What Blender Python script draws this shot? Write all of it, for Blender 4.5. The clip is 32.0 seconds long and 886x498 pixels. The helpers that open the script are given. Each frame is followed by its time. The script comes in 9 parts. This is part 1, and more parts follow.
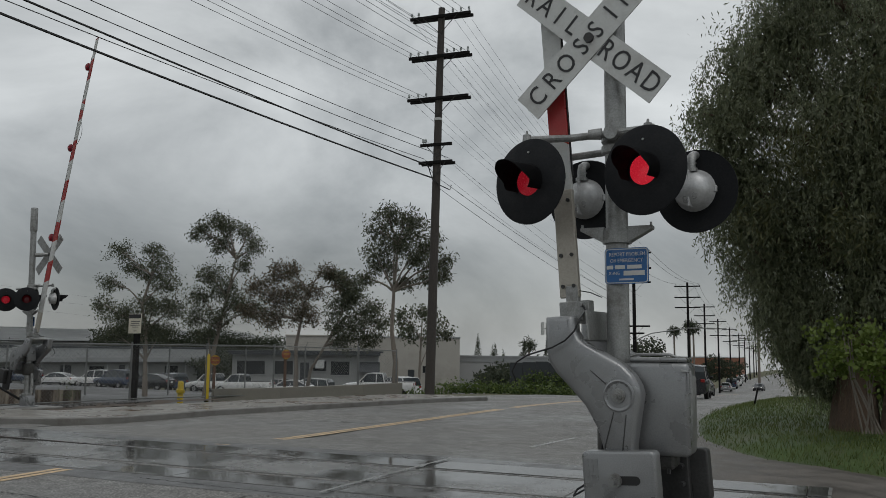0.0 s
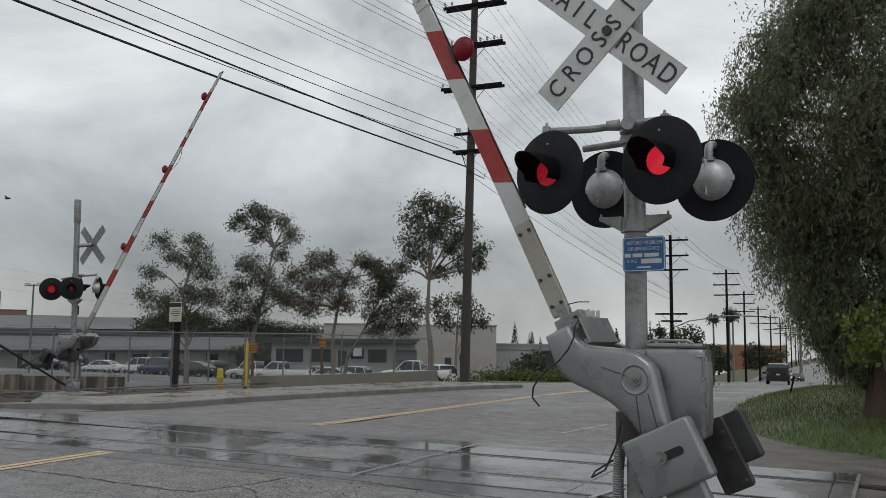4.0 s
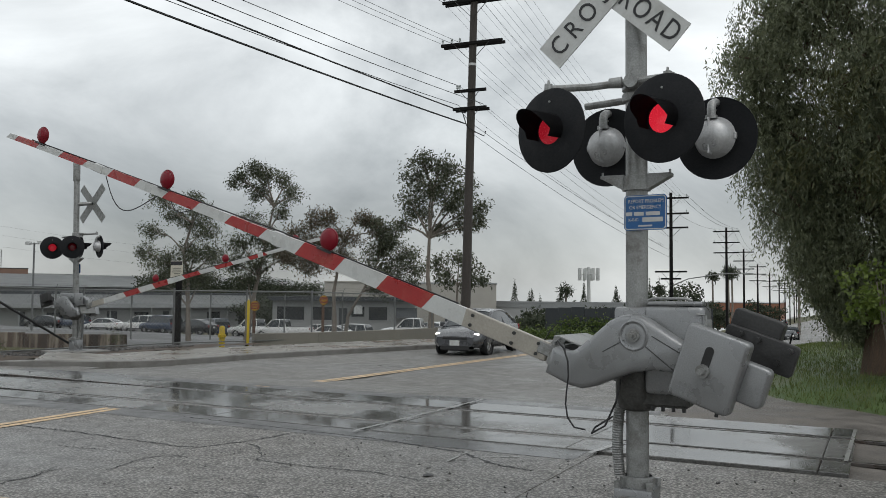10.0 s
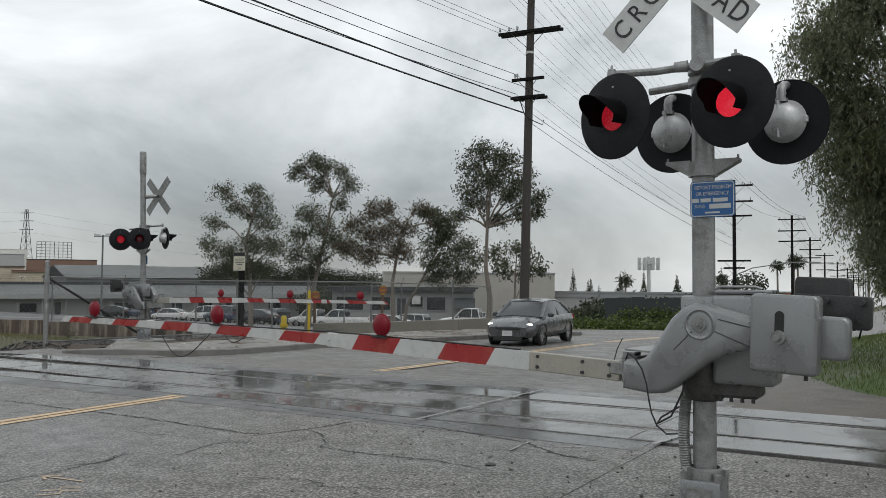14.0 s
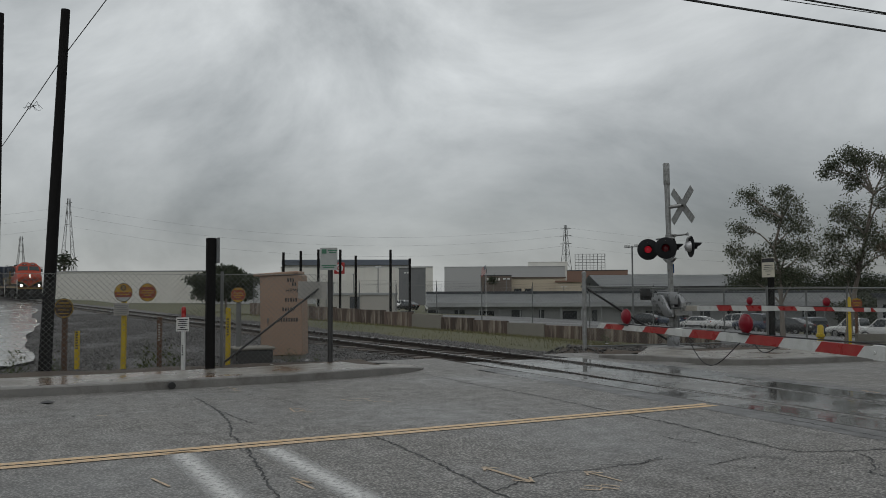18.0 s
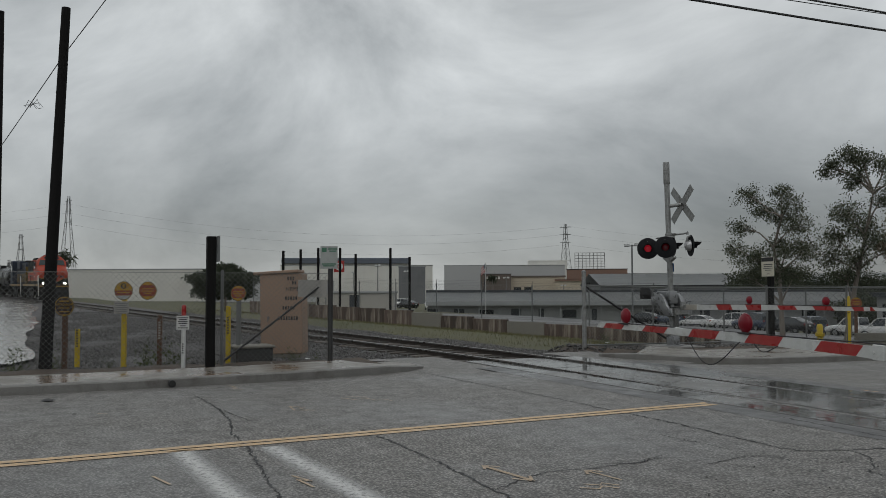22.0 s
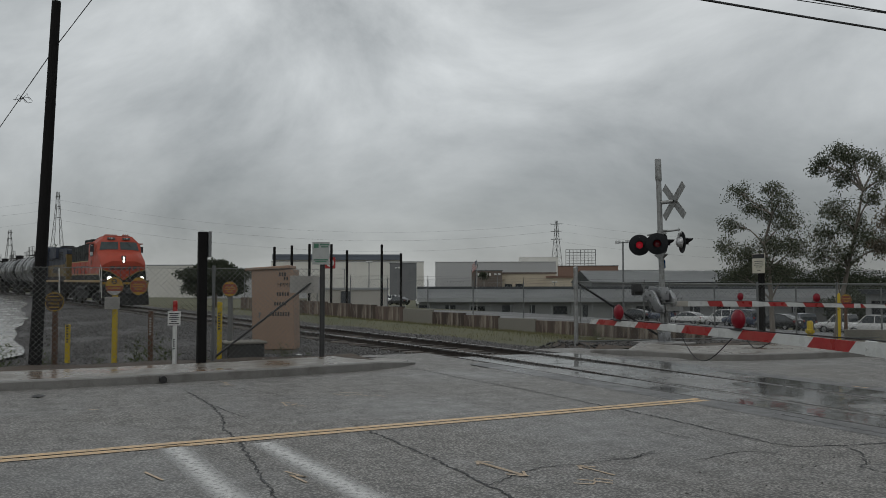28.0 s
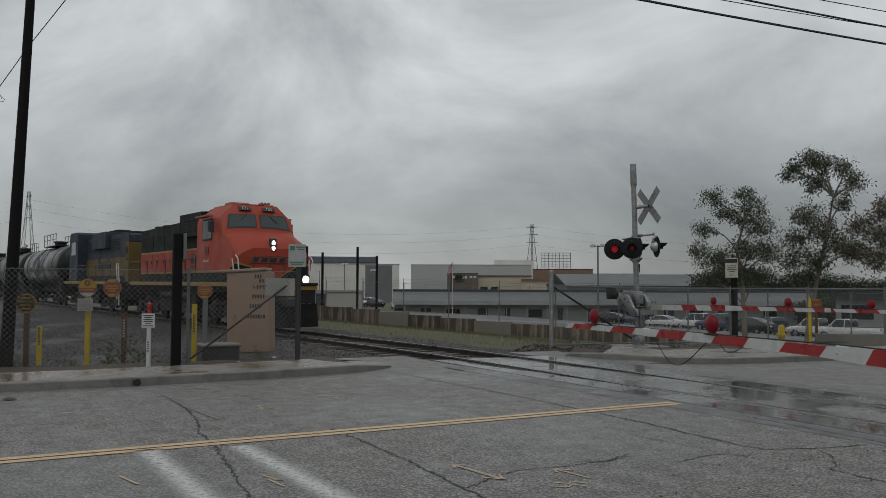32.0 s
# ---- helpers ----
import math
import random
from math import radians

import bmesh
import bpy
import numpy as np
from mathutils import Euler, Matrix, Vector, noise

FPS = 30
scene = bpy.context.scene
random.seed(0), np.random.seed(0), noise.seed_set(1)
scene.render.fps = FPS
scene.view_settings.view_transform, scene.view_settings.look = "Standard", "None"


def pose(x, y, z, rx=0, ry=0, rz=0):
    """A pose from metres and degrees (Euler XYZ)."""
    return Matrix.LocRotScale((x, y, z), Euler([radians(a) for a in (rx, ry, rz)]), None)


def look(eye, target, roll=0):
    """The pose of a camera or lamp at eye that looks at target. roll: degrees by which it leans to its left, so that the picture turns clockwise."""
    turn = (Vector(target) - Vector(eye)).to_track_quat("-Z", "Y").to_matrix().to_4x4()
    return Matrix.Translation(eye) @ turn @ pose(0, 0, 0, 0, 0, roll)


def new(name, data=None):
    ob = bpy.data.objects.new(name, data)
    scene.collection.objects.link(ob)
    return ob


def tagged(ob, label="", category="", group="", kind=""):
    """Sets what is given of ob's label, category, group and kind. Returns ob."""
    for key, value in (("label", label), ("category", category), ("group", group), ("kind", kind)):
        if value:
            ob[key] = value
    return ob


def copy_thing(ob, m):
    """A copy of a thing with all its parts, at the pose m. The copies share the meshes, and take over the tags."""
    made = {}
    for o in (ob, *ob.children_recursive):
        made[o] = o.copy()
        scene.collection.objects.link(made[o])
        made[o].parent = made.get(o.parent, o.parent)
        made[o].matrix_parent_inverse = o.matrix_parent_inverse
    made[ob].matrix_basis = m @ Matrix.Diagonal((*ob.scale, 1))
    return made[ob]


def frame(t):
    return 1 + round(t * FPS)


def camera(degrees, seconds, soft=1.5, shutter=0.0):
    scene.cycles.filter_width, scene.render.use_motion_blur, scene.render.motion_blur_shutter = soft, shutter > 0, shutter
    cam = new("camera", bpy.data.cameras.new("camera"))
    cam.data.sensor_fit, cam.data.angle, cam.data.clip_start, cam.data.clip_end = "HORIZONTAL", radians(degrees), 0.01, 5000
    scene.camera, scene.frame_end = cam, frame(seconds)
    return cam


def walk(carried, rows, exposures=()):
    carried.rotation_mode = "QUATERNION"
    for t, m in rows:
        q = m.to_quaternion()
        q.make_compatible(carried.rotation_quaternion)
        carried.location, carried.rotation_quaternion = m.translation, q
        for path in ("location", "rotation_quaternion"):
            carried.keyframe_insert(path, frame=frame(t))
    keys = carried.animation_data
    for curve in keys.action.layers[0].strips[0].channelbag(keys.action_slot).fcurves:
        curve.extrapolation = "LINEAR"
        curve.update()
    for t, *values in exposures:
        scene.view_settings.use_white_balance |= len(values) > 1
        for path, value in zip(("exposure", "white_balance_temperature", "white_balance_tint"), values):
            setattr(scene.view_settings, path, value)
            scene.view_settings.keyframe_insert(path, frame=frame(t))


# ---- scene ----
cam = camera(54.74, 32.0, 0.7)
PATH = [
    (0.0, -0.073, 0.180, 1.616, 96.73, -0.56, -0.45),
    (0.5, 0.013, 0.130, 1.616, 96.89, -0.80, 0.29),
    (1.0, 0.124, 0.084, 1.613, 95.91, -0.51, 1.88),
    (1.5, 0.122, 0.046, 1.613, 95.96, -0.50, 1.89),
    (2.0, 0.068, 0.012, 1.610, 95.85, -0.42, 1.89),
    (2.5, 0.042, 0.000, 1.613, 95.85, -0.40, 1.88),
    (3.0, 0.041, 0.014, 1.605, 95.90, -0.48, 2.06),
    (3.5, 0.035, 0.003, 1.603, 95.93, -0.54, 2.04),
    (5.5, 0.033, -0.050, 1.608, 95.32, -0.48, 2.10),
    (6.0, 0.021, -0.068, 1.608, 94.36, -0.47, 2.61),
    (6.5, 0.019, -0.059, 1.612, 94.04, -0.38, 2.86),
    (7.0, 0.022, -0.050, 1.609, 93.99, -0.37, 2.93),
    (7.5, 0.033, -0.034, 1.611, 93.90, -0.38, 3.07),
    (8.0, 0.032, -0.023, 1.612, 93.85, -0.41, 3.13),
    (8.5, 0.031, -0.025, 1.615, 93.80, -0.37, 3.12),
    (9.0, 0.025, -0.023, 1.613, 93.69, -0.44, 2.79),
    (9.5, 0.020, -0.012, 1.608, 93.57, -0.48, 2.64),
    (10.0, 0.025, -0.016, 1.608, 93.11, -0.48, 2.05),
    (10.5, 0.017, -0.005, 1.607, 92.64, -0.60, 1.39),
    (11.0, -0.001, -0.007, 1.602, 92.53, -0.63, 1.44),
    (11.5, -0.033, -0.021, 1.600, 92.45, -0.65, 1.47),
    (12.0, -0.076, -0.041, 1.600, 91.95, -0.89, 2.31),
    (12.5, -0.095, -0.028, 1.600, 91.91, -0.91, 2.29),
    (13.0, -0.090, -0.035, 1.596, 91.77, -1.00, 2.37),
    (13.5, -0.036, -0.015, 1.596, 92.10, -0.92, 4.23),
    (14.0, -0.009, -0.002, 1.597, 92.43, -0.37, 5.90),
    (14.5, 0.000, -0.009, 1.596, 92.33, -0.14, 7.66),
    (15.0, -0.020, 0.018, 1.588, 92.74, 0.12, 21.75),
    (15.5, -0.022, 0.026, 1.585, 93.03, 0.18, 34.38),
    (17.5, -0.023, 0.053, 1.601, 92.95, 0.16, 39.84),
    (18.0, -0.022, 0.055, 1.600, 92.90, 0.20, 40.12),
    (19.0, -0.012, 0.046, 1.602, 92.85, 0.21, 40.18),
    (20.0, -0.012, 0.045, 1.603, 92.84, 0.20, 40.18),
    (21.0, -0.006, 0.028, 1.606, 92.79, 0.13, 40.12),
    (22.0, -0.016, 0.039, 1.604, 92.80, 0.11, 40.10),
    (23.0, -0.023, 0.037, 1.599, 92.76, 0.13, 39.94),
    (23.5, -0.015, 0.032, 1.601, 92.76, 0.10, 39.81),
    (24.0, -0.020, 0.027, 1.602, 92.76, 0.08, 39.78),
    (25.5, -0.032, 0.027, 1.599, 92.71, 0.01, 39.75),
    (27.5, -0.043, 0.038, 1.598, 92.59, 0.06, 39.54),
    (28.0, -0.047, 0.037, 1.593, 92.57, 0.02, 39.50),
    (29.0, -0.044, 0.025, 1.600, 92.53, 0.03, 39.46),
    (30.0, -0.060, 0.029, 1.599, 92.63, -0.04, 39.22),
    (31.0, -0.053, 0.030, 1.599, 92.68, -0.04, 39.41),
    (31.5, -0.061, 0.018, 1.607, 92.66, -0.08, 39.28),
    (32.0, -0.043, 0.001, 1.603, 92.75, -0.23, 37.86),
]
EXPOSURES = [(0.0, 0.25), (3.0, 0.5), (6.0, 0.62), (9.0, 0.74), (12.0, 0.95), (13.5, 0.93), (15.0, 0.55), (16.5, 0.3), (18.0, 0.22), (32.0, 0.2)]
walk(cam, [(t, pose(*m)) for t, *m in PATH], EXPOSURES)

# ---- world and light ----
world = bpy.data.worlds.new("overcast_sky")
scene.world = world
world.use_nodes = True
wn, wl = world.node_tree.nodes, world.node_tree.links
wn.clear()
w_out = wn.new("ShaderNodeOutputWorld")
w_bg = wn.new("ShaderNodeBackground")
w_bg.inputs["Strength"].default_value = 1.16
w_sky = wn.new("ShaderNodeTexSky")
w_sky.sky_type = "NISHITA"
w_sky.sun_disc = False
w_sky.sun_elevation = radians(50)
w_sky.sun_rotation = radians(150)
w_co = wn.new("ShaderNodeTexCoord")
w_map = wn.new("ShaderNodeMapping")
w_map.inputs["Scale"].default_value = (1.0, 1.0, 1.7)
w_map.inputs["Location"].default_value = (0.35, 0.1, 0.2)
w_n1 = wn.new("ShaderNodeTexNoise")
w_n1.inputs["Scale"].default_value = 2.5
w_n1.inputs["Detail"].default_value = 9.0
w_n1.inputs["Roughness"].default_value = 0.58
w_n1.inputs["Distortion"].default_value = 0.35
w_ramp = wn.new("ShaderNodeValToRGB")
w_ramp.color_ramp.elements[0].position = 0.34
w_ramp.color_ramp.elements[0].color = (0.25, 0.264, 0.267, 1)
w_ramp.color_ramp.elements[1].position = 0.66
w_ramp.color_ramp.elements[1].color = (0.54, 0.56, 0.562, 1)
w_sep = wn.new("ShaderNodeSeparateXYZ")
w_z = wn.new("ShaderNodeMapRange")
w_z.inputs["From Max"].default_value = 0.5
w_h = wn.new("ShaderNodeValToRGB")
w_h.color_ramp.interpolation = "B_SPLINE"
for place, level in ((0.07, 0.57), (0.2, 0.52), (0.36, 0.84), (0.6, 1.18)):
    e = w_h.color_ramp.elements.new(place)
    e.color = (level, level, level, 1)
w_h.color_ramp.elements[0].color = (0.70, 0.70, 0.70, 1)
w_h.color_ramp.elements[-1].color = (1.25, 1.25, 1.25, 1)
w_mul = wn.new("ShaderNodeMix")
w_mul.data_type, w_mul.blend_type = "RGBA", "MULTIPLY"
w_mul.inputs["Factor"].default_value = 1.0
w_scl = wn.new("ShaderNodeMix")
w_scl.data_type = "RGBA"
w_scl.inputs["Factor"].default_value = 0.006
wl.new(w_co.outputs["Generated"], w_map.inputs["Vector"])
wl.new(w_map.outputs["Vector"], w_n1.inputs["Vector"])
wl.new(w_n1.outputs["Fac"], w_ramp.inputs["Fac"])
wl.new(w_co.outputs["Generated"], w_sep.inputs["Vector"])
wl.new(w_sep.outputs["Z"], w_z.inputs["Value"])
wl.new(w_z.outputs["Result"], w_h.inputs["Fac"])
wl.new(w_ramp.outputs["Color"], w_mul.inputs["A"])
wl.new(w_h.outputs["Color"], w_mul.inputs["B"])
# the overcast is a little brighter in broad stretches of the sky
w_x = wn.new("ShaderNodeMapRange")
w_x.inputs["From Min"].default_value, w_x.inputs["From Max"].default_value = -1.0, 1.0
w_broad = wn.new("ShaderNodeValToRGB")
w_broad.color_ramp.interpolation = "B_SPLINE"
for place, level in ((0.13, 1.16), (0.31, 0.70), (0.45, 0.96), (0.7, 0.96)):
    e = w_broad.color_ramp.elements.new(place)
    e.color = (level, level, level, 1)
w_broad.color_ramp.elements[0].color = (0.95, 0.95, 0.95, 1)
w_broad.color_ramp.elements[-1].color = (0.9, 0.9, 0.9, 1)
w_bm = wn.new("ShaderNodeMix")
w_bm.data_type, w_bm.blend_type = "RGBA", "MULTIPLY"
w_bm.inputs["Factor"].default_value = 1.0
wl.new(w_sep.outputs["X"], w_x.inputs["Value"])
wl.new(w_x.outputs["Result"], w_broad.inputs["Fac"])
wl.new(w_mul.outputs["Result"], w_bm.inputs["A"])
wl.new(w_broad.outputs["Color"], w_bm.inputs["B"])
wl.new(w_bm.outputs["Result"], w_scl.inputs["A"])
wl.new(w_sky.outputs["Color"], w_scl.inputs["B"])
wl.new(w_scl.outputs["Result"], w_bg.inputs["Color"])
wl.new(w_bg.outputs["Background"], w_out.inputs["Surface"])

sun = new("sun", bpy.data.lights.new("sun", "SUN"))
sun.data.energy = 0.45
sun.data.angle = radians(40)
sun.data.color = (1.0, 0.98, 0.95)
sun.matrix_world = look((0, 0, 60), (-14, 30, 0))

# ---- frame of the road: y along it, x to its right ----
ROAD_TURN = -25.0
CU, SU = math.cos(radians(25.0)), math.sin(radians(25.0))


def at(v, u, z=0.0):
    """World place from metres right of the road frame's axis, ahead along it, and up."""
    return Vector((u * SU + v * CU, u * CU - v * SU, z))


def put(v, u, z=0.0, turn=0.0):
    p = at(v, u, z)
    return pose(p.x, p.y, p.z, 0, 0, ROAD_TURN + turn)


def smooth(a, b, x):
    k = min(1.0, max(0.0, (x - a) / (b - a)))
    return k * k * (3 - 2 * k)


def land(v, u):
    """Height of the natural ground."""
    z = -0.10 * smooth(12.0, 15.0, u) * smooth(-30, -22, v)
    if u > 24:
        e = u - 24
        z -= 0.042 * e * e / (e + 8)
        z -= 0.034 * e * smooth(-17, -40, v) * smooth(260, 120, u)
    if u > 130:
        w = min(u, 480) - 130
        z += 0.036 * w * w / (w + 20) * smooth(-48, -30, v)
    if v < -14:
        z += 0.0068 * (-v - 14)
        off = u - 10.18 - 0.118 * (v + 17)
        z -= 0.70 * smooth(4.5, 15, off) * smooth(-18, -24, v) * smooth(40, 28, u)
    if v < -20.5:
        # the lot lies lower behind its wall
        back = u - float(np.interp(v, (-95, -55, -32.5, -27, -23, -21), (8.4, 14.7, 22.2, 25, 30, 36)))
        z -= 0.55 * smooth(0.3, 3.0, back) * smooth(62, 40, u)
    return z


# ---- materials ----
def nodes_of(name):
    m = bpy.data.materials.new(name)
    m.use_nodes = True
    nt = m.node_tree
    return m, nt, nt.nodes["Principled BSDF"]


def paint(name, color, rough=0.6, metal=0.0, vary=0.18, scale=6.0, fine=60.0, bump=0.15, depth=0.01, stain=None, stain_amount=0.5,
          stain_scale=2.0, stretch=(1, 1, 1), rough_vary=0.15, piece=0.0, coat=0.0, spec=0.5, emit=None, emit_strength=0.0, space="Object"):
    """Base colour broken by two scales of noise, stains, and fine relief."""
    m, nt, b = nodes_of(name)
    n, k = nt.nodes, nt.links
    co = n.new("ShaderNodeTexCoord")
    mp = n.new("ShaderNodeMapping")
    mp.inputs["Scale"].default_value = stretch
    k.new(co.outputs[space], mp.inputs["Vector"])
    big = n.new("ShaderNodeTexNoise")
    big.inputs["Scale"].default_value, big.inputs["Detail"].default_value = scale, 5.0
    small = n.new("ShaderNodeTexNoise")
    small.inputs["Scale"].default_value, small.inputs["Detail"].default_value = fine, 3.0
    for t in (big, small):
        k.new(mp.outputs["Vector"], t.inputs["Vector"])
    add = n.new("ShaderNodeMath")
    add.operation = "ADD"
    k.new(big.outputs["Fac"], add.inputs[0])
    k.new(small.outputs["Fac"], add.inputs[1])
    rng = n.new("ShaderNodeMapRange")
    rng.inputs["From Min"].default_value, rng.inputs["From Max"].default_value = 0.6, 1.4
    rng.inputs["To Min"].default_value, rng.inputs["To Max"].default_value = 1 - vary, 1 + vary
    k.new(add.outputs["Value"], rng.inputs["Value"])
    mul = n.new("ShaderNodeMix")
    mul.data_type, mul.blend_type = "RGBA", "MULTIPLY"
    mul.inputs["Factor"].default_value = 1.0
    mul.inputs["A"].default_value = (*color, 1)
    k.new(rng.outputs["Result"], mul.inputs["B"])
    last = mul.outputs["Result"]
    if piece:
        info = n.new("ShaderNodeObjectInfo")
        pr = n.new("ShaderNodeMapRange")
        pr.inputs["To Min"].default_value, pr.inputs["To Max"].default_value = 1 - piece, 1 + piece
        k.new(info.outputs["Random"], pr.inputs["Value"])
        pm = n.new("ShaderNodeMix")
        pm.data_type, pm.blend_type = "RGBA", "MULTIPLY"
        pm.inputs["Factor"].default_value = 1.0
        k.new(last, pm.inputs["A"])
        k.new(pr.outputs["Result"], pm.inputs["B"])
        last = pm.outputs["Result"]
    if stain:
        st = n.new("ShaderNodeTexNoise")
        st.inputs["Scale"].default_value, st.inputs["Detail"].default_value, st.inputs["Roughness"].default_value = stain_scale, 6.0, 0.65
        k.new(mp.outputs["Vector"], st.inputs["Vector"])
        sr = n.new("ShaderNodeMapRange")
        sr.inputs["From Min"].default_value, sr.inputs["From Max"].default_value = 0.5, 0.68
        sr.inputs["To Max"].default_value = stain_amount
        k.new(st.outputs["Fac"], sr.inputs["Value"])
        sm = n.new("ShaderNodeMix")
        sm.data_type = "RGBA"
        k.new(sr.outputs["Result"], sm.inputs["Factor"])
        k.new(last, sm.inputs["A"])
        sm.inputs["B"].default_value = (*stain, 1)
        last = sm.outputs["Result"]
    k.new(last, b.inputs["Base Color"])
    rr = n.new("ShaderNodeMapRange")
    rr.inputs["From Min"].default_value, rr.inputs["From Max"].default_value = 0.3, 0.7
    rr.inputs["To Min"].default_value, rr.inputs["To Max"].default_value = max(0.03, rough - rough_vary), min(1, rough + rough_vary)
    k.new(big.outputs["Fac"], rr.inputs["Value"])
    k.new(rr.outputs["Result"], b.inputs["Roughness"])
    b.inputs["Metallic"].default_value = metal
    b.inputs["Coat Weight"].default_value = coat
    b.inputs["Coat Roughness"].default_value = 0.12
    b.inputs["Specular IOR Level"].default_value = spec
    if bump:
        bp = n.new("ShaderNodeBump")
        bp.inputs["Strength"].default_value, bp.inputs["Distance"].default_value = bump, depth
        k.new(small.outputs["Fac"], bp.inputs["Height"])
        k.new(bp.outputs["Normal"], b.inputs["Normal"])
    if emit:
        b.inputs["Emission Color"].default_value = (*emit, 1)
        b.inputs["Emission Strength"].default_value = emit_strength
    return m


def wet(name, dry, damp, gloss, matt, patch=0.35, level=0.5, grain=90.0, grain_bump=0.5, vary=0.25, width=0.12, depth=0.006, speck=0.3, rust=0.0):
    """A paved surface on which water stands in patches: darker and shiny there."""
    m, nt, b = nodes_of(name)
    n, k = nt.nodes, nt.links
    co = n.new("ShaderNodeTexCoord")
    big = n.new("ShaderNodeTexNoise")
    big.inputs["Scale"].default_value, big.inputs["Detail"].default_value, big.inputs["Roughness"].default_value = patch, 6.0, 0.55
    mid = n.new("ShaderNodeTexNoise")
    mid.inputs["Scale"].default_value, mid.inputs["Detail"].default_value = 3.5, 6.0
    fine = n.new("ShaderNodeTexVoronoi")
    fine.inputs["Scale"].default_value = grain
    for t in (big, mid, fine):
        k.new(co.outputs["Object"], t.inputs["Vector"])
    r = n.new("ShaderNodeMapRange")
    r.interpolation_type = "SMOOTHSTEP"
    r.inputs["From Min"].default_value, r.inputs["From Max"].default_value = level - width, level + width
    mixn = n.new("ShaderNodeMath")
    mixn.operation = "MULTIPLY_ADD"
    mixn.inputs[1].default_value = 0.25
    k.new(mid.outputs["Fac"], mixn.inputs[0])
    k.new(big.outputs["Fac"], mixn.inputs[2])
    sub = n.new("ShaderNodeMath")
    sub.operation = "SUBTRACT"
    sub.inputs[1].default_value = 0.125
    k.new(mixn.outputs["Value"], sub.inputs[0])
    k.new(sub.outputs["Value"], r.inputs["Value"])
    col = n.new("ShaderNodeMix")
    col.data_type = "RGBA"
    col.inputs["A"].default_value, col.inputs["B"].default_value = (*dry, 1), (*damp, 1)
    k.new(r.outputs["Result"], col.inputs["Factor"])
    vr = n.new("ShaderNodeMapRange")
    vr.inputs["From Min"].default_value, vr.inputs["From Max"].default_value = 0.3, 0.7
    vr.inputs["To Min"].default_value, vr.inputs["To Max"].default_value = 1 - vary, 1 + vary
    k.new(mid.outputs["Fac"], vr.inputs["Value"])
    mul = n.new("ShaderNodeMix")
    mul.data_type, mul.blend_type = "RGBA", "MULTIPLY"
    mul.inputs["Factor"].default_value = 1.0
    k.new(col.outputs["Result"], mul.inputs["A"])
    k.new(vr.outputs["Result"], mul.inputs["B"])
    gr = n.new("ShaderNodeMapRange")
    gr.inputs["From Max"].default_value = 0.7
    gr.inputs["To Min"].default_value, gr.inputs["To Max"].default_value = 1 + speck, 1 - speck
    k.new(fine.outputs["Distance"], gr.inputs["Value"])
    mul2 = n.new("ShaderNodeMix")
    mul2.data_type, mul2.blend_type = "RGBA", "MULTIPLY"
    mul2.inputs["Factor"].default_value = 1.0
    k.new(mul.outputs["Result"], mul2.inputs["A"])
    k.new(gr.outputs["Result"], mul2.inputs["B"])
    grit = n.new("ShaderNodeTexNoise")
    grit.inputs["Scale"].default_value, grit.inputs["Detail"].default_value, grit.inputs["Roughness"].default_value = 48.0, 3.0, 0.85
    k.new(co.outputs["Object"], grit.inputs["Vector"])
    gt = n.new("ShaderNodeMapRange")
    gt.inputs["From Min"].default_value, gt.inputs["From Max"].default_value = 0.36, 0.64
    gt.inputs["To Min"].default_value, gt.inputs["To Max"].default_value = 1 - speck, 1 + speck
    k.new(grit.outputs["Fac"], gt.inputs["Value"])
    mul3 = n.new("ShaderNodeMix")
    mul3.data_type, mul3.blend_type = "RGBA", "MULTIPLY"
    mul3.inputs["Factor"].default_value = 1.0
    k.new(mul2.outputs["Result"], mul3.inputs["A"])
    k.new(gt.outputs["Result"], mul3.inputs["B"])
    mul2 = mul3
    last = mul2.outputs["Result"]
    if rust:
        rn = n.new("ShaderNodeTexNoise")
        rn.inputs["Scale"].default_value, rn.inputs["Detail"].default_value = 0.9, 6.0
        k.new(co.outputs["Object"], rn.inputs["Vector"])
        rm = n.new("ShaderNodeMapRange")
        rm.inputs["From Min"].default_value, rm.inputs["From Max"].default_value, rm.inputs["To Max"].default_value = 0.52, 0.7, rust
        k.new(rn.outputs["Fac"], rm.inputs["Value"])
        rx = n.new("ShaderNodeMix")
        rx.data_type = "RGBA"
        rx.inputs["B"].default_value = (0.17, 0.085, 0.035, 1)
        k.new(rm.outputs["Result"], rx.inputs["Factor"])
        k.new(last, rx.inputs["A"])
        last = rx.outputs["Result"]
    k.new(last, b.inputs["Base Color"])
    ro = n.new("ShaderNodeMapRange")
    ro.inputs["To Min"].default_value, ro.inputs["To Max"].default_value = matt, gloss
    k.new(r.outputs["Result"], ro.inputs["Value"])
    k.new(ro.outputs["Result"], b.inputs["Roughness"])
    bs = n.new("ShaderNodeMapRange")
    bs.inputs["To Min"].default_value, bs.inputs["To Max"].default_value = grain_bump, grain_bump * 0.06
    k.new(r.outputs["Result"], bs.inputs["Value"])
    bp = n.new("ShaderNodeBump")
    bp.inputs["Distance"].default_value = depth
    k.new(bs.outputs["Result"], bp.inputs["Strength"])
    k.new(fine.outputs["Distance"], bp.inputs["Height"])
    bp.invert = True
    k.new(bp.outputs["Normal"], b.inputs["Normal"])
    return m


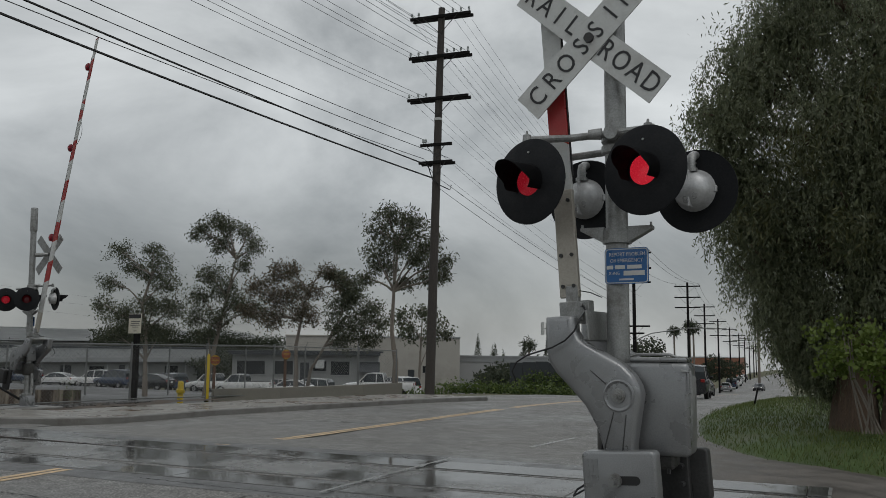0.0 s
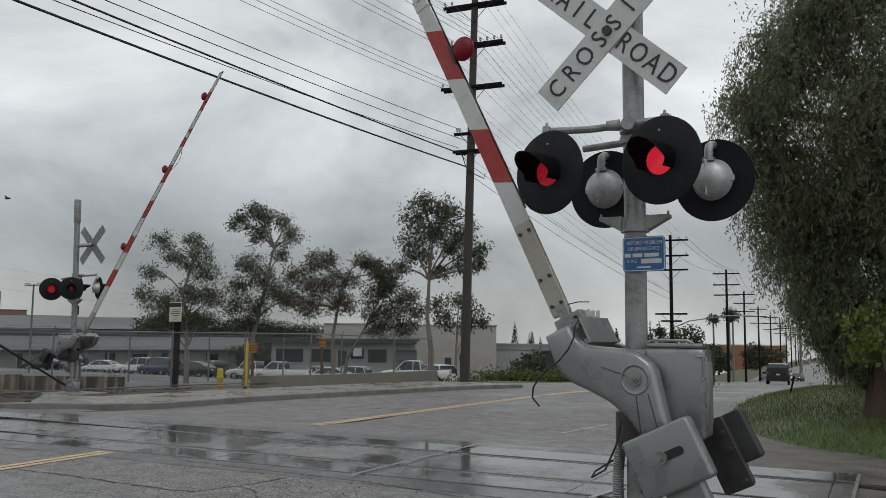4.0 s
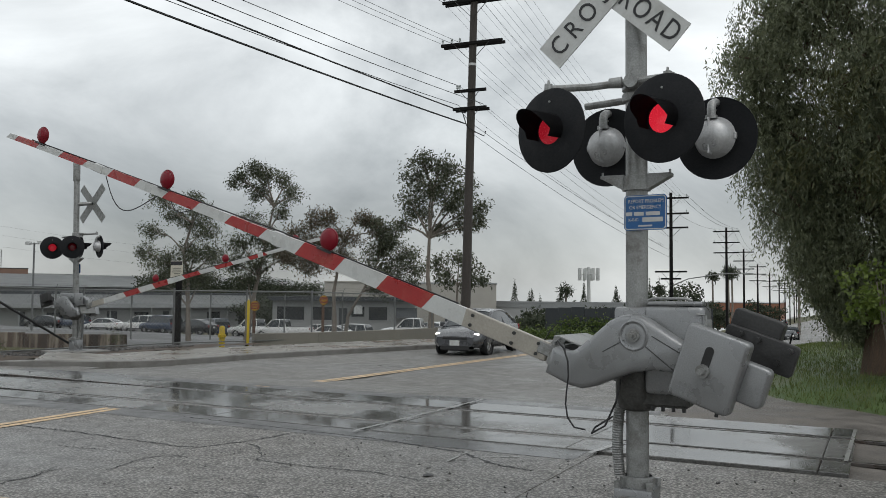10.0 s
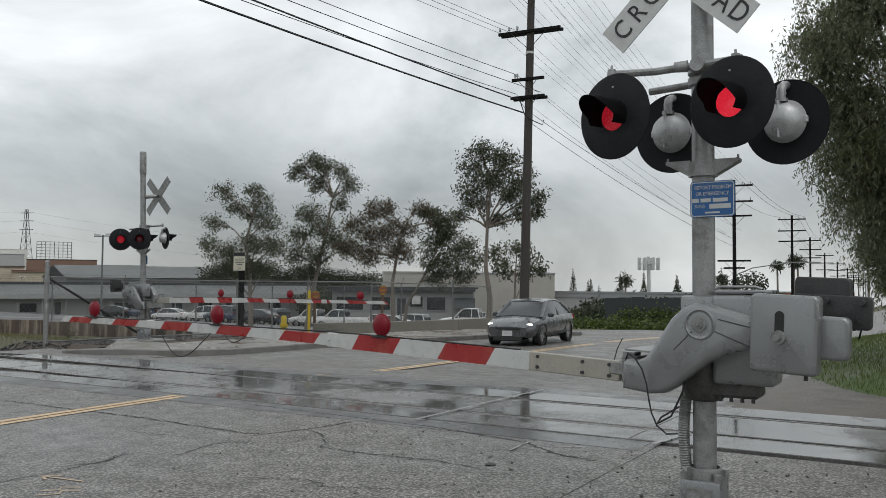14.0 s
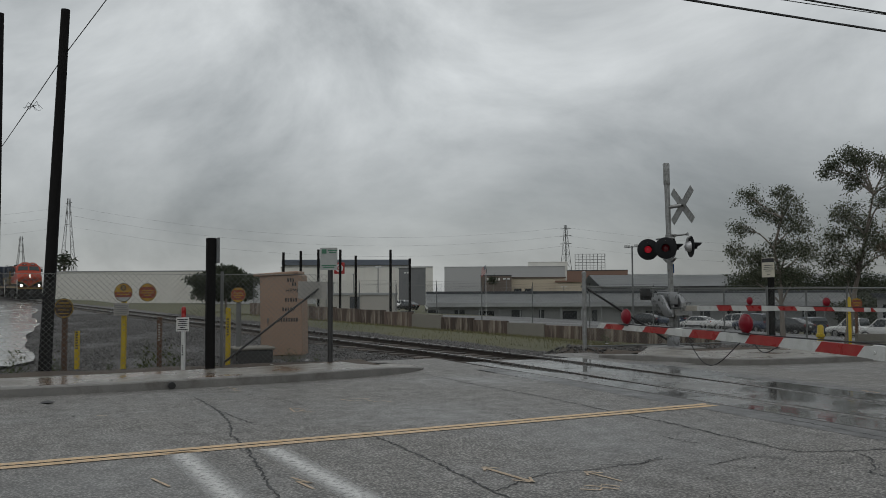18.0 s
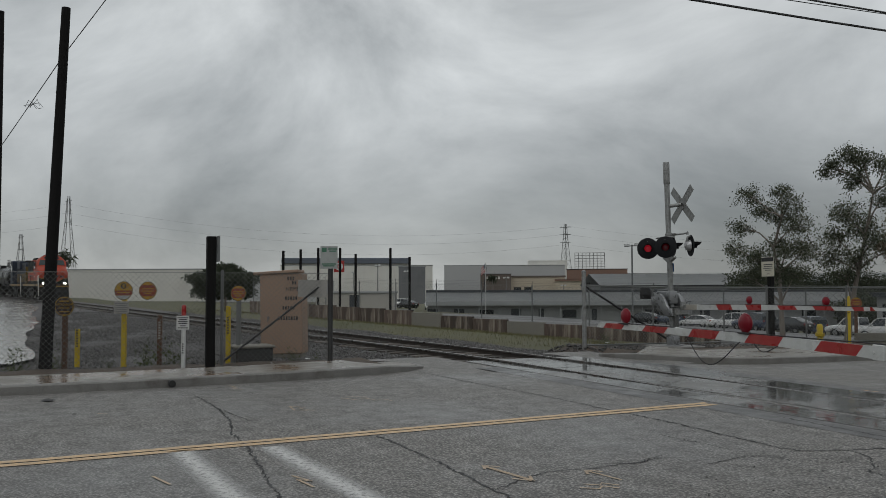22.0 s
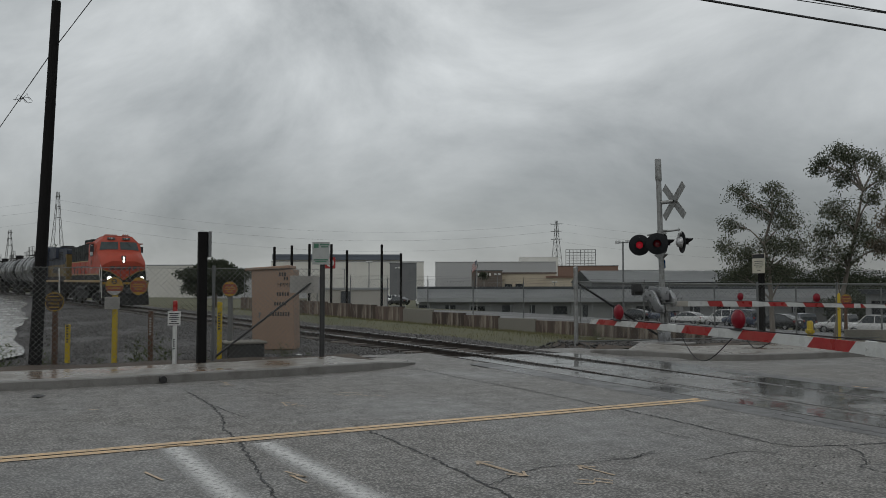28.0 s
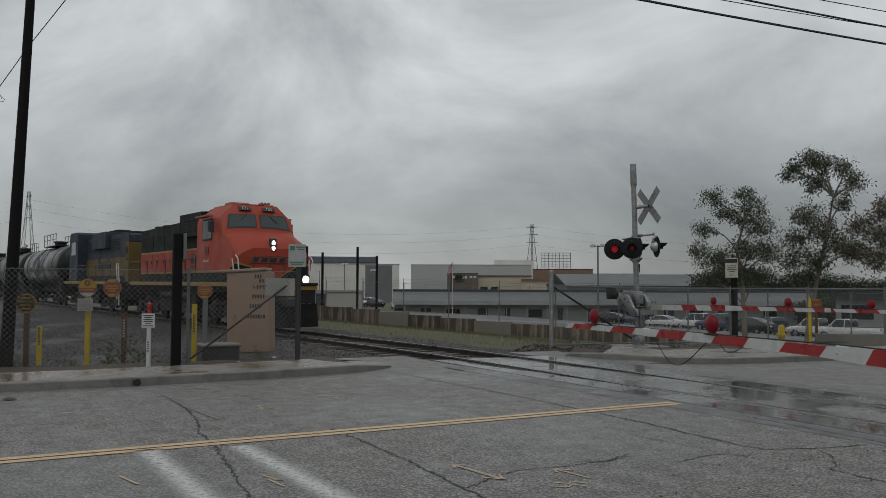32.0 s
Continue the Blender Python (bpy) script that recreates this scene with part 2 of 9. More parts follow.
M_ASPHALT = wet("worn_asphalt", (0.215, 0.206, 0.191), (0.158, 0.154, 0.146), 0.33, 0.58, patch=0.3, level=0.56, grain=38.0, grain_bump=0.8, vary=0.26, width=0.2, speck=0.68)
M_PANEL = wet("wet_concrete_panel", (0.165, 0.162, 0.155), (0.10, 0.10, 0.097), 0.06, 0.42, patch=0.55, level=0.44, grain=80.0, grain_bump=0.15)
M_PATCH = wet("newer_asphalt", (0.10, 0.10, 0.10), (0.06, 0.06, 0.06), 0.2, 0.5, patch=0.3, level=0.52, grain=60.0)
M_WALK = wet("wet_sidewalk_concrete", (0.23, 0.215, 0.19), (0.15, 0.135, 0.115), 0.22, 0.5, patch=0.9, level=0.5, grain=120.0, grain_bump=0.2, rust=0.7)
M_KERB = paint("kerb_concrete", (0.17, 0.165, 0.155), 0.5, vary=0.3, scale=3, stain=(0.07, 0.06, 0.05), stain_amount=0.7)
M_YELLOW = paint("worn_yellow_line", (0.56, 0.39, 0.22), 0.5, vary=0.4, scale=14, fine=50, bump=0.5, stain=(0.27, 0.22, 0.165), stain_amount=0.85, stain_scale=7.0)
M_STEEL = paint("painted_fence_steel", (0.16, 0.165, 0.165), 0.5, metal=0.4, vary=0.2)
M_LINE = paint("worn_white_line", (0.23, 0.23, 0.222), 0.35, vary=0.25, scale=5, stain=(0.15, 0.15, 0.148), stain_amount=0.95, stain_scale=2.5)
M_CHALK = paint("survey_paint", (0.44, 0.33, 0.22), 0.5, vary=0.3, scale=9, stain=(0.22, 0.19, 0.16), stain_amount=0.7, stain_scale=6)
M_CRACK = paint("crack_filler", (0.012, 0.012, 0.013), 0.6, vary=0.3)
M_RAIL = paint("rail_steel", (0.15, 0.145, 0.14), 0.3, metal=0.9, vary=0.25, stain=(0.12, 0.06, 0.035), stain_amount=0.5)
M_RAILSIDE = paint("rusty_rail_web", (0.03, 0.022, 0.017), 0.75, vary=0.4, scale=9)
M_SLOT = paint("flangeway_rubber", (0.015, 0.015, 0.015), 0.6)
M_TIE = paint("concrete_tie", (0.075, 0.065, 0.057), 0.75, vary=0.3, piece=0.6)
M_DIRT = paint("damp_dirt", (0.07, 0.052, 0.038), 0.8, vary=0.4, scale=1.5, fine=40, bump=0.6, depth=0.03, stain=(0.035, 0.028, 0.022), stain_amount=0.7, stain_scale=0.8)
M_BALLAST = paint("ballast_stone", (0.05, 0.046, 0.045), 0.6, vary=0.5, scale=14, fine=45, bump=0.9, depth=0.03)
M_GALV = paint("galvanised_steel", (0.28, 0.285, 0.28), 0.45, metal=0.5, vary=0.35, scale=9, fine=90, bump=0.15, stain=(0.12, 0.11, 0.10), stain_amount=0.65, stain_scale=8)
M_ALU = paint("painted_aluminium", (0.26, 0.265, 0.27), 0.34, metal=0.6, vary=0.2, scale=5, fine=120, bump=0.12, depth=0.004, stain=(0.22, 0.215, 0.21), stain_amount=0.35, stain_scale=3.5)
M_DOME = paint("bright_cast_aluminium", (0.47, 0.475, 0.48), 0.38, metal=0.35, vary=0.2, scale=7, stain=(0.25, 0.245, 0.24), stain_amount=0.4, stain_scale=6)
M_BLACK = paint("matt_black_paint", (0.013, 0.014, 0.016), 0.6, vary=0.3, scale=9, stain=(0.028, 0.028, 0.028), stain_amount=0.3, stain_scale=6, spec=0.2)
# gear case steel, its colour darkened for the shade under the housing
M_GEAR = paint("shade_darkened_cast_steel", (0.075, 0.074, 0.07), 0.42, metal=0.4, vary=0.4, scale=7, stain=(0.025, 0.023, 0.02), stain_amount=0.7, stain_scale=6)
M_IRON = paint("dark_cast_iron", (0.045, 0.045, 0.045), 0.5, metal=0.3, vary=0.3)
M_WHITE = paint("reflective_white", (0.52, 0.53, 0.52), 0.35, vary=0.08, scale=5, stain=(0.32, 0.31, 0.29), stain_amount=0.45, stain_scale=4)
M_RED = paint("reflective_red", (0.31, 0.022, 0.022), 0.35, vary=0.15, scale=6, stain=(0.36, 0.12, 0.08), stain_amount=0.35, stain_scale=5)
M_INK = paint("black_sign_ink", (0.02, 0.02, 0.022), 0.5)
M_BLUE = paint("blue_sign_sheeting", (0.015, 0.10, 0.28), 0.3, vary=0.1)
M_LENS_ON = paint("lit_red_lens", (0.22, 0.008, 0.014), 0.2, emit=(1.0, 0.03, 0.06), emit_strength=0.32, vary=0.5, scale=60, fine=160)
M_LENS_MID = paint("half_lit_red_lens", (0.10, 0.005, 0.010), 0.2, emit=(1.0, 0.03, 0.06), emit_strength=0.13, vary=0.5, scale=60, fine=160)
M_LENS_DIM = paint("red_lens", (0.07, 0.006, 0.009), 0.15, emit=(1.0, 0.04, 0.08), emit_strength=0.008)
M_LAMP = paint("gate_lamp_lens", (0.12, 0.003, 0.010), 0.38, emit=(1.0, 0.03, 0.07), emit_strength=0.015, vary=0.1, spec=0.3)
M_WOOD = paint("creosoted_pole_wood", (0.052, 0.045, 0.04), 0.8, vary=0.4, scale=3, fine=25, stretch=(6, 6, 0.5), bump=0.6, depth=0.015)
M_WOODDARK = paint("tarred_pole_wood", (0.011, 0.0105, 0.0105), 0.85, spec=0.15, vary=0.4, scale=3, fine=25, stretch=(6, 6, 0.5), bump=0.5, depth=0.015)
M_CABLE = paint("black_cable", (0.015, 0.015, 0.016), 0.6)
M_GLASSY = paint("glazed_insulator", (0.42, 0.45, 0.45), 0.15, vary=0.1)

# ---- mesh helpers ----
def mesh_of(name, bm, material, angle=35):
    me = bpy.data.meshes.new(name)
    bm.normal_update()
    bm.to_mesh(me)
    bm.free()
    for p in me.polygons:
        p.use_smooth = True
    me.set_sharp_from_angle(angle=radians(angle))
    for m in (material if isinstance(material, (list, tuple)) else [material]):
        me.materials.append(m)
    return me


def part(name, bm, material, parent=None, label="", m=None):
    ob = new(name, mesh_of(name, bm, material))
    if parent is not None:
        ob.parent = parent
    if m is not None:
        ob.matrix_basis = m
    return tagged(ob, label)


def thing(name, m, label, category, group="", kind=""):
    ob = new(name)
    ob.empty_display_size = 0.2
    ob.matrix_basis = m
    return tagged(ob, label, category, group, kind)


def box(bm, c, s, bevel=0.0, m=None, seg=1):
    r = bmesh.ops.create_cube(bm, size=1.0)
    vs = r["verts"]
    bmesh.ops.scale(bm, vec=s, verts=vs)
    if bevel:
        es = list({e for v in vs for e in v.link_edges})
        vs = list({v for f in bmesh.ops.bevel(bm, geom=es, offset=bevel, segments=seg, affect="EDGES", profile=0.5)["faces"] for v in f.verts} | {v for v in vs if v.is_valid})
    bmesh.ops.translate(bm, vec=c, verts=vs)
    if m is not None:
        bmesh.ops.transform(bm, matrix=m, verts=vs)
    return vs


def tube(bm, a, b, r0, r1=None, n=12, caps=True):
    a, b = Vector(a), Vector(b)
    r1 = r0 if r1 is None else r1
    d = b - a
    q = d.to_track_quat("Z", "Y").to_matrix()
    rings = []
    for p, r in ((a, r0), (b, r1)):
        rings.append([bm.verts.new(p + q @ Vector((r * math.cos(2 * math.pi * i / n), r * math.sin(2 * math.pi * i / n), 0))) for i in range(n)])
    for i in range(n):
        bm.faces.new((rings[0][i], rings[0][(i + 1) % n], rings[1][(i + 1) % n], rings[1][i]))
    if caps:
        bm.faces.new(rings[0][::-1])
        bm.faces.new(rings[1])
    return rings


def pipe(bm, pts, r, n=8, caps=True):
    """A tube that follows a line of points; r may be a list of radii."""
    pts = [Vector(p) for p in pts]
    rs = r if isinstance(r, (list, tuple)) else [r] * len(pts)
    rings = []
    for i, p in enumerate(pts):
        d = (pts[min(i + 1, len(pts) - 1)] - pts[max(i - 1, 0)]).normalized()
        ref = Vector((0, 0, 1)) if abs(d.z) < 0.9 else Vector((0, 1, 0))
        x = d.cross(ref).normalized()
        y = x.cross(d)
        rings.append([bm.verts.new(p + rs[i] * (x * math.cos(2 * math.pi * j / n) + y * math.sin(2 * math.pi * j / n))) for j in range(n)])
    for a, b in zip(rings[:-1], rings[1:]):
        for j in range(n):
            bm.faces.new((a[j], a[(j + 1) % n], b[(j + 1) % n], b[j]))
    if caps:
        bm.faces.new(rings[0][::-1])
        bm.faces.new(rings[-1])


def lathe(bm, profile, n=24, m=None):
    """Turns a line of (radius, height) round the z axis."""
    rings = []
    for r, z in profile:
        if r < 1e-5:
            rings.append([bm.verts.new((0, 0, z))])
        else:
            rings.append([bm.verts.new((r * math.cos(2 * math.pi * i / n), r * math.sin(2 * math.pi * i / n), z)) for i in range(n)])
    for a, b in zip(rings[:-1], rings[1:]):
        for i in range(n):
            q = [a[i % len(a)], a[(i + 1) % len(a)], b[(i + 1) % len(b)], b[i % len(b)]]
            q = list(dict.fromkeys(q))
            if len(q) > 2:
                bm.faces.new(q)
    vs = [v for ring in rings for v in ring]
    if m is not None:
        bmesh.ops.transform(bm, matrix=m, verts=vs)
    return vs


def plate(bm, outline, thick, m=None, bevel=0.0):
    """A flat outline in x and z, given depth along y (centred)."""
    front = [bm.verts.new((x, -thick / 2, z)) for x, z in outline]
    back = [bm.verts.new((x, thick / 2, z)) for x, z in outline]
    n = len(outline)
    f1 = bm.faces.new(front)
    f2 = bm.faces.new(back[::-1])
    for i in range(n):
        bm.faces.new((front[(i + 1) % n], front[i], back[i], back[(i + 1) % n]))
    vs = front + back
    bmesh.ops.recalc_face_normals(bm, faces=list({f for v in vs for f in v.link_faces}))
    if bevel:
        es = list(set(f1.edges) | set(f2.edges))
        r = bmesh.ops.bevel(bm, geom=es, offset=bevel, segments=3, affect="EDGES", profile=0.5)
        vs = list({v for f in r["faces"] for v in f.verts} | {v for v in vs if v.is_valid})
    if m is not None:
        bmesh.ops.transform(bm, matrix=m, verts=vs)
    return vs


def rounded(w, h, r, n=4):
    """Outline of a rectangle with round corners, centred, in x and z."""
    out = []
    for cx, cz, a0 in ((w / 2 - r, h / 2 - r, 0), (-w / 2 + r, h / 2 - r, 90), (-w / 2 + r, -h / 2 + r, 180), (w / 2 - r, -h / 2 + r, 270)):
        for i in range(n + 1):
            a = radians(a0 + 90 * i / n)
            out.append((cx + r * math.cos(a), cz + r * math.sin(a)))
    return out


def lettering(name, text, size, material, parent, m, depth=0.002, align="CENTER", squeeze=1.0):
    """Words as a flat mesh, facing -y of the pose m."""
    cu = bpy.data.curves.new(name, "FONT")
    cu.body, cu.size, cu.align_x, cu.align_y, cu.extrude, cu.resolution_u = text, size, align, "CENTER", depth, 3
    tmp = bpy.data.objects.new(name, cu)
    scene.collection.objects.link(tmp)
    bpy.context.view_layer.update()
    me = bpy.data.meshes.new_from_object(tmp.evaluated_get(bpy.context.evaluated_depsgraph_get()))
    bpy.data.objects.remove(tmp)
    bpy.data.curves.remove(cu)
    me.name = name
    me.materials.clear()
    me.materials.append(material)
    me.transform(m @ pose(0, 0, 0, 90, 0, 0) @ Matrix.Diagonal((squeeze, 1, 1, 1)))
    ob = new(name, me)
    ob.parent = parent
    return ob


def sheet(name, outline, z, material, label="", category="", kind="structure", lift=None):
    """A flat sheet over an outline of (v, u), as a mesh in the road frame."""
    bm = bmesh.new()
    bm.faces.new([bm.verts.new((v, u, z if lift is None else lift(v, u))) for v, u in outline])
    bmesh.ops.recalc_face_normals(bm, faces=bm.faces[:])
    if bm.faces[:][0].normal.z < 0:
        bmesh.ops.reverse_faces(bm, faces=bm.faces[:])
    ob = part(name, bm, material, None, "", put(0, 0))
    return tagged(ob, label, category, "", kind)


def grid(name, vs, us, height, material, label="", category="", kind="structure"):
    """A sheet over crossing lines of v and u with a height for each crossing."""
    bm = bmesh.new()
    rows = [[bm.verts.new((v, u, height(v, u))) for v in vs] for u in us]
    for a, b in zip(rows[:-1], rows[1:]):
        for i in range(len(vs) - 1):
            bm.faces.new((a[i], a[i + 1], b[i + 1], b[i]))
    ob = part(name, bm, material, None, "", put(0, 0))
    return tagged(ob, label, category, "", kind)

# ---- level crossing signal with gate ----
M_SOOT = paint("dull_black_hood", (0.010, 0.010, 0.011), 0.8, spec=0.15)


def bmesh_tube(a, b, r, n=14):
    bm = bmesh.new()
    tube(bm, a, b, r, r, n)
    return bm


def disc_lamp(parent, x, y, z, turn, lens, name="signal_lamp"):
    """A flashing lamp: black disc, hood, red lens, silver housing behind. Faces -y of its turn."""
    m = pose(x, y, z, 0, 0, turn)
    bm = bmesh.new()
    lathe(bm, [(0, 0.012), (0.13, 0.012), (0.285, 0.006), (0.30, 0.0), (0.30, -0.006), (0.285, -0.002), (0.13, 0.004), (0, 0.004)], 40, pose(0, 0, 0, 90, 0, 0))
    disc = part(name, bm, M_BLACK, parent, "black disc background of the flashing lamp", m)
    bm = bmesh.new()
    lathe(bm, [(0.10, 0.012), (0.088, 0.024), (0.05, 0.032), (0, 0.035)], 28, pose(0, 0, 0, 90, 0, 0))
    bmesh.ops.recalc_face_normals(bm, faces=bm.faces[:])
    part("lens", bm, lens, disc, "ribbed red glass lens")
    # the hood is the upper two thirds of a tapering sleeve
    bm = bmesh.new()
    n, rows = 26, []
    for d in (0.0, 0.10, 0.20, 0.30):
        row = []
        for i in range(n + 1):
            a = radians(-35 + 250 * i / n)
            reach = d * (0.45 + 0.55 * max(0.0, math.sin(a)) ** 0.6)
            r = 0.118 - 0.02 * d
            row.append(bm.verts.new((r * math.cos(a), -0.01 - reach, r * math.sin(a) - 0.02 * d)))
        rows.append(row)
    for a, b in zip(rows[:-1], rows[1:]):
        for i in range(n):
            bm.faces.new((a[i], a[i + 1], b[i + 1], b[i]))
    ex = bmesh.ops.solidify(bm, geom=bm.faces[:], thickness=0.005)
    bmesh.ops.recalc_face_normals(bm, faces=bm.faces[:])
    part("hood", bm, M_SOOT, disc)
    bm = bmesh.new()
    lathe(bm, [(0.145, 0.0), (0.152, 0.012), (0.142, 0.03), (0.13, 0.075), (0.105, 0.12), (0.06, 0.15), (0, 0.158)], 28, pose(0, 0.014, 0, -90, 0, 0))
    box(bm, (0.145, 0.03, 0.0), (0.03, 0.03, 0.05), 0.006)
    box(bm, (-0.145, 0.03, 0.0), (0.03, 0.03, 0.05), 0.006)
    box(bm, (0, 0.095, 0.0), (0.012, 0.135, 0.26), 0.004)
    part("lamp_housing", bm, M_DOME, disc, "domed silver lamp housing")
    bm = bmesh.new()
    pipe(bm, [(0, 0.09, 0.13), (0, 0.09, 0.20), (0.0, 0.075, 0.235), (0, 0.03, 0.255), (0, -0.0, 0.26)], 0.032, 10)
    tube(bm, (0, 0.09, 0.125), (0, 0.09, 0.15), 0.045, 0.045, 12)
    part("elbow", bm, M_GALV, disc)
    for dx, dz, r in ((0.0, 0.205, 0.008),):
        part("bolt", bmesh_tube((dx, -0.016, dz), (dx, 0.012, dz), r, 8), M_GALV, disc)
    return disc


def blade(parent, words, tilt, y):
    """One board of the crossbuck, with its words on the face towards -y."""
    bm = bmesh.new()
    plate(bm, [(-0.655, -0.114), (0.655, -0.114), (0.655, 0.114), (-0.655, 0.114)], 0.004)
    m = pose(0, y, 0) @ pose(0, 0, 0, 0, -tilt, 0)
    b = part("crossbuck_blade", bm, M_WHITE, parent, "white sign board with black capital letters", m)
    for letter, x in words:
        lettering("letter", letter, 0.20, M_INK, b, pose(x, -0.004, 0.0), squeeze=0.84)
    bm = bmesh.new()
    plate(bm, [(-0.655, -0.114), (0.655, -0.114), (0.655, 0.114), (-0.655, 0.114)], 0.003, pose(0, 0.006, 0))
    part("blade_back", bm, M_GALV, b)
    return b


def gate_signal(m, label, length, lamps, zc, root, first, stripe, step, loops, rear, ya=0.0, sag=0.0, buck=(-0.13, -0.14, 3.81)):
    """A mast with crossbuck, lamps and gate; lengths along the arm run from its pivot."""
    s = thing("crossing_signal", m, label, "crossing signal", "level crossing signals")
    bm = bmesh.new()
    tube(bm, (0, 0, 0.30), (0, 0, 4.95), 0.078, 0.074, 24)
    part("mast", bm, M_GALV, s, "weathered galvanised steel mast")
    bm = bmesh.new()
    lathe(bm, [(0.084, 4.55), (0.09, 4.57), (0.09, 5.14), (0.08, 5.17), (0, 5.17)], 20)
    part("mast_cap", bm, M_GALV, s)
    # junction box and foot
    bm = bmesh.new()
    box(bm, (0, -0.02, 0.15), (0.27, 0.26, 0.30), 0.02, seg=2)
    box(bm, (0, 0, 0.02), (0.42, 0.42, 0.04), 0.01)
    part("base_box", bm, M_ALU, s, "silver cast junction box at the mast foot")
    bm = bmesh.new()
    box(bm, (0, -0.158, 0.15), (0.17, 0.012, 0.2), 0.004)
    box(bm, (-0.02, -0.167, 0.16), (0.07, 0.008, 0.1), 0.002)
    part("cover_plate", bm, M_GALV, s)
    for x in (-0.11, 0.11):
        for y in (-0.12, 0.1):
            part("nut", bmesh_tube((x, y, 0.29), (x, y, 0.345), 0.026, 6), M_GALV, s)
    bm = bmesh.new()
    lathe(bm, [(0.1, 0.3), (0.12, 0.3), (0.12, 0.36), (0.1, 0.37)], 20)
    part("clamp_ring", bm, M_GALV, s)
    # crossbuck
    c = pose(0, 0, 0, 0, 0, -4)
    cb = part("crossbuck_bracket", bmesh_tube((-0.05, -0.03, buck[2] - 0.03), (buck[0], buck[1] + 0.02, buck[2]), 0.05), M_GALV, s, "", c)
    hub = part("crossbuck_hub", bmesh_tube((0, 0.01, 0), (0, -0.05, 0), 0.035), M_IRON, s, "", c @ pose(*buck))
    blade(hub, [(c, -0.54 + 0.153 * i) for i, c in enumerate("CROSSING")], 44, -0.022)
    blade(hub, [(c, -0.575 + 0.135 * i) for i, c in enumerate("RAIL")] + [(c, 0.16 + 0.138 * i) for i, c in enumerate("ROAD")], -42, -0.012)
    # cross arm with four lamps
    bm = bmesh.new()
    pipe(bm, [(-0.62, -0.16, 3.12), (-0.3, -0.12, 3.11), (0.0, -0.11, 3.12), (0.30, -0.16, 3.12)], 0.026, 10)
    pipe(bm, [(-0.42, 0.14, 3.03), (-0.2, 0.13, 3.04), (0.0, 0.12, 3.05), (0.38, 0.14, 3.04)], 0.026, 10)
    lathe(bm, [(0.079, 2.99), (0.1, 3.0), (0.1, 3.05), (0.084, 3.06), (0.1, 3.08), (0.1, 3.15), (0.079, 3.16)], 20)
    tube(bm, (0.0, -0.05, 3.12), (0.0, -0.16, 3.12), 0.05, 0.05, 12)
    tube(bm, (-0.07, -0.12, 3.12), (-0.16, -0.13, 3.12), 0.042, 0.036, 12)
    for x in (-0.60, 0.26):
        tube(bm, (x, -0.17, 3.08), (x, -0.17, 3.15), 0.036, 0.03, 10)
        tube(bm, (x, -0.17, 3.15), (x, -0.17, 3.18), 0.012, 0.008, 8)
    part("cross_arm", bm, M_GALV, s)
    disc_lamp(s, -0.53, -0.32, 2.78, -19, M_LENS_MID)
    disc_lamp(s, 0.26, -0.32, 2.80, -17, M_LENS_ON)
    disc_lamp(s, -0.31, 0.36, 2.75, rear[0], M_LENS_DIM)
    disc_lamp(s, 0.49, 0.36, 2.76, rear[1], M_LENS_MID)
    # sign bracket and blue notice
    bm = bmesh.new()
    lathe(bm, [(0.079, 2.36), (0.1, 2.36), (0.1, 2.46), (0.079, 2.46)], 20)
    for k in (-1, 1):
        plate(bm, [(0.08 * k, 2.36), (0.25 * k, 2.455), (0.25 * k, 2.475), (0.08 * k, 2.475)], 0.09)
        tube(bm, (0.24 * k, -0.02, 2.45), (0.24 * k, -0.02, 2.50), 0.008, 0.008, 6)
    part("bell_bracket", bm, M_GALV, s)
    bm = bmesh.new()
    plate(bm, rounded(0.305, 0.245, 0.025), 0.004)
    note = part("notice_plate", bm, M_BLUE, s, "blue emergency notice plate with white words", pose(0.085, -0.1, 2.195, 0, 0, -5))
    bm = bmesh.new()
    o = rounded(0.295, 0.235, 0.022)
    i_ = rounded(0.283, 0.223, 0.018)
    vo = [bm.verts.new((x, -0.0035, z)) for x, z in o]
    vi = [bm.verts.new((x, -0.0035, z)) for x, z in i_]
    for i in range(len(o)):
        j = (i + 1) % len(o)
        bm.faces.new((vo[i], vo[j], vi[j], vi[i]))
    part("notice_border", bm, M_WHITE, note)
    lettering("notice_text", "REPORT PROBLEM", 0.036, M_WHITE, note, pose(0.005, -0.0045, 0.078), 0.0005, squeeze=0.86)
    lettering("notice_text", "OR EMERGENCY", 0.036, M_WHITE, note, pose(0, -0.0045, 0.036), 0.0005, squeeze=0.86)
    for w, x, z, h in ((0.145, 0.0525, -0.05, 0.032), (0.045, -0.115, -0.008, 0.026), (0.07, -0.045, -0.008, 0.026), (0.1, 0.055, -0.008, 0.026), (0.10, 0.0, -0.092, 0.012)):
        bm = bmesh.new()
        plate(bm, [(x - w / 2, z - h / 2), (x + w / 2, z - h / 2), (x + w / 2, z + h / 2), (x - w / 2, z + h / 2)], 0.001, pose(0, -0.004, 0))
        part("notice_bar", bm, M_WHITE, note)
    lettering("notice_text", "X-ING", 0.032, M_WHITE, note, pose(-0.085, -0.0045, -0.05), 0.0005, squeeze=0.86)
    # gate mechanism housing behind the arms
    bm = bmesh.new()
    box(bm, (0.29, -0.02, 1.25), (0.40, 0.30, 0.60), 0.035, seg=3)
    box(bm, (0.0, -0.0, 1.36), (0.26, 0.28, 0.36), 0.03, seg=2)
    box(bm, (0.29, -0.02, 1.565), (0.37, 0.27, 0.03), 0.012, seg=2)
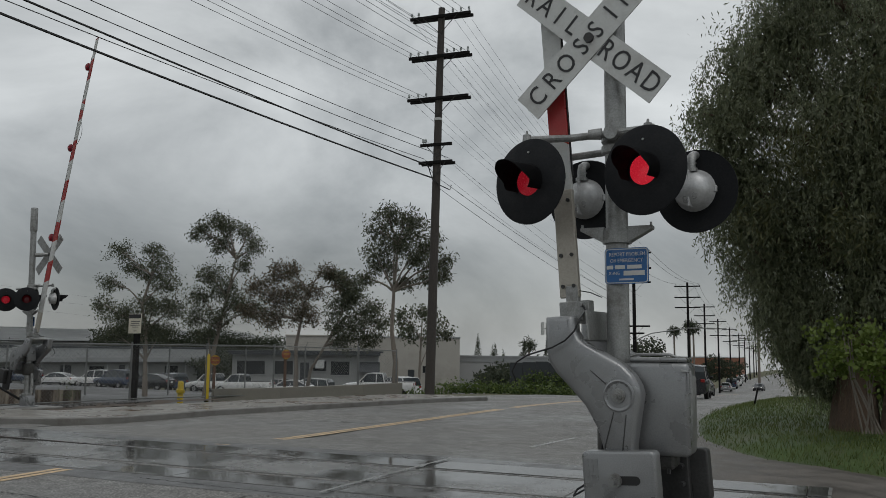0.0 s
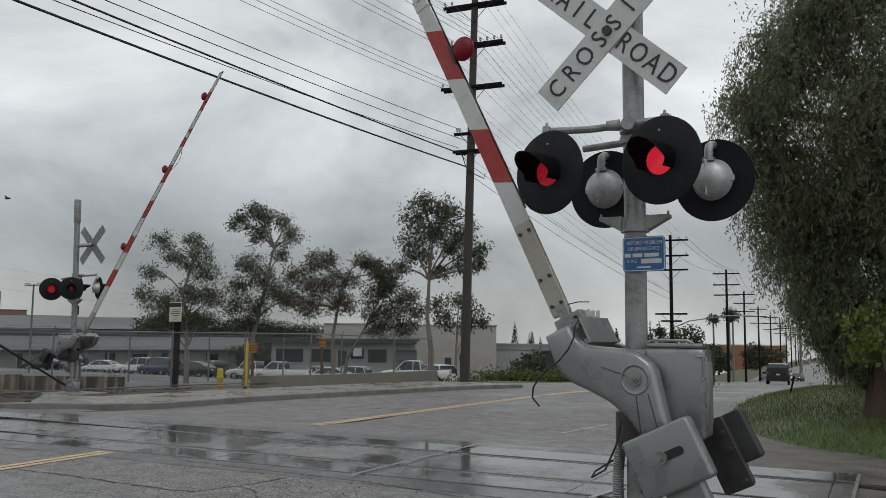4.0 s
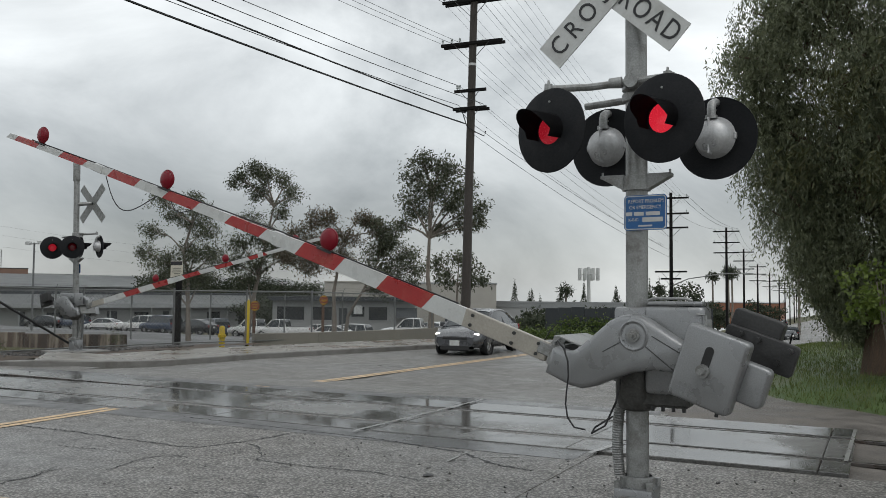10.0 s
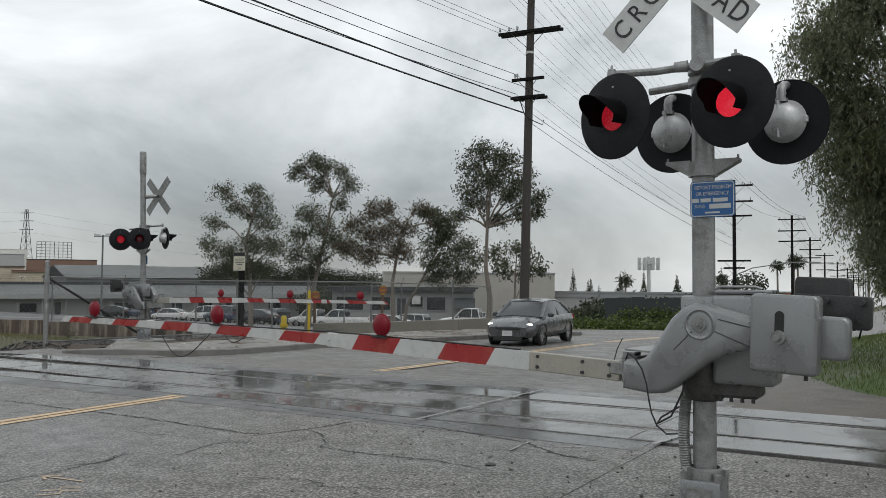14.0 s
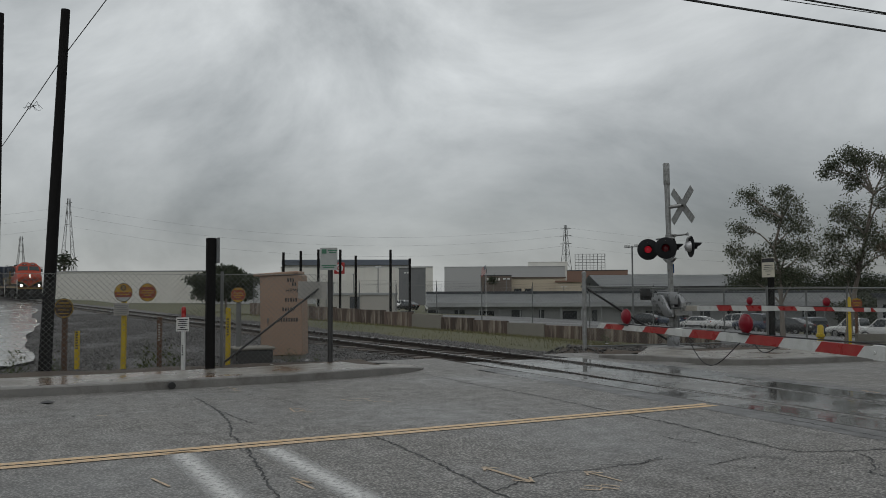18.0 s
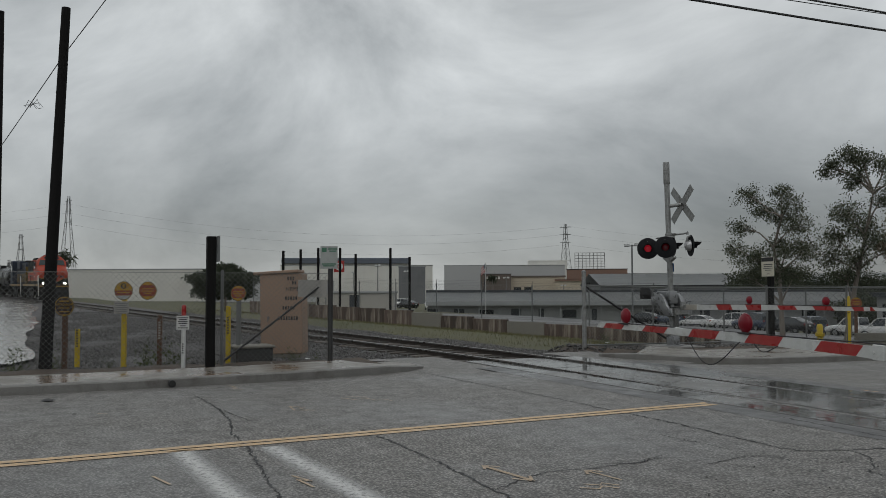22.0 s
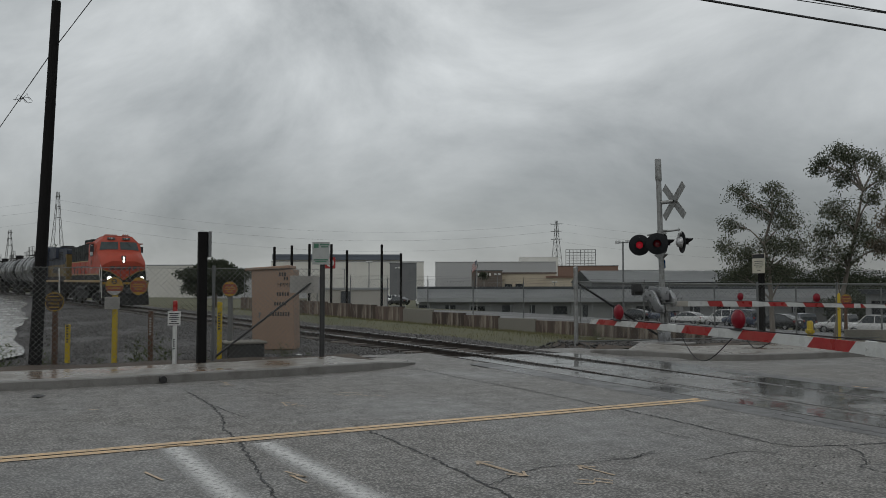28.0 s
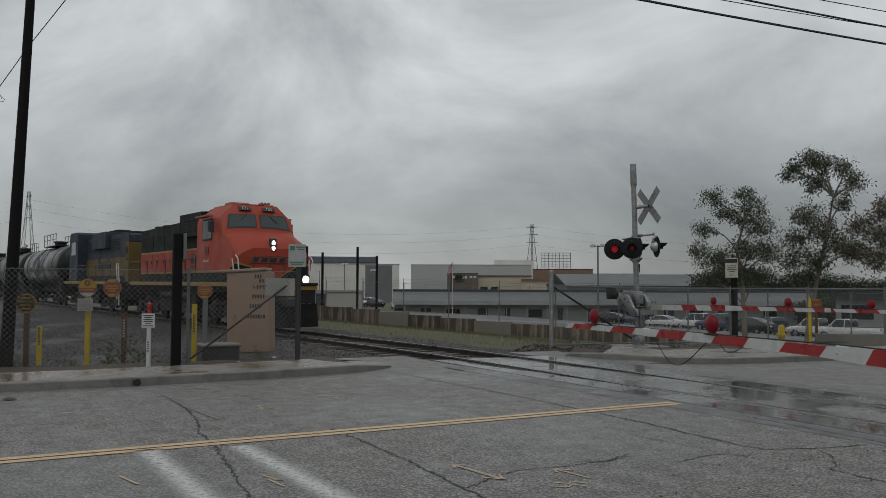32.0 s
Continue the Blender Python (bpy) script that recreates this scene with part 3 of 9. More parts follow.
    hs = part("mechanism_housing", bm, M_ALU, s, "silver gate mechanism housing")
    bm = bmesh.new()
    box(bm, (0.485, -0.02, 1.25), (0.03, 0.2, 0.42), 0.012, seg=2)
    pipe(bm, [(0.44, -0.178, 1.5), (0.5, -0.178, 1.49), (0.5, -0.178, 1.36), (0.47, -0.178, 1.34)], 0.009, 6)
    pipe(bm, [(0.1, -0.1, 1.585), (0.14, -0.1, 1.60), (0.36, -0.1, 1.60), (0.4, -0.1, 1.585)], 0.011, 6)
    part("handle", bm, M_GALV, hs)
    bm = bmesh.new()
    lathe(bm, [(0.09, 0.82), (0.13, 0.84), (0.15, 0.92), (0.15, 1.1), (0.1, 1.12)], 20)
    box(bm, (0.2, 0.0, 0.92), (0.36, 0.24, 0.12), 0.02)
    gc = part("gear_case", bm, M_GEAR, s, "gear case under the housing, coloured dark for the shade there")
    for k in range(5):
        part("bolt", bmesh_tube((0.06 + 0.07 * k, -0.1, 0.835), (0.06 + 0.07 * k, -0.1, 0.87), 0.013, 6), M_IRON, gc)
    bm = bmesh.new()
    pts = []
    for i in range(60):
        k = i / 59
        pts.append((-0.115 - 0.02 * math.sin(k * 3.0), -0.03, 0.86 - 0.5 * k))
    pipe(bm, pts, [0.036 + 0.005 * (i % 2) for i in range(60)], 12)
    part("flexible_conduit", bm, M_GALV, s, "ribbed grey cable conduit")
    bm = bmesh.new()
    pipe(bm, [(-0.05, -0.25, 1.05), (-0.07, -0.3, 0.9), (-0.14, -0.32, 0.74), (-0.24, -0.3, 0.68), (-0.22, -0.28, 0.72), (-0.10, -0.27, 0.80)], 0.007, 6)
    part("loose_wire", bm, M_CABLE, s)
    # moving arm: pivot at its own origin
    bm = bmesh.new()
    y0 = -0.31
    outline = [(-0.54, -0.46), (-0.54, -0.28), (-0.52, -0.26), (-0.44, -0.26), (-0.38, -0.23), (-0.34, -0.18), (-0.20, 0.05), (-0.13, 0.115), (-0.06, 0.15), (0.0, 0.16),
               (0.30, 0.09), (0.36, 0.085), (0.36, -0.11), (0.20, -0.15), (0.06, -0.22), (-0.05, -0.31), (-0.16, -0.41), (-0.24, -0.46), (-0.34, -0.475)]
    plate(bm, outline, 0.15, pose(0, y0 + 0.02, 0), 0.038)
    lathe(bm, [(0.112, -0.012), (0.104, 0.006), (0.094, 0.010), (0.086, 0.004), (0.07, 0.002), (0.05, 0.004), (0, 0.004)], 28, pose(0, y0 - 0.052, 0.02, 90, 0, 0))
    arm = part("gate_arm_casting", bm, M_ALU, s, "silver cast gate arm support", pose(0.105, 0, 1.335))
    bm = bmesh.new()
    tube(bm, (0, y0 - 0.05, 0.02), (0, y0 - 0.068, 0.02), 0.046, 0.044, 16)
    tube(bm, (0, y0 - 0.066, 0.02), (0, y0 - 0.088, 0.02), 0.030, 0.030, 6)
    tube(bm, (0, y0 - 0.086, 0.02), (0, y0 - 0.112, 0.02), 0.016, 0.014, 8)
    part("pivot_bolt", bm, M_GALV, arm, "worn steel pivot bolt and washer")
    # dark rods laid on to draw the shade along the rib edges
    for x0, z0, x1, z1 in ((-0.17, -0.16, -0.05, -0.03), (0.10, -0.02, 0.33, -0.10), (0.12, 0.06, 0.34, 0.02)):
        bm = bmesh.new()
        tube(bm, (x0, y0 - 0.054, z0), (x1, y0 - 0.054, z1), 0.005, 0.005, 5)
        part("cast_crease", bm, M_IRON, arm)
    bm = bmesh.new()
    plate(bm, outline, 0.08, pose(0, 0.30, 0), 0.02)
    part("rear_casting", bm, M_ALU, arm)
    bm = bmesh.new()
    box(bm, (-0.47, -0.02, -0.20), (0.20, 0.50, 0.014), 0.003)
    box(bm, (-0.38, -0.02, -0.25), (0.014, 0.50, 0.11), 0.003)
    box(bm, (-0.53, 0.02, -0.34), (0.04, 0.44, 0.18), 0.004)
    part("arm_channel", bm, M_GALV, arm)
    bm = bmesh.new()
    tube(bm, (0, y0 - 0.05, 0.02), (0, 0.34, 0.02), 0.04, 0.04, 12)
    part("shaft", bm, M_IRON, arm)
    # counterweights
    bm = bmesh.new()
    plate(bm, rounded(0.40, 0.48, 0.03), 0.13, pose(0.54, y0 - 0.05, 0.0), 0.02)
    w1 = part("counterweight", bm, M_ALU, arm, "silver cast counterweight with a slotted bolt hole")
    bm = bmesh.new()
    plate(bm, rounded(0.055, 0.20, 0.027, 6), 0.006, pose(0.52, y0 - 0.117, 0.04))
    part("slot", bm, M_SLOT, w1)
    bm = bmesh.new()
    tube(bm, (0.52, y0 - 0.11, -0.02), (0.52, y0 - 0.145, -0.02), 0.045, 0.042, 14)
    tube(bm, (0.52, y0 - 0.145, -0.02), (0.52, y0 - 0.19, -0.02), 0.024, 0.02, 8)
    part("bolt", bm, M_GALV, w1)
    part("bolt", bmesh_tube((0.66, y0 - 0.03, -0.24), (0.66, y0 - 0.03, -0.275), 0.012, 6), M_IRON, w1)
    for r_ in range(3):
        for c_ in range(4):
            bm = bmesh.new()
            box(bm, (0.40 + 0.032 * c_, y0 - 0.1165, -0.14 - 0.03 * r_), (0.022, 0.004, 0.018))
            part("cast_bar", bm, M_ALU, w1)
    bm = bmesh.new()
    plate(bm, rounded(0.20, 0.26, 0.04), 0.11, pose(0.79, y0 + 0.03, -0.01), 0.02)
    part("small_counterweight", bm, M_ALU, arm)
    bm = bmesh.new()
    plate(bm, rounded(0.35, 0.24, 0.03), 0.11, pose(0.565, 0.385, 0.235), 0.012)
    rw = part("rear_counterweight", bm, M_IRON, arm, "black cast counterweight on the rear arm")
    bm = bmesh.new()
    plate(bm, rounded(0.50, 0.22, 0.03), 0.06, pose(0.64, 0.30, 0.13), 0.01)
    part("rear_counterweight", bm, M_IRON, arm, "black cast counterweight on the rear arm")
    for k in (0.5, 0.62, 0.84):
        part("bolt", bmesh_tube((k, 0.26, 0.2), (k, 0.20, 0.2), 0.02, 8), M_IRON, rw)
    part("bolt", bmesh_tube((0.78, 0.28, 0.09), (0.78, 0.25, 0.09), 0.02, 8), M_IRON, rw)
    # the arm itself: tapering board in striped sections
    def bow(d):
        """How far the long arm sags at d metres from the pivot."""
        return zc - sag * (max(0.0, d - 0.7) / 7.7) ** 2
    bm = bmesh.new()
    box(bm, (-(root + 0.68) / 2, ya, zc), (root - 0.68, 0.045, 0.145), 0.006)
    sp = part("arm_splice", bm, paint_tan, arm, "bare aluminium root of the gate arm")
    for k in (0.76, 0.98, root - 0.08):
        for dz in (-0.04, 0.04):
            part("bolt", bmesh_tube((-k, ya - 0.02, zc + dz), (-k, ya - 0.034, zc + dz), 0.014, 8), M_IRON, sp)
    bm = bmesh.new()
    box(bm, (-0.66, ya, zc + 0.02), (0.20, 0.06, 0.09), 0.006)
    box(bm, (-0.60, ya, zc + 0.04), (0.10, 0.10, 0.22), 0.006)
    tube(bm, (-0.62, ya - 0.04, zc + 0.1), (-0.62, ya - 0.09, zc + 0.1), 0.016, 0.016, 8)
    part("arm_clamp", bm, M_GALV, arm)
    bm = bmesh.new()
    pipe(bm, [(-0.62, ya - 0.05, zc + 0.10), (-0.57, -0.2, zc + 0.15), (-0.50, y0 - 0.06, zc + 0.165), (-0.43, y0 - 0.09, zc + 0.14), (-0.37, y0 - 0.10, zc + 0.07), (-0.33, y0 - 0.11, zc - 0.02), (-0.31, y0 - 0.11, zc - 0.12), (-0.29, y0 - 0.105, zc - 0.21), (-0.25, y0 - 0.1, zc - 0.29), (-0.19, y0 - 0.08, zc - 0.34), (-0.12, y0 - 0.05, zc - 0.33)], 0.006, 6)
    part("arm_wire", bm, M_CABLE, arm)
    bm = bmesh.new()
    pipe(bm, [(-0.72, ya - 0.03, zc + 0.08), (-0.70, ya - 0.03, zc + 0.16), (-0.66, ya - 0.03, zc + 0.24)], 0.004, 5)
    part("wire_end", bm, M_CABLE, arm)

    def deep(d):
        """Depth of the board at d metres from the pivot: three sections."""
        if d < 3.62:
            return 0.147 - 0.003 * d
        return 0.112 - 0.003 * d if d < step else 0.100 - 0.0035 * d
    x, i = -root, 0
    while x > -length + 0.02:
        w = min(first - root if i == 0 else stripe, x + length)
        h0, h1 = deep(-x + 0.01), deep(-x + w - 0.01)
        lean = 0.042
        bm = bmesh.new()
        b0, b1 = bow(-x), bow(-x + w)
        plate(bm, [(x - lean * (i > 0), b0 - h0 / 2), (x + lean * (i > 0), b0 + h0 / 2), (x - w + lean, b1 + h1 / 2), (x - w - lean, b1 - h1 / 2)], 0.03, pose(0, ya, 0))
        part("arm_stripe", bm, M_RED if i % 2 else M_WHITE, arm, "red reflective stripe" if i % 2 else "white reflective stripe")
        x -= w
        i += 1
    bm = bmesh.new()
    box(bm, (-step, ya, bow(step)), (0.16, 0.044, 0.092), 0.006)
    part("arm_joint", bm, M_WHITE, arm)
    bm = bmesh.new()
    box(bm, (-3.62, ya, bow(3.62)), (0.12, 0.042, 0.132), 0.006)
    tube(bm, (-3.66, ya - 0.02, bow(3.62)), (-3.66, ya - 0.032, bow(3.62)), 0.014, 0.014, 8)
    part("arm_joint", bm, M_WHITE, arm)
    bm = bmesh.new()
    pipe(bm, [(-d, ya + 0.012, bow(d) + deep(d) / 2 + 0.006) for d in (root + 0.1, 2.5, 3.6, 4.8, step, length - 0.5)], 0.007, 6)
    part("arm_cable", bm, M_CABLE, arm)
    for a, b, dip in loops:
        bm = bmesh.new()
        n = 14
        pipe(bm, [(-a - (b - a) * (i / n) ** 1.2, ya - 0.02 - 0.02 * math.sin(3.1 * i / n), bow(a + (b - a) * (i / n) ** 1.2) - 0.045 - dip * math.sin(math.pi * (i / n) ** 1.3)) for i in range(n + 1)], 0.0055, 6)
        part("hanging_cable", bm, M_CABLE, arm)
    for d in lamps:
        r = 0.096
        top = bow(d) + deep(d) / 2
        c = pose(-d, ya - 0.02, top + r + 0.012, 90, 0, 0)
        bm = bmesh.new()
        lathe(bm, [(0, -0.05), (r * 0.5, -0.045), (r * 0.85, -0.028), (r, -0.004), (r, 0.004), (r * 0.85, 0.028), (r * 0.5, 0.045), (0, 0.05)], 28, c)
        lamp = part("gate_lamp", bm, M_LAMP, arm, "round red gate arm lamp")
        bm = bmesh.new()
        box(bm, (-d, ya - 0.01, top + 0.006), (0.09, 0.06, 0.024), 0.006)
        box(bm, (-d - 0.02, ya - 0.03, top - 0.0), (0.18, 0.012, 0.018), 0.003)
        part("lamp_foot", bm, M_IRON, lamp)
        bm = bmesh.new()
        lathe(bm, [(r * 0.99, -0.012), (r * 1.05, -0.008), (r * 1.05, 0.008), (r * 0.99, 0.012)], 28, c)
        part("lamp_rim", bm, M_LAMP, lamp)
        bm = bmesh.new()
        lathe(bm, [(0.016, -0.05), (0.012, -0.06), (0, -0.062)], 12, c)
        part("lamp_stud", bm, M_LENS_MID, lamp)
    return s, arm


paint_tan = paint("bare_arm_aluminium", (0.38, 0.355, 0.31), 0.45, metal=0.3, vary=0.15, scale=5)
near_signal, near_arm = gate_signal(put(-1.5, 6.0), "galvanised level crossing signal mast with red lamps and a lowering gate", 8.51, (3.0, 5.34, 7.75), -0.377, 1.45, 1.82, 0.5, 6.55, ((4.85, 5.2, 0.07), (5.43, 6.37, 0.28)), (172, 168), -0.09, 0.16)
far_signal, far_arm = gate_signal(put(-19.1, 15.95, 0.05, 178) @ pose(0, 0, 0, -0.95, 0.77, 0), "galvanised level crossing signal seen from behind with its gate lowering", 8.4, (3.13, 5.5, 7.64), -0.23, 1.2, 2.0, 0.53, 6.6, ((5.6, 6.2, 0.07),), (232, 236), 0.0, 0.1, (-0.25, -0.30, 3.95))

# ---- ground, road and track ----
def lines(*spans):
    out = []
    for a, b, step in spans:
        k = a
        while k < b - 1e-6:
            out.append(k)
            k += step
    return out + [spans[-1][1]]


M_GROUND = paint("dry_grass_and_dirt", (0.085, 0.083, 0.042), 0.9, vary=0.35, scale=0.5, fine=14, bump=0.5, depth=0.05, stain=(0.05, 0.06, 0.028), stain_amount=0.7, stain_scale=0.12)
M_GRASS = paint("wet_green_grass", (0.052, 0.088, 0.02), 0.7, vary=0.4, scale=1.2, fine=40, bump=0.5, depth=0.04, stain=(0.09, 0.085, 0.04), stain_amount=0.6, stain_scale=0.7)
M_GRAVEL = paint("wet_roadside_gravel", (0.12, 0.108, 0.096), 0.6, vary=0.65, scale=2.0, fine=60, bump=0.7, depth=0.02, stain=(0.06, 0.055, 0.05), stain_amount=0.7, stain_scale=0.9)
def natural(v, u):
    """The earth, dug out a little under the ballast."""
    off = u - 10.18 - 0.118 * (v + 17)
    return land(v, u) - 0.06 - 0.45 * smooth(-15.5, -18.5, v) * smooth(6.5, 4.2, off) * smooth(-17, -12.5, off)


grid("ground", lines((-3000, -600, 400), (-600, -120, 40), (-120, -24, 6), (-24, 30, 3), (30, 120, 15), (120, 3000, 480)),
     lines((-3000, -120, 480), (-120, -20, 20), (-20, 60, 4), (60, 280, 15), (280, 600, 60), (600, 3000, 480)),
     natural, M_GROUND, "flat damp ground with short dry grass", "ground")


def bend(u):
    """How far the road has swung from straight at u."""
    if u < 40:
        return 0.0
    return -0.0004 * (u - 40) ** 2 if u < 130 else -3.24 - 0.06 * (u - 130)


def road_z(v, u):
    return land(-12, u)


ROAD_U = lines((-60, 0, 10), (0, 10, 2.5), (10, 34, 0.5), (34, 60, 2), (60, 400, 10))
bm = bmesh.new()
rows = [[bm.verts.new((v + bend(u), u, road_z(v, u))) for v in (-15.0, -12, -9.3, -6, -2.6)] for u in ROAD_U]
for a, b in zip(rows[:-1], rows[1:]):
    for i in range(4):
        bm.faces.new((a[i], a[i + 1], b[i + 1], b[i]))
tagged(part("road", bm, M_ASPHALT, None, "", put(0, 0)), "wet worn grey asphalt road", "road", "", "structure")
# shoulder on which the near signal stands
sheet("shoulder", [(-2.6, -30), (6, -30), (6, 8.6), (-2.6, 8.6)], -0.004, M_ASPHALT, "wet cracked asphalt shoulder", "road")
grid("gravel_verge", [-2.75, -1.5, -0.4, 1.2, 6.0, 12.0], lines((8.6, 11.8, 1.6), (11.8, 12.2, 0.4), (12.2, 60.2, 3)), lambda v, u: (0.012 if u > 12 else -0.025) + land(-12, u) - 0.05 * max(0, v), M_GRAVEL, "wet gravel verge beside the road", "ground")

# crossing panels between and beside the rails
PANEL_U = (8.72, 9.36, 9.54, 10.82, 11.0, 11.72)
crossing = tagged(new("crossing_surface"), "wet concrete level crossing panels across the road", "crossing", "", "structure")
crossing.matrix_basis = put(0, 0)
random.seed(4)
for a, b in ((8.72, 9.36), (9.54, 10.82), (11.0, 11.72)):
    v = -17.6
    while v < -0.3:
        w = min(2.44, -0.25 - v)
        bm = bmesh.new()
        box(bm, (v + w / 2, (a + b) / 2, -0.1 + 0.012 + random.uniform(-0.003, 0.003)), (w - 0.012, b - a - 0.01, 0.2), 0.008)
        part("panel", bm, M_PANEL, crossing)
        v += 2.44
for c in (9.45, 10.91):
    bm = bmesh.new()
    box(bm, (-9.0, c, -0.09), (17.4, 0.18, 0.12))
    part("flangeway", bm, M_SLOT, crossing)


def track_u(v):
    """Middle of the track at v."""
    if v > -13:
        return 10.18
    if v > -21:
        return 10.18 - 0.118 * (v + 13) ** 2 / 16
    return 10.18 + 0.118 * (v + 17)


def track_z(v):
    return 0.006 if v > -10 else 0.006 + 0.0074 * (-v - 10)


railway = tagged(new("railway_track"), "single railway track on dark ballast", "railway track", "", "structure")
railway.matrix_basis = put(0, 0)
for side in (-0.75, 0.75):
    vs = lines((-420, -60, 20), (-60, -24, 6), (-24, -10, 1), (-10, 60, 10))
    for nm, mat_, prof in (("rail_head", M_RAIL, [(-0.036, -0.035), (0.036, -0.035), (0.036, -0.004), (0.03, 0.0), (-0.03, 0.0), (-0.036, -0.004)]),
                           ("rail_web", M_RAILSIDE, [(-0.07, -0.172), (0.07, -0.172), (0.07, -0.155), (0.012, -0.13), (0.012, -0.036), (-0.012, -0.036), (-0.012, -0.13), (-0.07, -0.155)])):
        bm = bmesh.new()
        rings = [[bm.verts.new((v, track_u(v) + side + x, track_z(v) + z)) for x, z in prof] for v in vs]
        for a, b in zip(rings[:-1], rings[1:]):
            for i in range(len(prof)):
                j = (i + 1) % len(prof)
                bm.faces.new((a[i], b[i], b[j], a[j]))
        bmesh.ops.recalc_face_normals(bm, faces=bm.faces[:])
        part(nm, bm, mat_, railway)
# ballast bed as a low bank, with loose stones on it
def bed(v, off):
    top = track_z(v) - 0.185
    if off > 4.5 or off < -12.5:
        return top - 1.2
    if abs(off) < 1.9:
        return top + 0.01 * math.sin(9 * v + 5 * off)
    return top - (0.055 if off > 0 else 0.012) * (abs(off) - 1.9) + 0.03 * math.sin(0.9 * v + 1.7 * off)


bm = bmesh.new()
vs = lines((-420, -60, 12), (-60, -16.6, 0.8))
offs = (-12.6, -12.4, -10, -8, -6.0, -4.2, -3.0, -1.9, -0.6, 0.6, 1.9, 3.2, 4.4, 4.6, 5.0)
rows = [[bm.verts.new((v, track_u(v) + o, bed(v, o) + random.uniform(-0.025, 0.025))) for o in offs] for v in vs]
for a, b in zip(rows[:-1], rows[1:]):
    for i in range(len(offs) - 1):
        bm.faces.new((a[i], b[i], b[i + 1], a[i + 1]))
bmesh.ops.recalc_face_normals(bm, faces=bm.faces[:])
tagged(part("ballast_bed", bm, M_BALLAST, None, "", put(0, 0)), "dark wet ballast bed under the track", "ballast", "", "structure")

for i, (u0, u1) in enumerate(((2.0, 8.715), (11.725, 13.2))):
    sheet("crossing_apron", [(-19.2, u0), (-15.0, u0), (-15.0, u1), (-19.2, u1)], -0.012, M_ASPHALT, "worn asphalt apron beside the crossing panels", "road")
# ---- kerbs and sidewalks ----
def strip(name, line, profile, material, label, category, parent=None):
    """A profile of (across, height) carried along a line of (v, u, z); across is to the line's left."""
    bm = bmesh.new()
    pts = [Vector((v, u, z)) for v, u, z in line]
    rings = []
    for i, p in enumerate(pts):
        d = (pts[min(i + 1, len(pts) - 1)] - pts[max(i - 1, 0)])
        d.z = 0
        d.normalize()
        s = Vector((-d.y, d.x, 0))
        rings.append([bm.verts.new(p + s * a + Vector((0, 0, h))) for a, h in profile])
    for a, b in zip(rings[:-1], rings[1:]):
        for i in range(len(profile) - 1):
            bm.faces.new((a[i], b[i], b[i + 1], a[i + 1]))
    bm.faces.new(rings[0])
    bm.faces.new(rings[-1])
    bmesh.ops.recalc_face_normals(bm, faces=bm.faces[:])
    return tagged(part(name, bm, material, None, "", put(0, 0)), label, category, "", "structure")


KERB = [(-0.005, -0.1), (0.0, 0.12), (0.02, 0.14), (0.15, 0.145), (0.16, -0.1)]
WALK = [(0.164, -0.1), (0.164, 0.142), (1.6, 0.16), (1.6, -0.1)]
near_line = [(-14.9, -40, 0), (-14.9, -8, 0), (-15.0, 1, 0), (-15.3, 4, 0), (-15.75, 6.1, 0), (-16.05, 6.7, -0.04), (-16.5, 7.2, -0.10), (-17.2, 7.55, -0.15), (-18.5, 7.75, -0.16)]
strip("kerb", near_line, KERB, M_KERB, "stained concrete kerb", "kerb")
strip("pavement", near_line, WALK, M_WALK, "wet concrete sidewalk with rusty stains", "sidewalk")
far_line = [(-17.6, 12.4, -0.08)] + [(v, u, land(-12, u)) for v, u in ((-16.4, 12.6), (-15.4, 13.6))] + [(v, u, land(-12, u)) for v, u in ((-14.95, 15), (-14.6, 18), (-13.9, 20.5), (-12.9, 24), (-12.2, 27), (-11.7, 29.3))] + [(-12.4, 31.2, -0.33), (-14.5, 32.6, -0.43)]
strip("kerb", far_line, KERB, M_KERB, "concrete kerb on the far side of the tracks", "kerb")
strip("pavement", far_line[1:], [(0.164, -0.1), (0.164, 0.142), (2.6, 0.16), (2.6, -0.1)], M_WALK, "concrete sidewalk on the far side of the tracks", "sidewalk")

# ---- road markings ----
def mark(name, pts, width, material, label, z=0.006):
    bm = bmesh.new()
    ps = [Vector((v, u, road_z(v, u) + z)) for v, u in pts]
    rows = []
    for i, p in enumerate(ps):
        d = (ps[min(i + 1, len(ps) - 1)] - ps[max(i - 1, 0)]).normalized()
        s = Vector((-d.y, d.x, 0)) * width / 2
        rows.append((bm.verts.new(p + s), bm.verts.new(p - s)))
    for a, b in zip(rows[:-1], rows[1:]):
        bm.faces.new((a[0], a[1], b[1], b[0]))
    bmesh.ops.recalc_face_normals(bm, faces=bm.faces[:])
    if bm.faces[:][0].normal.z < 0:
        bmesh.ops.reverse_faces(bm, faces=bm.faces[:])
    return tagged(part(name, bm, material, None, "", put(0, 0)), label, "road marking", "", "structure")


for d in (-0.085, 0.085):
    mark("centre_line", [(-9.05 + d, u) for u in (-40, -10, 0)] + [(-9.5 + d, 8.6)], 0.125, M_YELLOW, "worn double yellow centre line")
    mark("centre_line", [(-9.6 + d + bend(u) + 0.004 * max(0, u - 18) * max(0, 40 - u), u) for u in (11.9, 14, 17, 20, 23, 26, 29, 32, 38, 44, 60, 90, 120)], 0.125, M_YELLOW, "worn double yellow centre line")



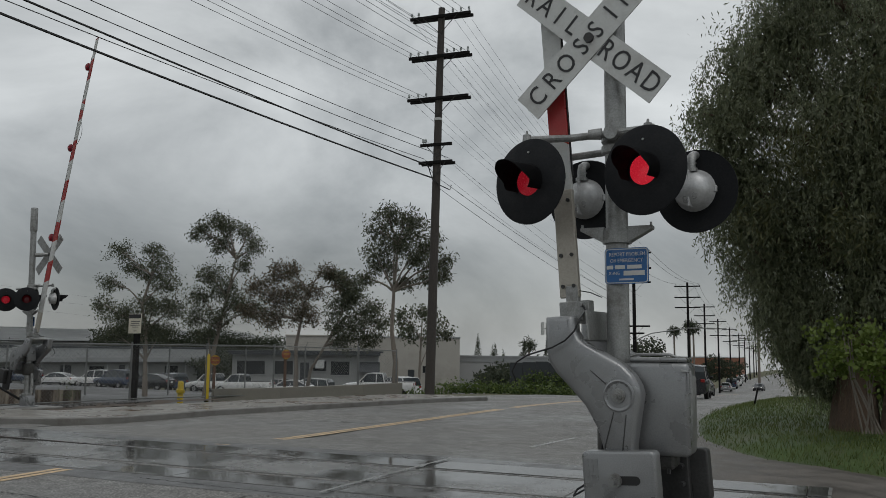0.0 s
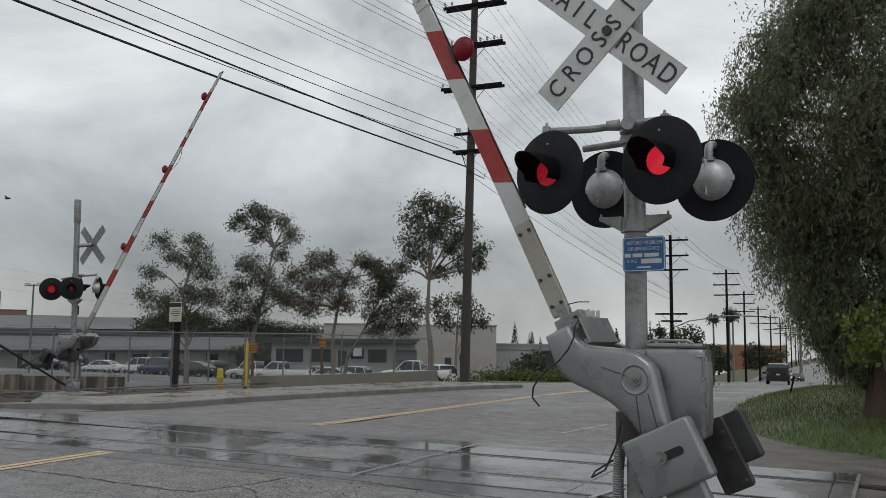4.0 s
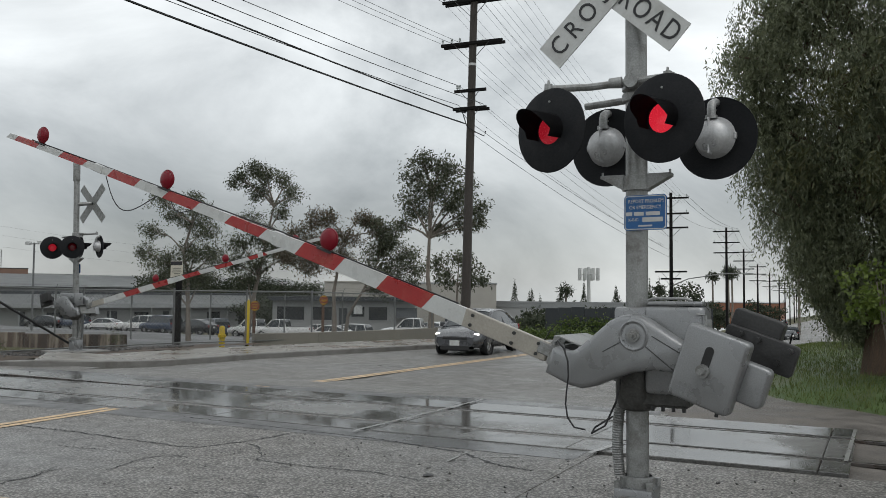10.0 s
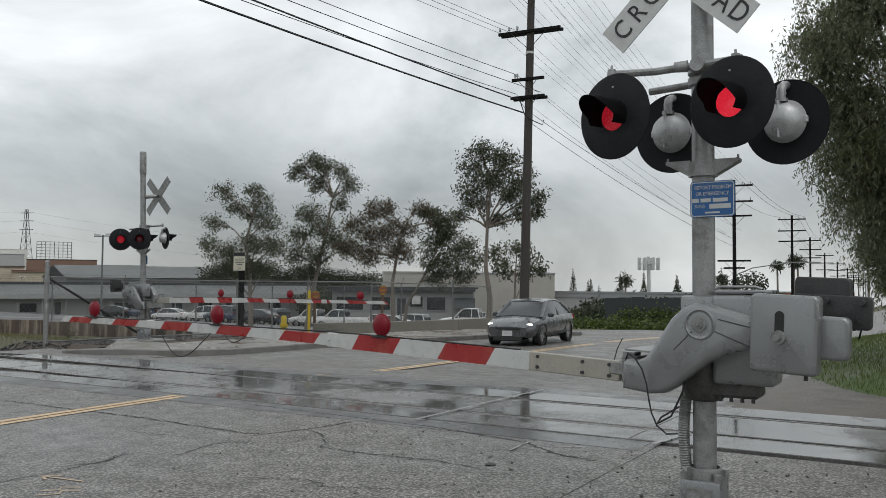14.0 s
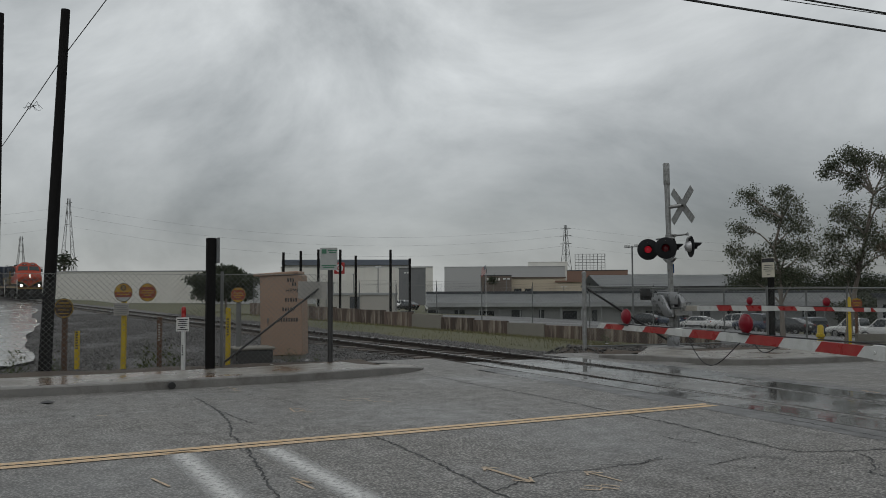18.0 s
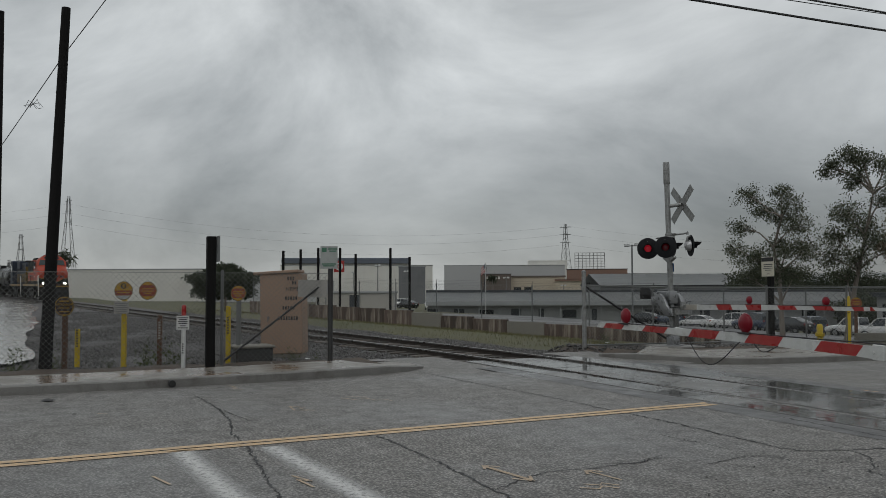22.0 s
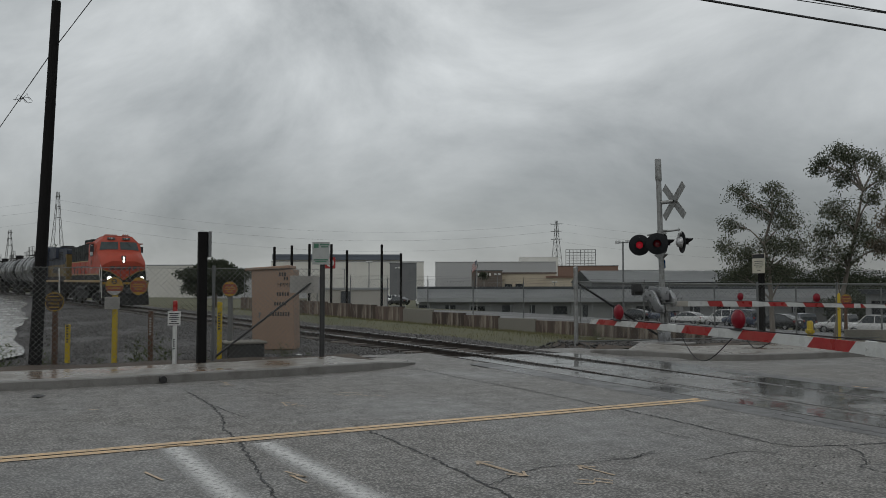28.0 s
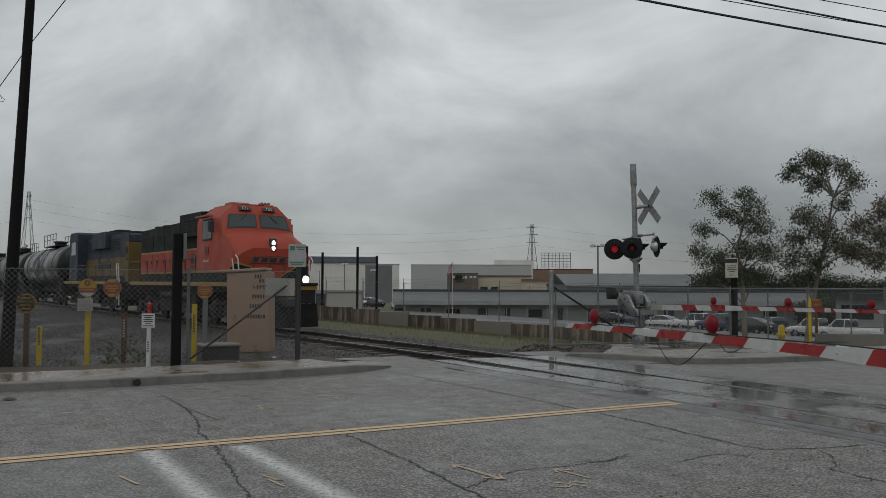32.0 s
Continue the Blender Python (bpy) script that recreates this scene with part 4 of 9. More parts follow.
def crack(pts, width, seed):
    """A jagged open crack in the asphalt along (v, u)."""
    g = random.Random(seed)
    bm = bmesh.new()
    line = []
    for (v0, u0), (v1, u1) in zip(pts[:-1], pts[1:]):
        n = max(2, int(math.hypot(v1 - v0, u1 - u0) / 0.045))
        for i in range(n):
            line.append((v0 + (v1 - v0) * i / n + g.uniform(-0.022, 0.022), u0 + (u1 - u0) * i / n + g.uniform(-0.022, 0.022)))
    line.append(pts[-1])
    rows = []
    for i, (v, u) in enumerate(line):
        a, b = line[max(i - 1, 0)], line[min(i + 1, len(line) - 1)]
        d = Vector((b[0] - a[0], b[1] - a[1], 0)).normalized()
        s = Vector((-d.y, d.x, 0)) * width * g.uniform(0.12, 0.5) * min(1, 0.25 + 0.2 * i, 0.25 + 0.2 * (len(line) - 1 - i))
        p = Vector((v, u, road_z(v, u) + 0.004))
        rows.append((bm.verts.new(p + s), bm.verts.new(p - s)))
    for a, b in zip(rows[:-1], rows[1:]):
        bm.faces.new((a[0], a[1], b[1], b[0]))
    bmesh.ops.recalc_face_normals(bm, faces=bm.faces[:])
    if bm.faces[:][0].normal.z < 0:
        bmesh.ops.reverse_faces(bm, faces=bm.faces[:])
    return tagged(part("crack", bm, M_CRACK, None, "", put(0, 0)), "jagged dark crack in the worn asphalt", "crack", "", "structure")


CRACKS = (
    (0.030, ((-13.7, 2.15), (-12.1, 2.2), (-10.8, 2.14), (-9.85, 1.96), (-9.25, 1.97), (-8.5, 1.9), (-7.55, 1.8), (-6.66, 1.71), (-5.6, 1.6))),
    (0.022, ((-12.1, 2.2), (-10.6, 2.37))),
    (0.034, ((-9.6, 3.38), (-8.5, 3.4), (-7.64, 3.41), (-6.8, 3.37), (-6.2, 3.34), (-5.6, 3.3), (-4.6, 3.4))),
    (0.022, ((-6.15, 3.3), (-6.5, 3.82), (-6.6, 4.15), (-6.56, 4.55), (-6.6, 5.08), (-6.76, 5.5))),
    (0.036, ((-16.1, 6.8), (-13.2, 6.83), (-11.36, 6.96), (-9.8, 6.95), (-9.1, 6.95), (-8.3, 6.95), (-7.3, 6.88), (-6.6, 6.84), (-6.35, 6.9), (-6.2, 7.35), (-6.1, 7.74), (-6.08, 8.16))),
    (0.018, ((-7.8, 6.24), (-7.2, 6.3), (-6.7, 6.32))),
    (0.024, ((-6.2, 7.36), (-5.85, 7.25), (-5.5, 6.86), (-5.38, 6.66), (-4.86, 6.64), (-4.5, 6.67), (-4.1, 6.72), (-3.4, 6.6))),
    (0.022, ((-6.7, 4.73), (-6.56, 5.02), (-6.67, 5.39), (-6.6, 5.6))),
    (0.022, ((-6.3, 5.46), (-6.25, 5.73), (-6.4, 6.23), (-6.2, 6.44), (-5.82, 6.36))),
    (0.016, ((-14.3, 2.73), (-12.8, 3.28), (-12.0, 3.4))),
    (0.05, ((-8.2, 8.5), (-6.06, 8.35), (-4.9, 8.25), (-3.8, 8.0), (-3.3, 7.6), (-2.86, 7.5))),
    (0.016, ((-5.2, 5.2), (-4.6, 5.5), (-4.3, 5.4), (-3.6, 5.7))), (0.016, ((-11.2, 5.2), (-10.2, 5.6), (-9.0, 5.5))), (0.018, ((-12.0, 14.6), (-10.4, 14.2), (-8.6, 14.6), (-6.8, 14.1))),
)
for i, (w, pts) in enumerate(CRACKS):
    crack(pts, w, i)
# pale streaks, white lines and survey paint
def soft_streak(name):
    """Pale colour that thins out towards the strip's edges and in specks."""
    m, nt, b = nodes_of(name)
    n, k = nt.nodes, nt.links
    co = n.new("ShaderNodeTexCoord")
    sx = n.new("ShaderNodeSeparateXYZ")
    k.new(co.outputs["Object"], sx.inputs["Vector"])
    ab = n.new("ShaderNodeMath")
    ab.operation = "ABSOLUTE"
    k.new(sx.outputs["Y"], ab.inputs[0])
    fall = n.new("ShaderNodeMapRange")
    fall.interpolation_type = "SMOOTHSTEP"
    fall.inputs["From Min"].default_value, fall.inputs["From Max"].default_value = 0.0, 0.22
    fall.inputs["To Min"].default_value, fall.inputs["To Max"].default_value = 1.0, 0.0
    k.new(ab.outputs["Value"], fall.inputs["Value"])
    nz = n.new("ShaderNodeTexNoise")
    nz.inputs["Scale"].default_value, nz.inputs["Detail"].default_value, nz.inputs["Roughness"].default_value = 16.0, 5.0, 0.8
    k.new(co.outputs["Object"], nz.inputs["Vector"])
    sp = n.new("ShaderNodeMapRange")
    sp.inputs["From Min"].default_value, sp.inputs["From Max"].default_value = 0.30, 0.52
    k.new(nz.outputs["Fac"], sp.inputs["Value"])
    mu = n.new("ShaderNodeMath")
    mu.operation = "MULTIPLY"
    k.new(fall.outputs["Result"], mu.inputs[0])
    k.new(sp.outputs["Result"], mu.inputs[1])
    b.inputs["Base Color"].default_value = (0.52, 0.52, 0.51, 1)
    b.inputs["Roughness"].default_value = 0.5
    k.new(mu.outputs["Value"], b.inputs["Alpha"])
    return m


M_STREAK = soft_streak("pale_soft_streak")
for v, u, turn in ((-7.3, 1.36, 2.4), (-7.1, 2.27, 3.4)):
    bm = bmesh.new()
    q = [bm.verts.new(p) for p in ((-1.75, -0.26, 0), (1.9, -0.26, 0), (1.9, 0.26, 0), (-1.75, 0.26, 0))]
    bm.faces.new(q)
    tagged(part("worn_streak", bm, M_STREAK, None, "", put(v, u, 0.006, turn)), "soft-edged pale streak across the asphalt", "road marking", "", "structure")
mark("white_line", [(-5.46, 8.5), (-5.45, 10.0), (-5.41, 12.0)], 0.05, M_LINE, "worn white line across the crossing panels", 0.03)
mark("white_line", [(-2.63, 8.5), (-2.5, 9.35)], 0.06, M_LINE, "worn white line across the crossing panels", 0.03)
mark("white_line", [(-0.3, 9.3), (-0.27, 11.6)], 0.04, M_LINE, "white line along the end of the crossing panels", 0.03)
mark("white_line", [(-5.2, 15.0), (-4.95, 17.1)], 0.09, M_LINE, "worn white lane line beyond the tracks")
mark("white_line", [(-12.15, 17.73), (-9.7, 17.96)], 0.12, M_LINE, "worn white stop line beyond the tracks")


def arrow(a, b, head):
    (v0, u0), (v1, u1) = a, b
    d = Vector((v1 - v0, u1 - u0, 0)).normalized()
    s = Vector((-d.y, d.x, 0))
    lab = "faded orange survey arrow on the asphalt"
    mark("survey_mark", [a, b], 0.026, M_CHALK, lab)
    for k in (-1, 1):
        e = Vector((v1, u1, 0)) - d * head + s * head * 0.6 * k
        mark("survey_mark", [b, (e.x, e.y)], 0.026, M_CHALK, lab, 0.008)


arrow((-7.07, 3.68), (-6.33, 3.78), 0.16)
arrow((-6.33, 3.80), (-7.07, 3.70), 0.14)
arrow((-6.04, 4.48), (-6.5, 4.42), 0.14)
for pts in (((-6.05, 4.1), (-5.95, 4.2), (-6.02, 4.26), (-5.88, 4.34)), ((-5.95, 4.0), (-5.85, 4.12), (-5.92, 4.2), (-5.8, 4.28)), ((-11.8, 3.14), (-11.6, 3.3), (-11.5, 3.2), (-11.25, 3.35), (-11.4, 3.1), (-11.8, 3.14)), ((-12.4, 4.08), (-12.1, 4.2), (-12.2, 4.4), (-11.9, 4.45), (-12.0, 4.6), (-11.76, 4.65)), ((-12.5, 4.2), (-12.3, 4.5)),
            ((-14.8, 2.88), (-14.5, 2.95), (-14.4, 2.85), (-14.14, 2.97)), ((-12.2, 0.68), (-12.1, 0.8)), ((-7.4, 2.0), (-7.1, 2.1), (-7.25, 2.0), (-6.9, 2.05)), ((-7.9, 0.9), (-7.5, 1.0))):
    mark("survey_mark", list(pts), 0.026, M_CHALK, "faded orange survey scribble on the asphalt")
mark("survey_mark", [(-3.78, 8.05), (-3.74, 7.5), (-3.58, 7.7)], 0.03, M_LINE, "white survey tick on the asphalt")
mark("survey_mark", [(-3.54, 7.89), (-3.21, 8.07)], 0.03, M_LINE, "white survey tick on the asphalt")
# mended strip of asphalt beside the panels
for u0, u1 in ((8.18, 8.70), (11.74, 12.25)):
    mark("asphalt_patch", [(-16.0, (u0 + u1) / 2), (-9, (u0 + u1) / 2), (-2.7, (u0 + u1) / 2)], u1 - u0, M_PATCH, "newer dark asphalt strip beside the crossing panels", 0.003)
# pool of rain water in the dirt beside the track
M_POOL = wet("rain_pool", (0.30, 0.285, 0.26), (0.20, 0.19, 0.17), 0.14, 0.36, patch=0.9, level=0.42, grain=14.0, grain_bump=0.5, width=0.1, depth=0.012)
bm = bmesh.new()
rows = []
for v in lines((-120, -60, 4), (-60, -22.4, 0.4)):
    near = -0.35 + 0.006 * (v + 30) + 0.2 * math.sin(0.23 * v) + 0.06 * math.sin(0.9 * v) - 0.5 * smooth(-24, -22.4, v)
    rows.append([bm.verts.new((v, near - k, track_z(v) - 0.16 - 0.02 * (k == 0.0))) for k in (0.0, 0.3, 4, 9)])
for a, b in zip(rows[:-1], rows[1:]):
    for i in range(3):
        bm.faces.new((a[i], a[i + 1], b[i + 1], b[i]))
bmesh.ops.recalc_face_normals(bm, faces=bm.faces[:])
tagged(part("puddle", bm, M_POOL, None, "", put(0, 0)), "wide shallow rain puddle in the dirt beside the track", "puddle", "", "structure")

# ---- utility poles and wires ----
def utility_pole(m, height, arms, label, r=0.17, material=None, lean=0.0, tip=None):
    p = thing("utility_pole", m, label, "utility pole", "utility poles")
    bm = bmesh.new()
    tube(bm, (0, 0, -0.3), (lean, 0, height), r, r * 0.68, 14)
    part("pole", bm, material or M_WOOD, p)
    for z, half, pins, double, shift in arms:
        k = lean * z / height
        bm = bmesh.new()
        box(bm, (shift + k, -0.16, z), (2 * half, 0.09, 0.12), 0.006)
        if double:
            box(bm, (shift + k, 0.16, z), (2 * half, 0.09, 0.12), 0.006)
        a = part("crossarm", bm, M_WOODDARK, p)
        bm = bmesh.new()
        for q in (-1, 1):
            tube(bm, (shift + k + q * min(0.75, half * 0.6), -0.2, z - 0.03), (k, -0.16, z - 0.75 * min(1, half)), 0.014, 0.014, 6)
        part("brace", bm, M_IRON, a)
        for x in pins:
            bm = bmesh.new()
            lathe(bm, [(0.018, 0.06), (0.018, 0.13), (0.055, 0.13), (0.05, 0.17), (0.03, 0.18), (0.05, 0.20), (0.042, 0.25), (0.015, 0.27), (0, 0.27)], 10, pose(x + k, -0.16, z))
            part("insulator", bm, M_GLASSY, a)
    return p


def wire(name, a, b, sag, r, label="thin black overhead utility wire", n=18):
    bm = bmesh.new()
    a, b = Vector(a), Vector(b)
    pts = [a.lerp(b, i / n) - Vector((0, 0, sag * 4 * (i / n) * (1 - i / n))) for i in range(n + 1)]
    pipe(bm, pts, r, 5)
    return tagged(part(name, bm, M_CABLE, None, ""), label, "cable", "overhead wires")


A1 = (-1.25, -0.95, 0.55, 0.9, 1.25)
A2 = (-1.25, -0.9, -0.5, 0.35, 0.65, 0.95, 1.25)
A3 = (-1.25, -0.85, -0.5)
big_pole = utility_pole(put(-14.75, 30.86, -0.19, 4), 15.8, [(15.41, 1.32, A1, True, 0), (13.73, 1.32, A2, True, 0), (11.96, 1.32, A3, True, 0), (10.03, 0.68, (-0.55, -0.45), False, 0), (9.31, 0.72, (), True, 0)],
                        "tall weathered wooden utility pole with crossarms and insulators", 0.2, None, 0.36)
bm = bmesh.new()
tube(bm, (0.25, 0, 11.06), (0.25, 0, 11.16), 0.168, 0.168, 14)
part("band", bm, M_WHITE, big_pole)
far_poles = [(-13.1, 61.1, 10.6, 0.15), (-13.4, 87.5, 11.2, 0.15), (-15.1, 112, 11.4, 0.15), (-16.5, 137, 11.4, 0.15), (-17.5, 162, 11.2, 0.16), (-18.7, 190, 11, 0.16), (-20.0, 216, 11, 0.16), (-21.5, 245, 11, 0.17), (-23.2, 278, 11, 0.18), (-25.5, 315, 11, 0.18)]
for i, (v, u, h, r) in enumerate(far_poles):
    g = land(-12, u)
    arms = [(h - 0.4, 1.25, (-1.1, -0.6, 0.6, 1.1), False, 0), (h - 1.5, 1.25, (-1.1, 1.1), False, 0), (h - 2.5, 1.2, (), False, 0)]
    if i == 0:
        arms += [(h - 5.6, 1.1, (), False, 0), (h - 6.1, 0.7, (), False, 0)]
    fp = utility_pole(put(v, u, g - 0.2, 5), h, arms, "distant wooden utility pole with three crossarms beside the road", r, M_WOODDARK)
    if i == 0:
        bm = bmesh.new()
        pipe(bm, [(0, 0, 4.0), (1.2, -0.2, 4.5), (3.6, -0.6, 4.85), (5.0, -0.8, 4.85)], 0.04, 6)
        box(bm, (5.2, -0.82, 4.82), (0.6, 0.2, 0.12), 0.03)
        part("street_light_arm", bm, M_GALV, fp)
for z0, xs, r in ((15.34, A1, 0.008), (13.66, A2, 0.008), (11.89, A3, 0.008)):
    for x in xs:
        wire("overhead_wire", at(-14.55 + x, 30.8, z0), at(-15.9 + x * 1.05, -18, z0 - 0.2), 0.75, r)
        wire("overhead_wire", at(-14.55 + x, 30.8, z0), at(-13.1 + x * 0.8, 61.1, 10.0 - (15.52 - z0) * 0.28 - 1.2), 0.5, 0.005)
for x, z0 in ((-0.5, 10.1), (-0.6, 9.35), (0.5, 9.3)):
    wire("overhead_wire", at(-14.55 + x, 30.9, z0), at(-15.8 + x, -18, z0), 0.6, 0.012)
    wire("overhead_wire", at(-14.55 + x, 30.9, z0), at(-13.1 + x, 61.1, 5.4 + 0.2 * x), 0.4, 0.006)
wire("overhead_cable", at(-14.8, 30.9, 9.0), at(-15.4, -18, 9.2), 0.42, 0.026, "thick black overhead cable")
wire("overhead_cable", at(-14.8, 30.9, 8.55), at(-15.4, -18, 8.75), 0.45, 0.03, "thick black overhead cable")
wire("overhead_cable", at(-14.6, 30.9, 8.6), at(-13.1, 61.1, 4.9), 0.3, 0.010, "thick black overhead cable")
wire("overhead_cable", at(-14.6, 30.9, 8.2), at(-13.1, 61.1, 4.4), 0.35, 0.010, "thick black overhead cable")
bm = bmesh.new()
pipe(bm, [at(-14.75, 30.5, 8.95), at(-14.6, 30.6, 8.4), at(-14.3, 30.8, 8.15), at(-14.0, 31.0, 8.0), at(-13.95, 31.0, 8.2)], 0.02, 6)
tagged(part("cable_loop", bm, M_CABLE), "slack loop of black cable on the pole", "cable")
for a, b in zip(far_poles[:-1], far_poles[1:]):
    for x in (-1.1, 0.6, 1.1):
        wire("overhead_wire", at(a[0] + x, a[1], land(-12, a[1]) + a[2] - 0.35), at(b[0] + x, b[1], land(-12, b[1]) + b[2] - 0.35), 0.5, 0.012, n=8)

# ---- trees ----
def island_leaf(name, a, b, rough=0.55, thin=0.4):
    m, nt, p = nodes_of(name)
    n, k = nt.nodes, nt.links
    g = n.new("ShaderNodeNewGeometry")
    mx = n.new("ShaderNodeMix")
    mx.data_type = "RGBA"
    mx.inputs["A"].default_value, mx.inputs["B"].default_value = (*a, 1), (*b, 1)
    k.new(g.outputs["Random Per Island"], mx.inputs["Factor"])
    k.new(mx.outputs["Result"], p.inputs["Base Color"])
    p.inputs["Roughness"].default_value = rough
    if thin:
        tr = n.new("ShaderNodeBsdfTranslucent")
        k.new(mx.outputs["Result"], tr.inputs["Color"])
        both = n.new("ShaderNodeMixShader")
        both.inputs["Fac"].default_value = thin
        k.new(p.outputs["BSDF"], both.inputs[1])
        k.new(tr.outputs["BSDF"], both.inputs[2])
        k.new(both.outputs["Shader"], n["Material Output"].inputs["Surface"])
    return m


M_LEAF = island_leaf("eucalyptus_leaf", (0.042, 0.053, 0.031), (0.108, 0.118, 0.072))
M_LEAFRED = island_leaf("reddish_eucalyptus_leaf", (0.05, 0.054, 0.032), (0.14, 0.105, 0.072))
M_LEAFDARK = island_leaf("dark_willowy_leaf", (0.10, 0.117, 0.068), (0.215, 0.235, 0.14), 0.42, 0.45)
M_LEAFOLIVE = island_leaf("olive_leaf", (0.05, 0.06, 0.022), (0.10, 0.10, 0.04))
M_LEAFNEW = island_leaf("fresh_green_leaf", (0.10, 0.15, 0.025), (0.17, 0.22, 0.05))
M_IVY = island_leaf("ivy_leaf", (0.04, 0.075, 0.018), (0.13, 0.17, 0.04))
M_BARK = paint("grey_bark", (0.19, 0.165, 0.14), 0.85, vary=0.35, scale=4, fine=22, stretch=(4, 4, 0.7), bump=0.6, depth=0.02, stain=(0.09, 0.07, 0.055), stain_amount=0.7)
M_BARKRED = paint("shaggy_brown_bark", (0.10, 0.066, 0.046), 0.9, vary=0.45, scale=4, fine=18, stretch=(6, 6, 0.5), bump=0.9, depth=0.04)


def leaf_mesh(name, centres, length, width, material, parent, rng, droop=0.5, label="", kind=""):
    """Many small pointed leaves as one mesh."""
    n = len(centres)
    d = rng.normal(size=(n, 3))
    d[:, 2] -= droop * 1.6
    d /= np.linalg.norm(d, axis=1, keepdims=True)
    s = np.cross(d, rng.normal(size=(n, 3)))
    s /= np.linalg.norm(s, axis=1, keepdims=True) + 1e-9
    ln = length * rng.uniform(0.6, 1.3, (n, 1))
    wd = width * rng.uniform(0.7, 1.3, (n, 1))
    pts = np.stack([centres, centres + d * ln * 0.45 + s * wd / 2, centres + d * ln, centres + d * ln * 0.45 - s * wd / 2], 1).reshape(-1, 3)
    me = bpy.data.meshes.new(name)
    me.vertices.add(4 * n)
    me.vertices.foreach_set("co", pts.astype(np.float32).ravel())
    me.loops.add(4 * n)
    me.loops.foreach_set("vertex_index", np.arange(4 * n, dtype=np.int32))
    me.polygons.add(n)
    me.polygons.foreach_set("loop_start", np.arange(0, 4 * n, 4, dtype=np.int32))
    me.update(calc_edges=True)
    me.validate()
    me.materials.append(material)
    ob = new(name, me)
    if parent is not None:
        ob.parent = parent
    return tagged(ob, label, "", "", kind)


def tree(m, label, trunk, radius, blobs, count, leaf, material, bark, seed, clump=0.35, subs=9, name="eucalyptus_tree", droop=0.5, flat=0.75, twigs=3, limbs=True):
    """trunk: points; blobs: (x, y, z, r) of the crown's masses."""
    rng = np.random.default_rng(seed)
    t = thing(name, m, label, "tree")
    bm = bmesh.new()
    k = len(trunk)
    pipe(bm, trunk, [radius * (1 - 0.72 * i / (k - 1)) * (1.25 if i == 0 else 1) for i in range(k)], 10)
    part("trunk", bm, bark, t)
    tp = [Vector(p) for p in trunk]
    centres = []
    for bx, by, bz, br in blobs:
        c = Vector((bx, by, bz))
        below = [p for p in tp if p.z < bz - 0.25 * br] or [tp[0]]
        root = min(below, key=lambda p: (p - c).length + 0.4 * abs(p.z - (bz - 1.4 * br)))
        sub = []
        for _ in range(subs):
            q = rng.normal(size=3)
            q /= np.linalg.norm(q)
            q *= br * rng.uniform(0.35, 1.0)
            sub.append(np.array([bx + q[0], by + q[1], bz + q[2] * flat]))
        if limbs:
            bm = bmesh.new()
            mid = root.lerp(c, 0.5) + Vector((rng.normal() * 0.15, rng.normal() * 0.15, 0.15 + 0.1 * rng.normal())) * br
            r0 = max(0.03, radius * 0.42)
            pipe(bm, [root, root.lerp(mid, 0.5) + Vector((0, 0, 0.05)), mid, c], [r0, r0 * 0.8, r0 * 0.6, r0 * 0.3], 7)
            for q in sub[:twigs * 2]:
                pipe(bm, [mid.lerp(c, rng.uniform(0, 0.9)), mid.lerp(Vector(q), 0.6) + Vector((0, 0, 0.08 * br)), Vector(q)], [r0 * 0.34, r0 * 0.22, r0 * 0.1], 5)
            part("limb", bm, bark, t)
        per = int(count * br * br / sum(b[3] ** 2 for b in blobs) / subs)
        for q in sub:
            g = rng.normal(size=(per, 3)) * clump * br * np.array([1, 1, 0.8])
            centres.append(q + g)
    leaf_mesh("crown", np.concatenate(centres), leaf[0], leaf[1], material, t, rng, droop, "", "stuff")
    return t


def spread(rng, cx, cz, w, h, n, r0, r1, depth=1.6):
    out = []
    for _ in range(n):
        a, q = rng.uniform(0, 2 * math.pi), math.sqrt(rng.uniform(0, 1))
        out.append((cx + w * q * math.cos(a), rng.uniform(-depth, depth), cz + h * q * math.sin(a), rng.uniform(r0, r1)))
    return out


def base(v, u):
    return put(v, u, land(v, u), 14)


EG = "eucalyptus tree with an open crown and pale trunk"
tree(base(-20.6, 38.8), "tall eucalyptus tree with an open crown beside the pole", [(0.1, 0, -0.4), (0.15, 0, 2.0), (-0.1, 0.1, 3.6), (0.0, 0, 5.6), (0.2, 0, 8.0)], 0.17,
     [(-0.4, 0, 9.5, 0.8), (0.5, 0.2, 9.4, 0.75), (-0.9, 0.3, 8.7, 0.8), (1.1, -0.3, 8.8, 0.8), (0.1, 0.2, 8.2, 1.0), (-1.1, -0.2, 7.6, 0.8), (1.9, 0.2, 8.1, 0.8), (1.0, -0.4, 7.4, 0.9), (-0.5, 0.4, 6.9, 0.8),
      (2.3, 0.1, 7.2, 0.75), (-1.5, 0.1, 6.3, 0.55), (1.6, 0.5, 6.5, 0.7), (2.6, 0, 6.4, 0.5), (0.6, 0.2, 6.1, 0.5)], 9400, (0.2, 0.06), M_LEAF, M_BARK, 11, 0.27, 15)
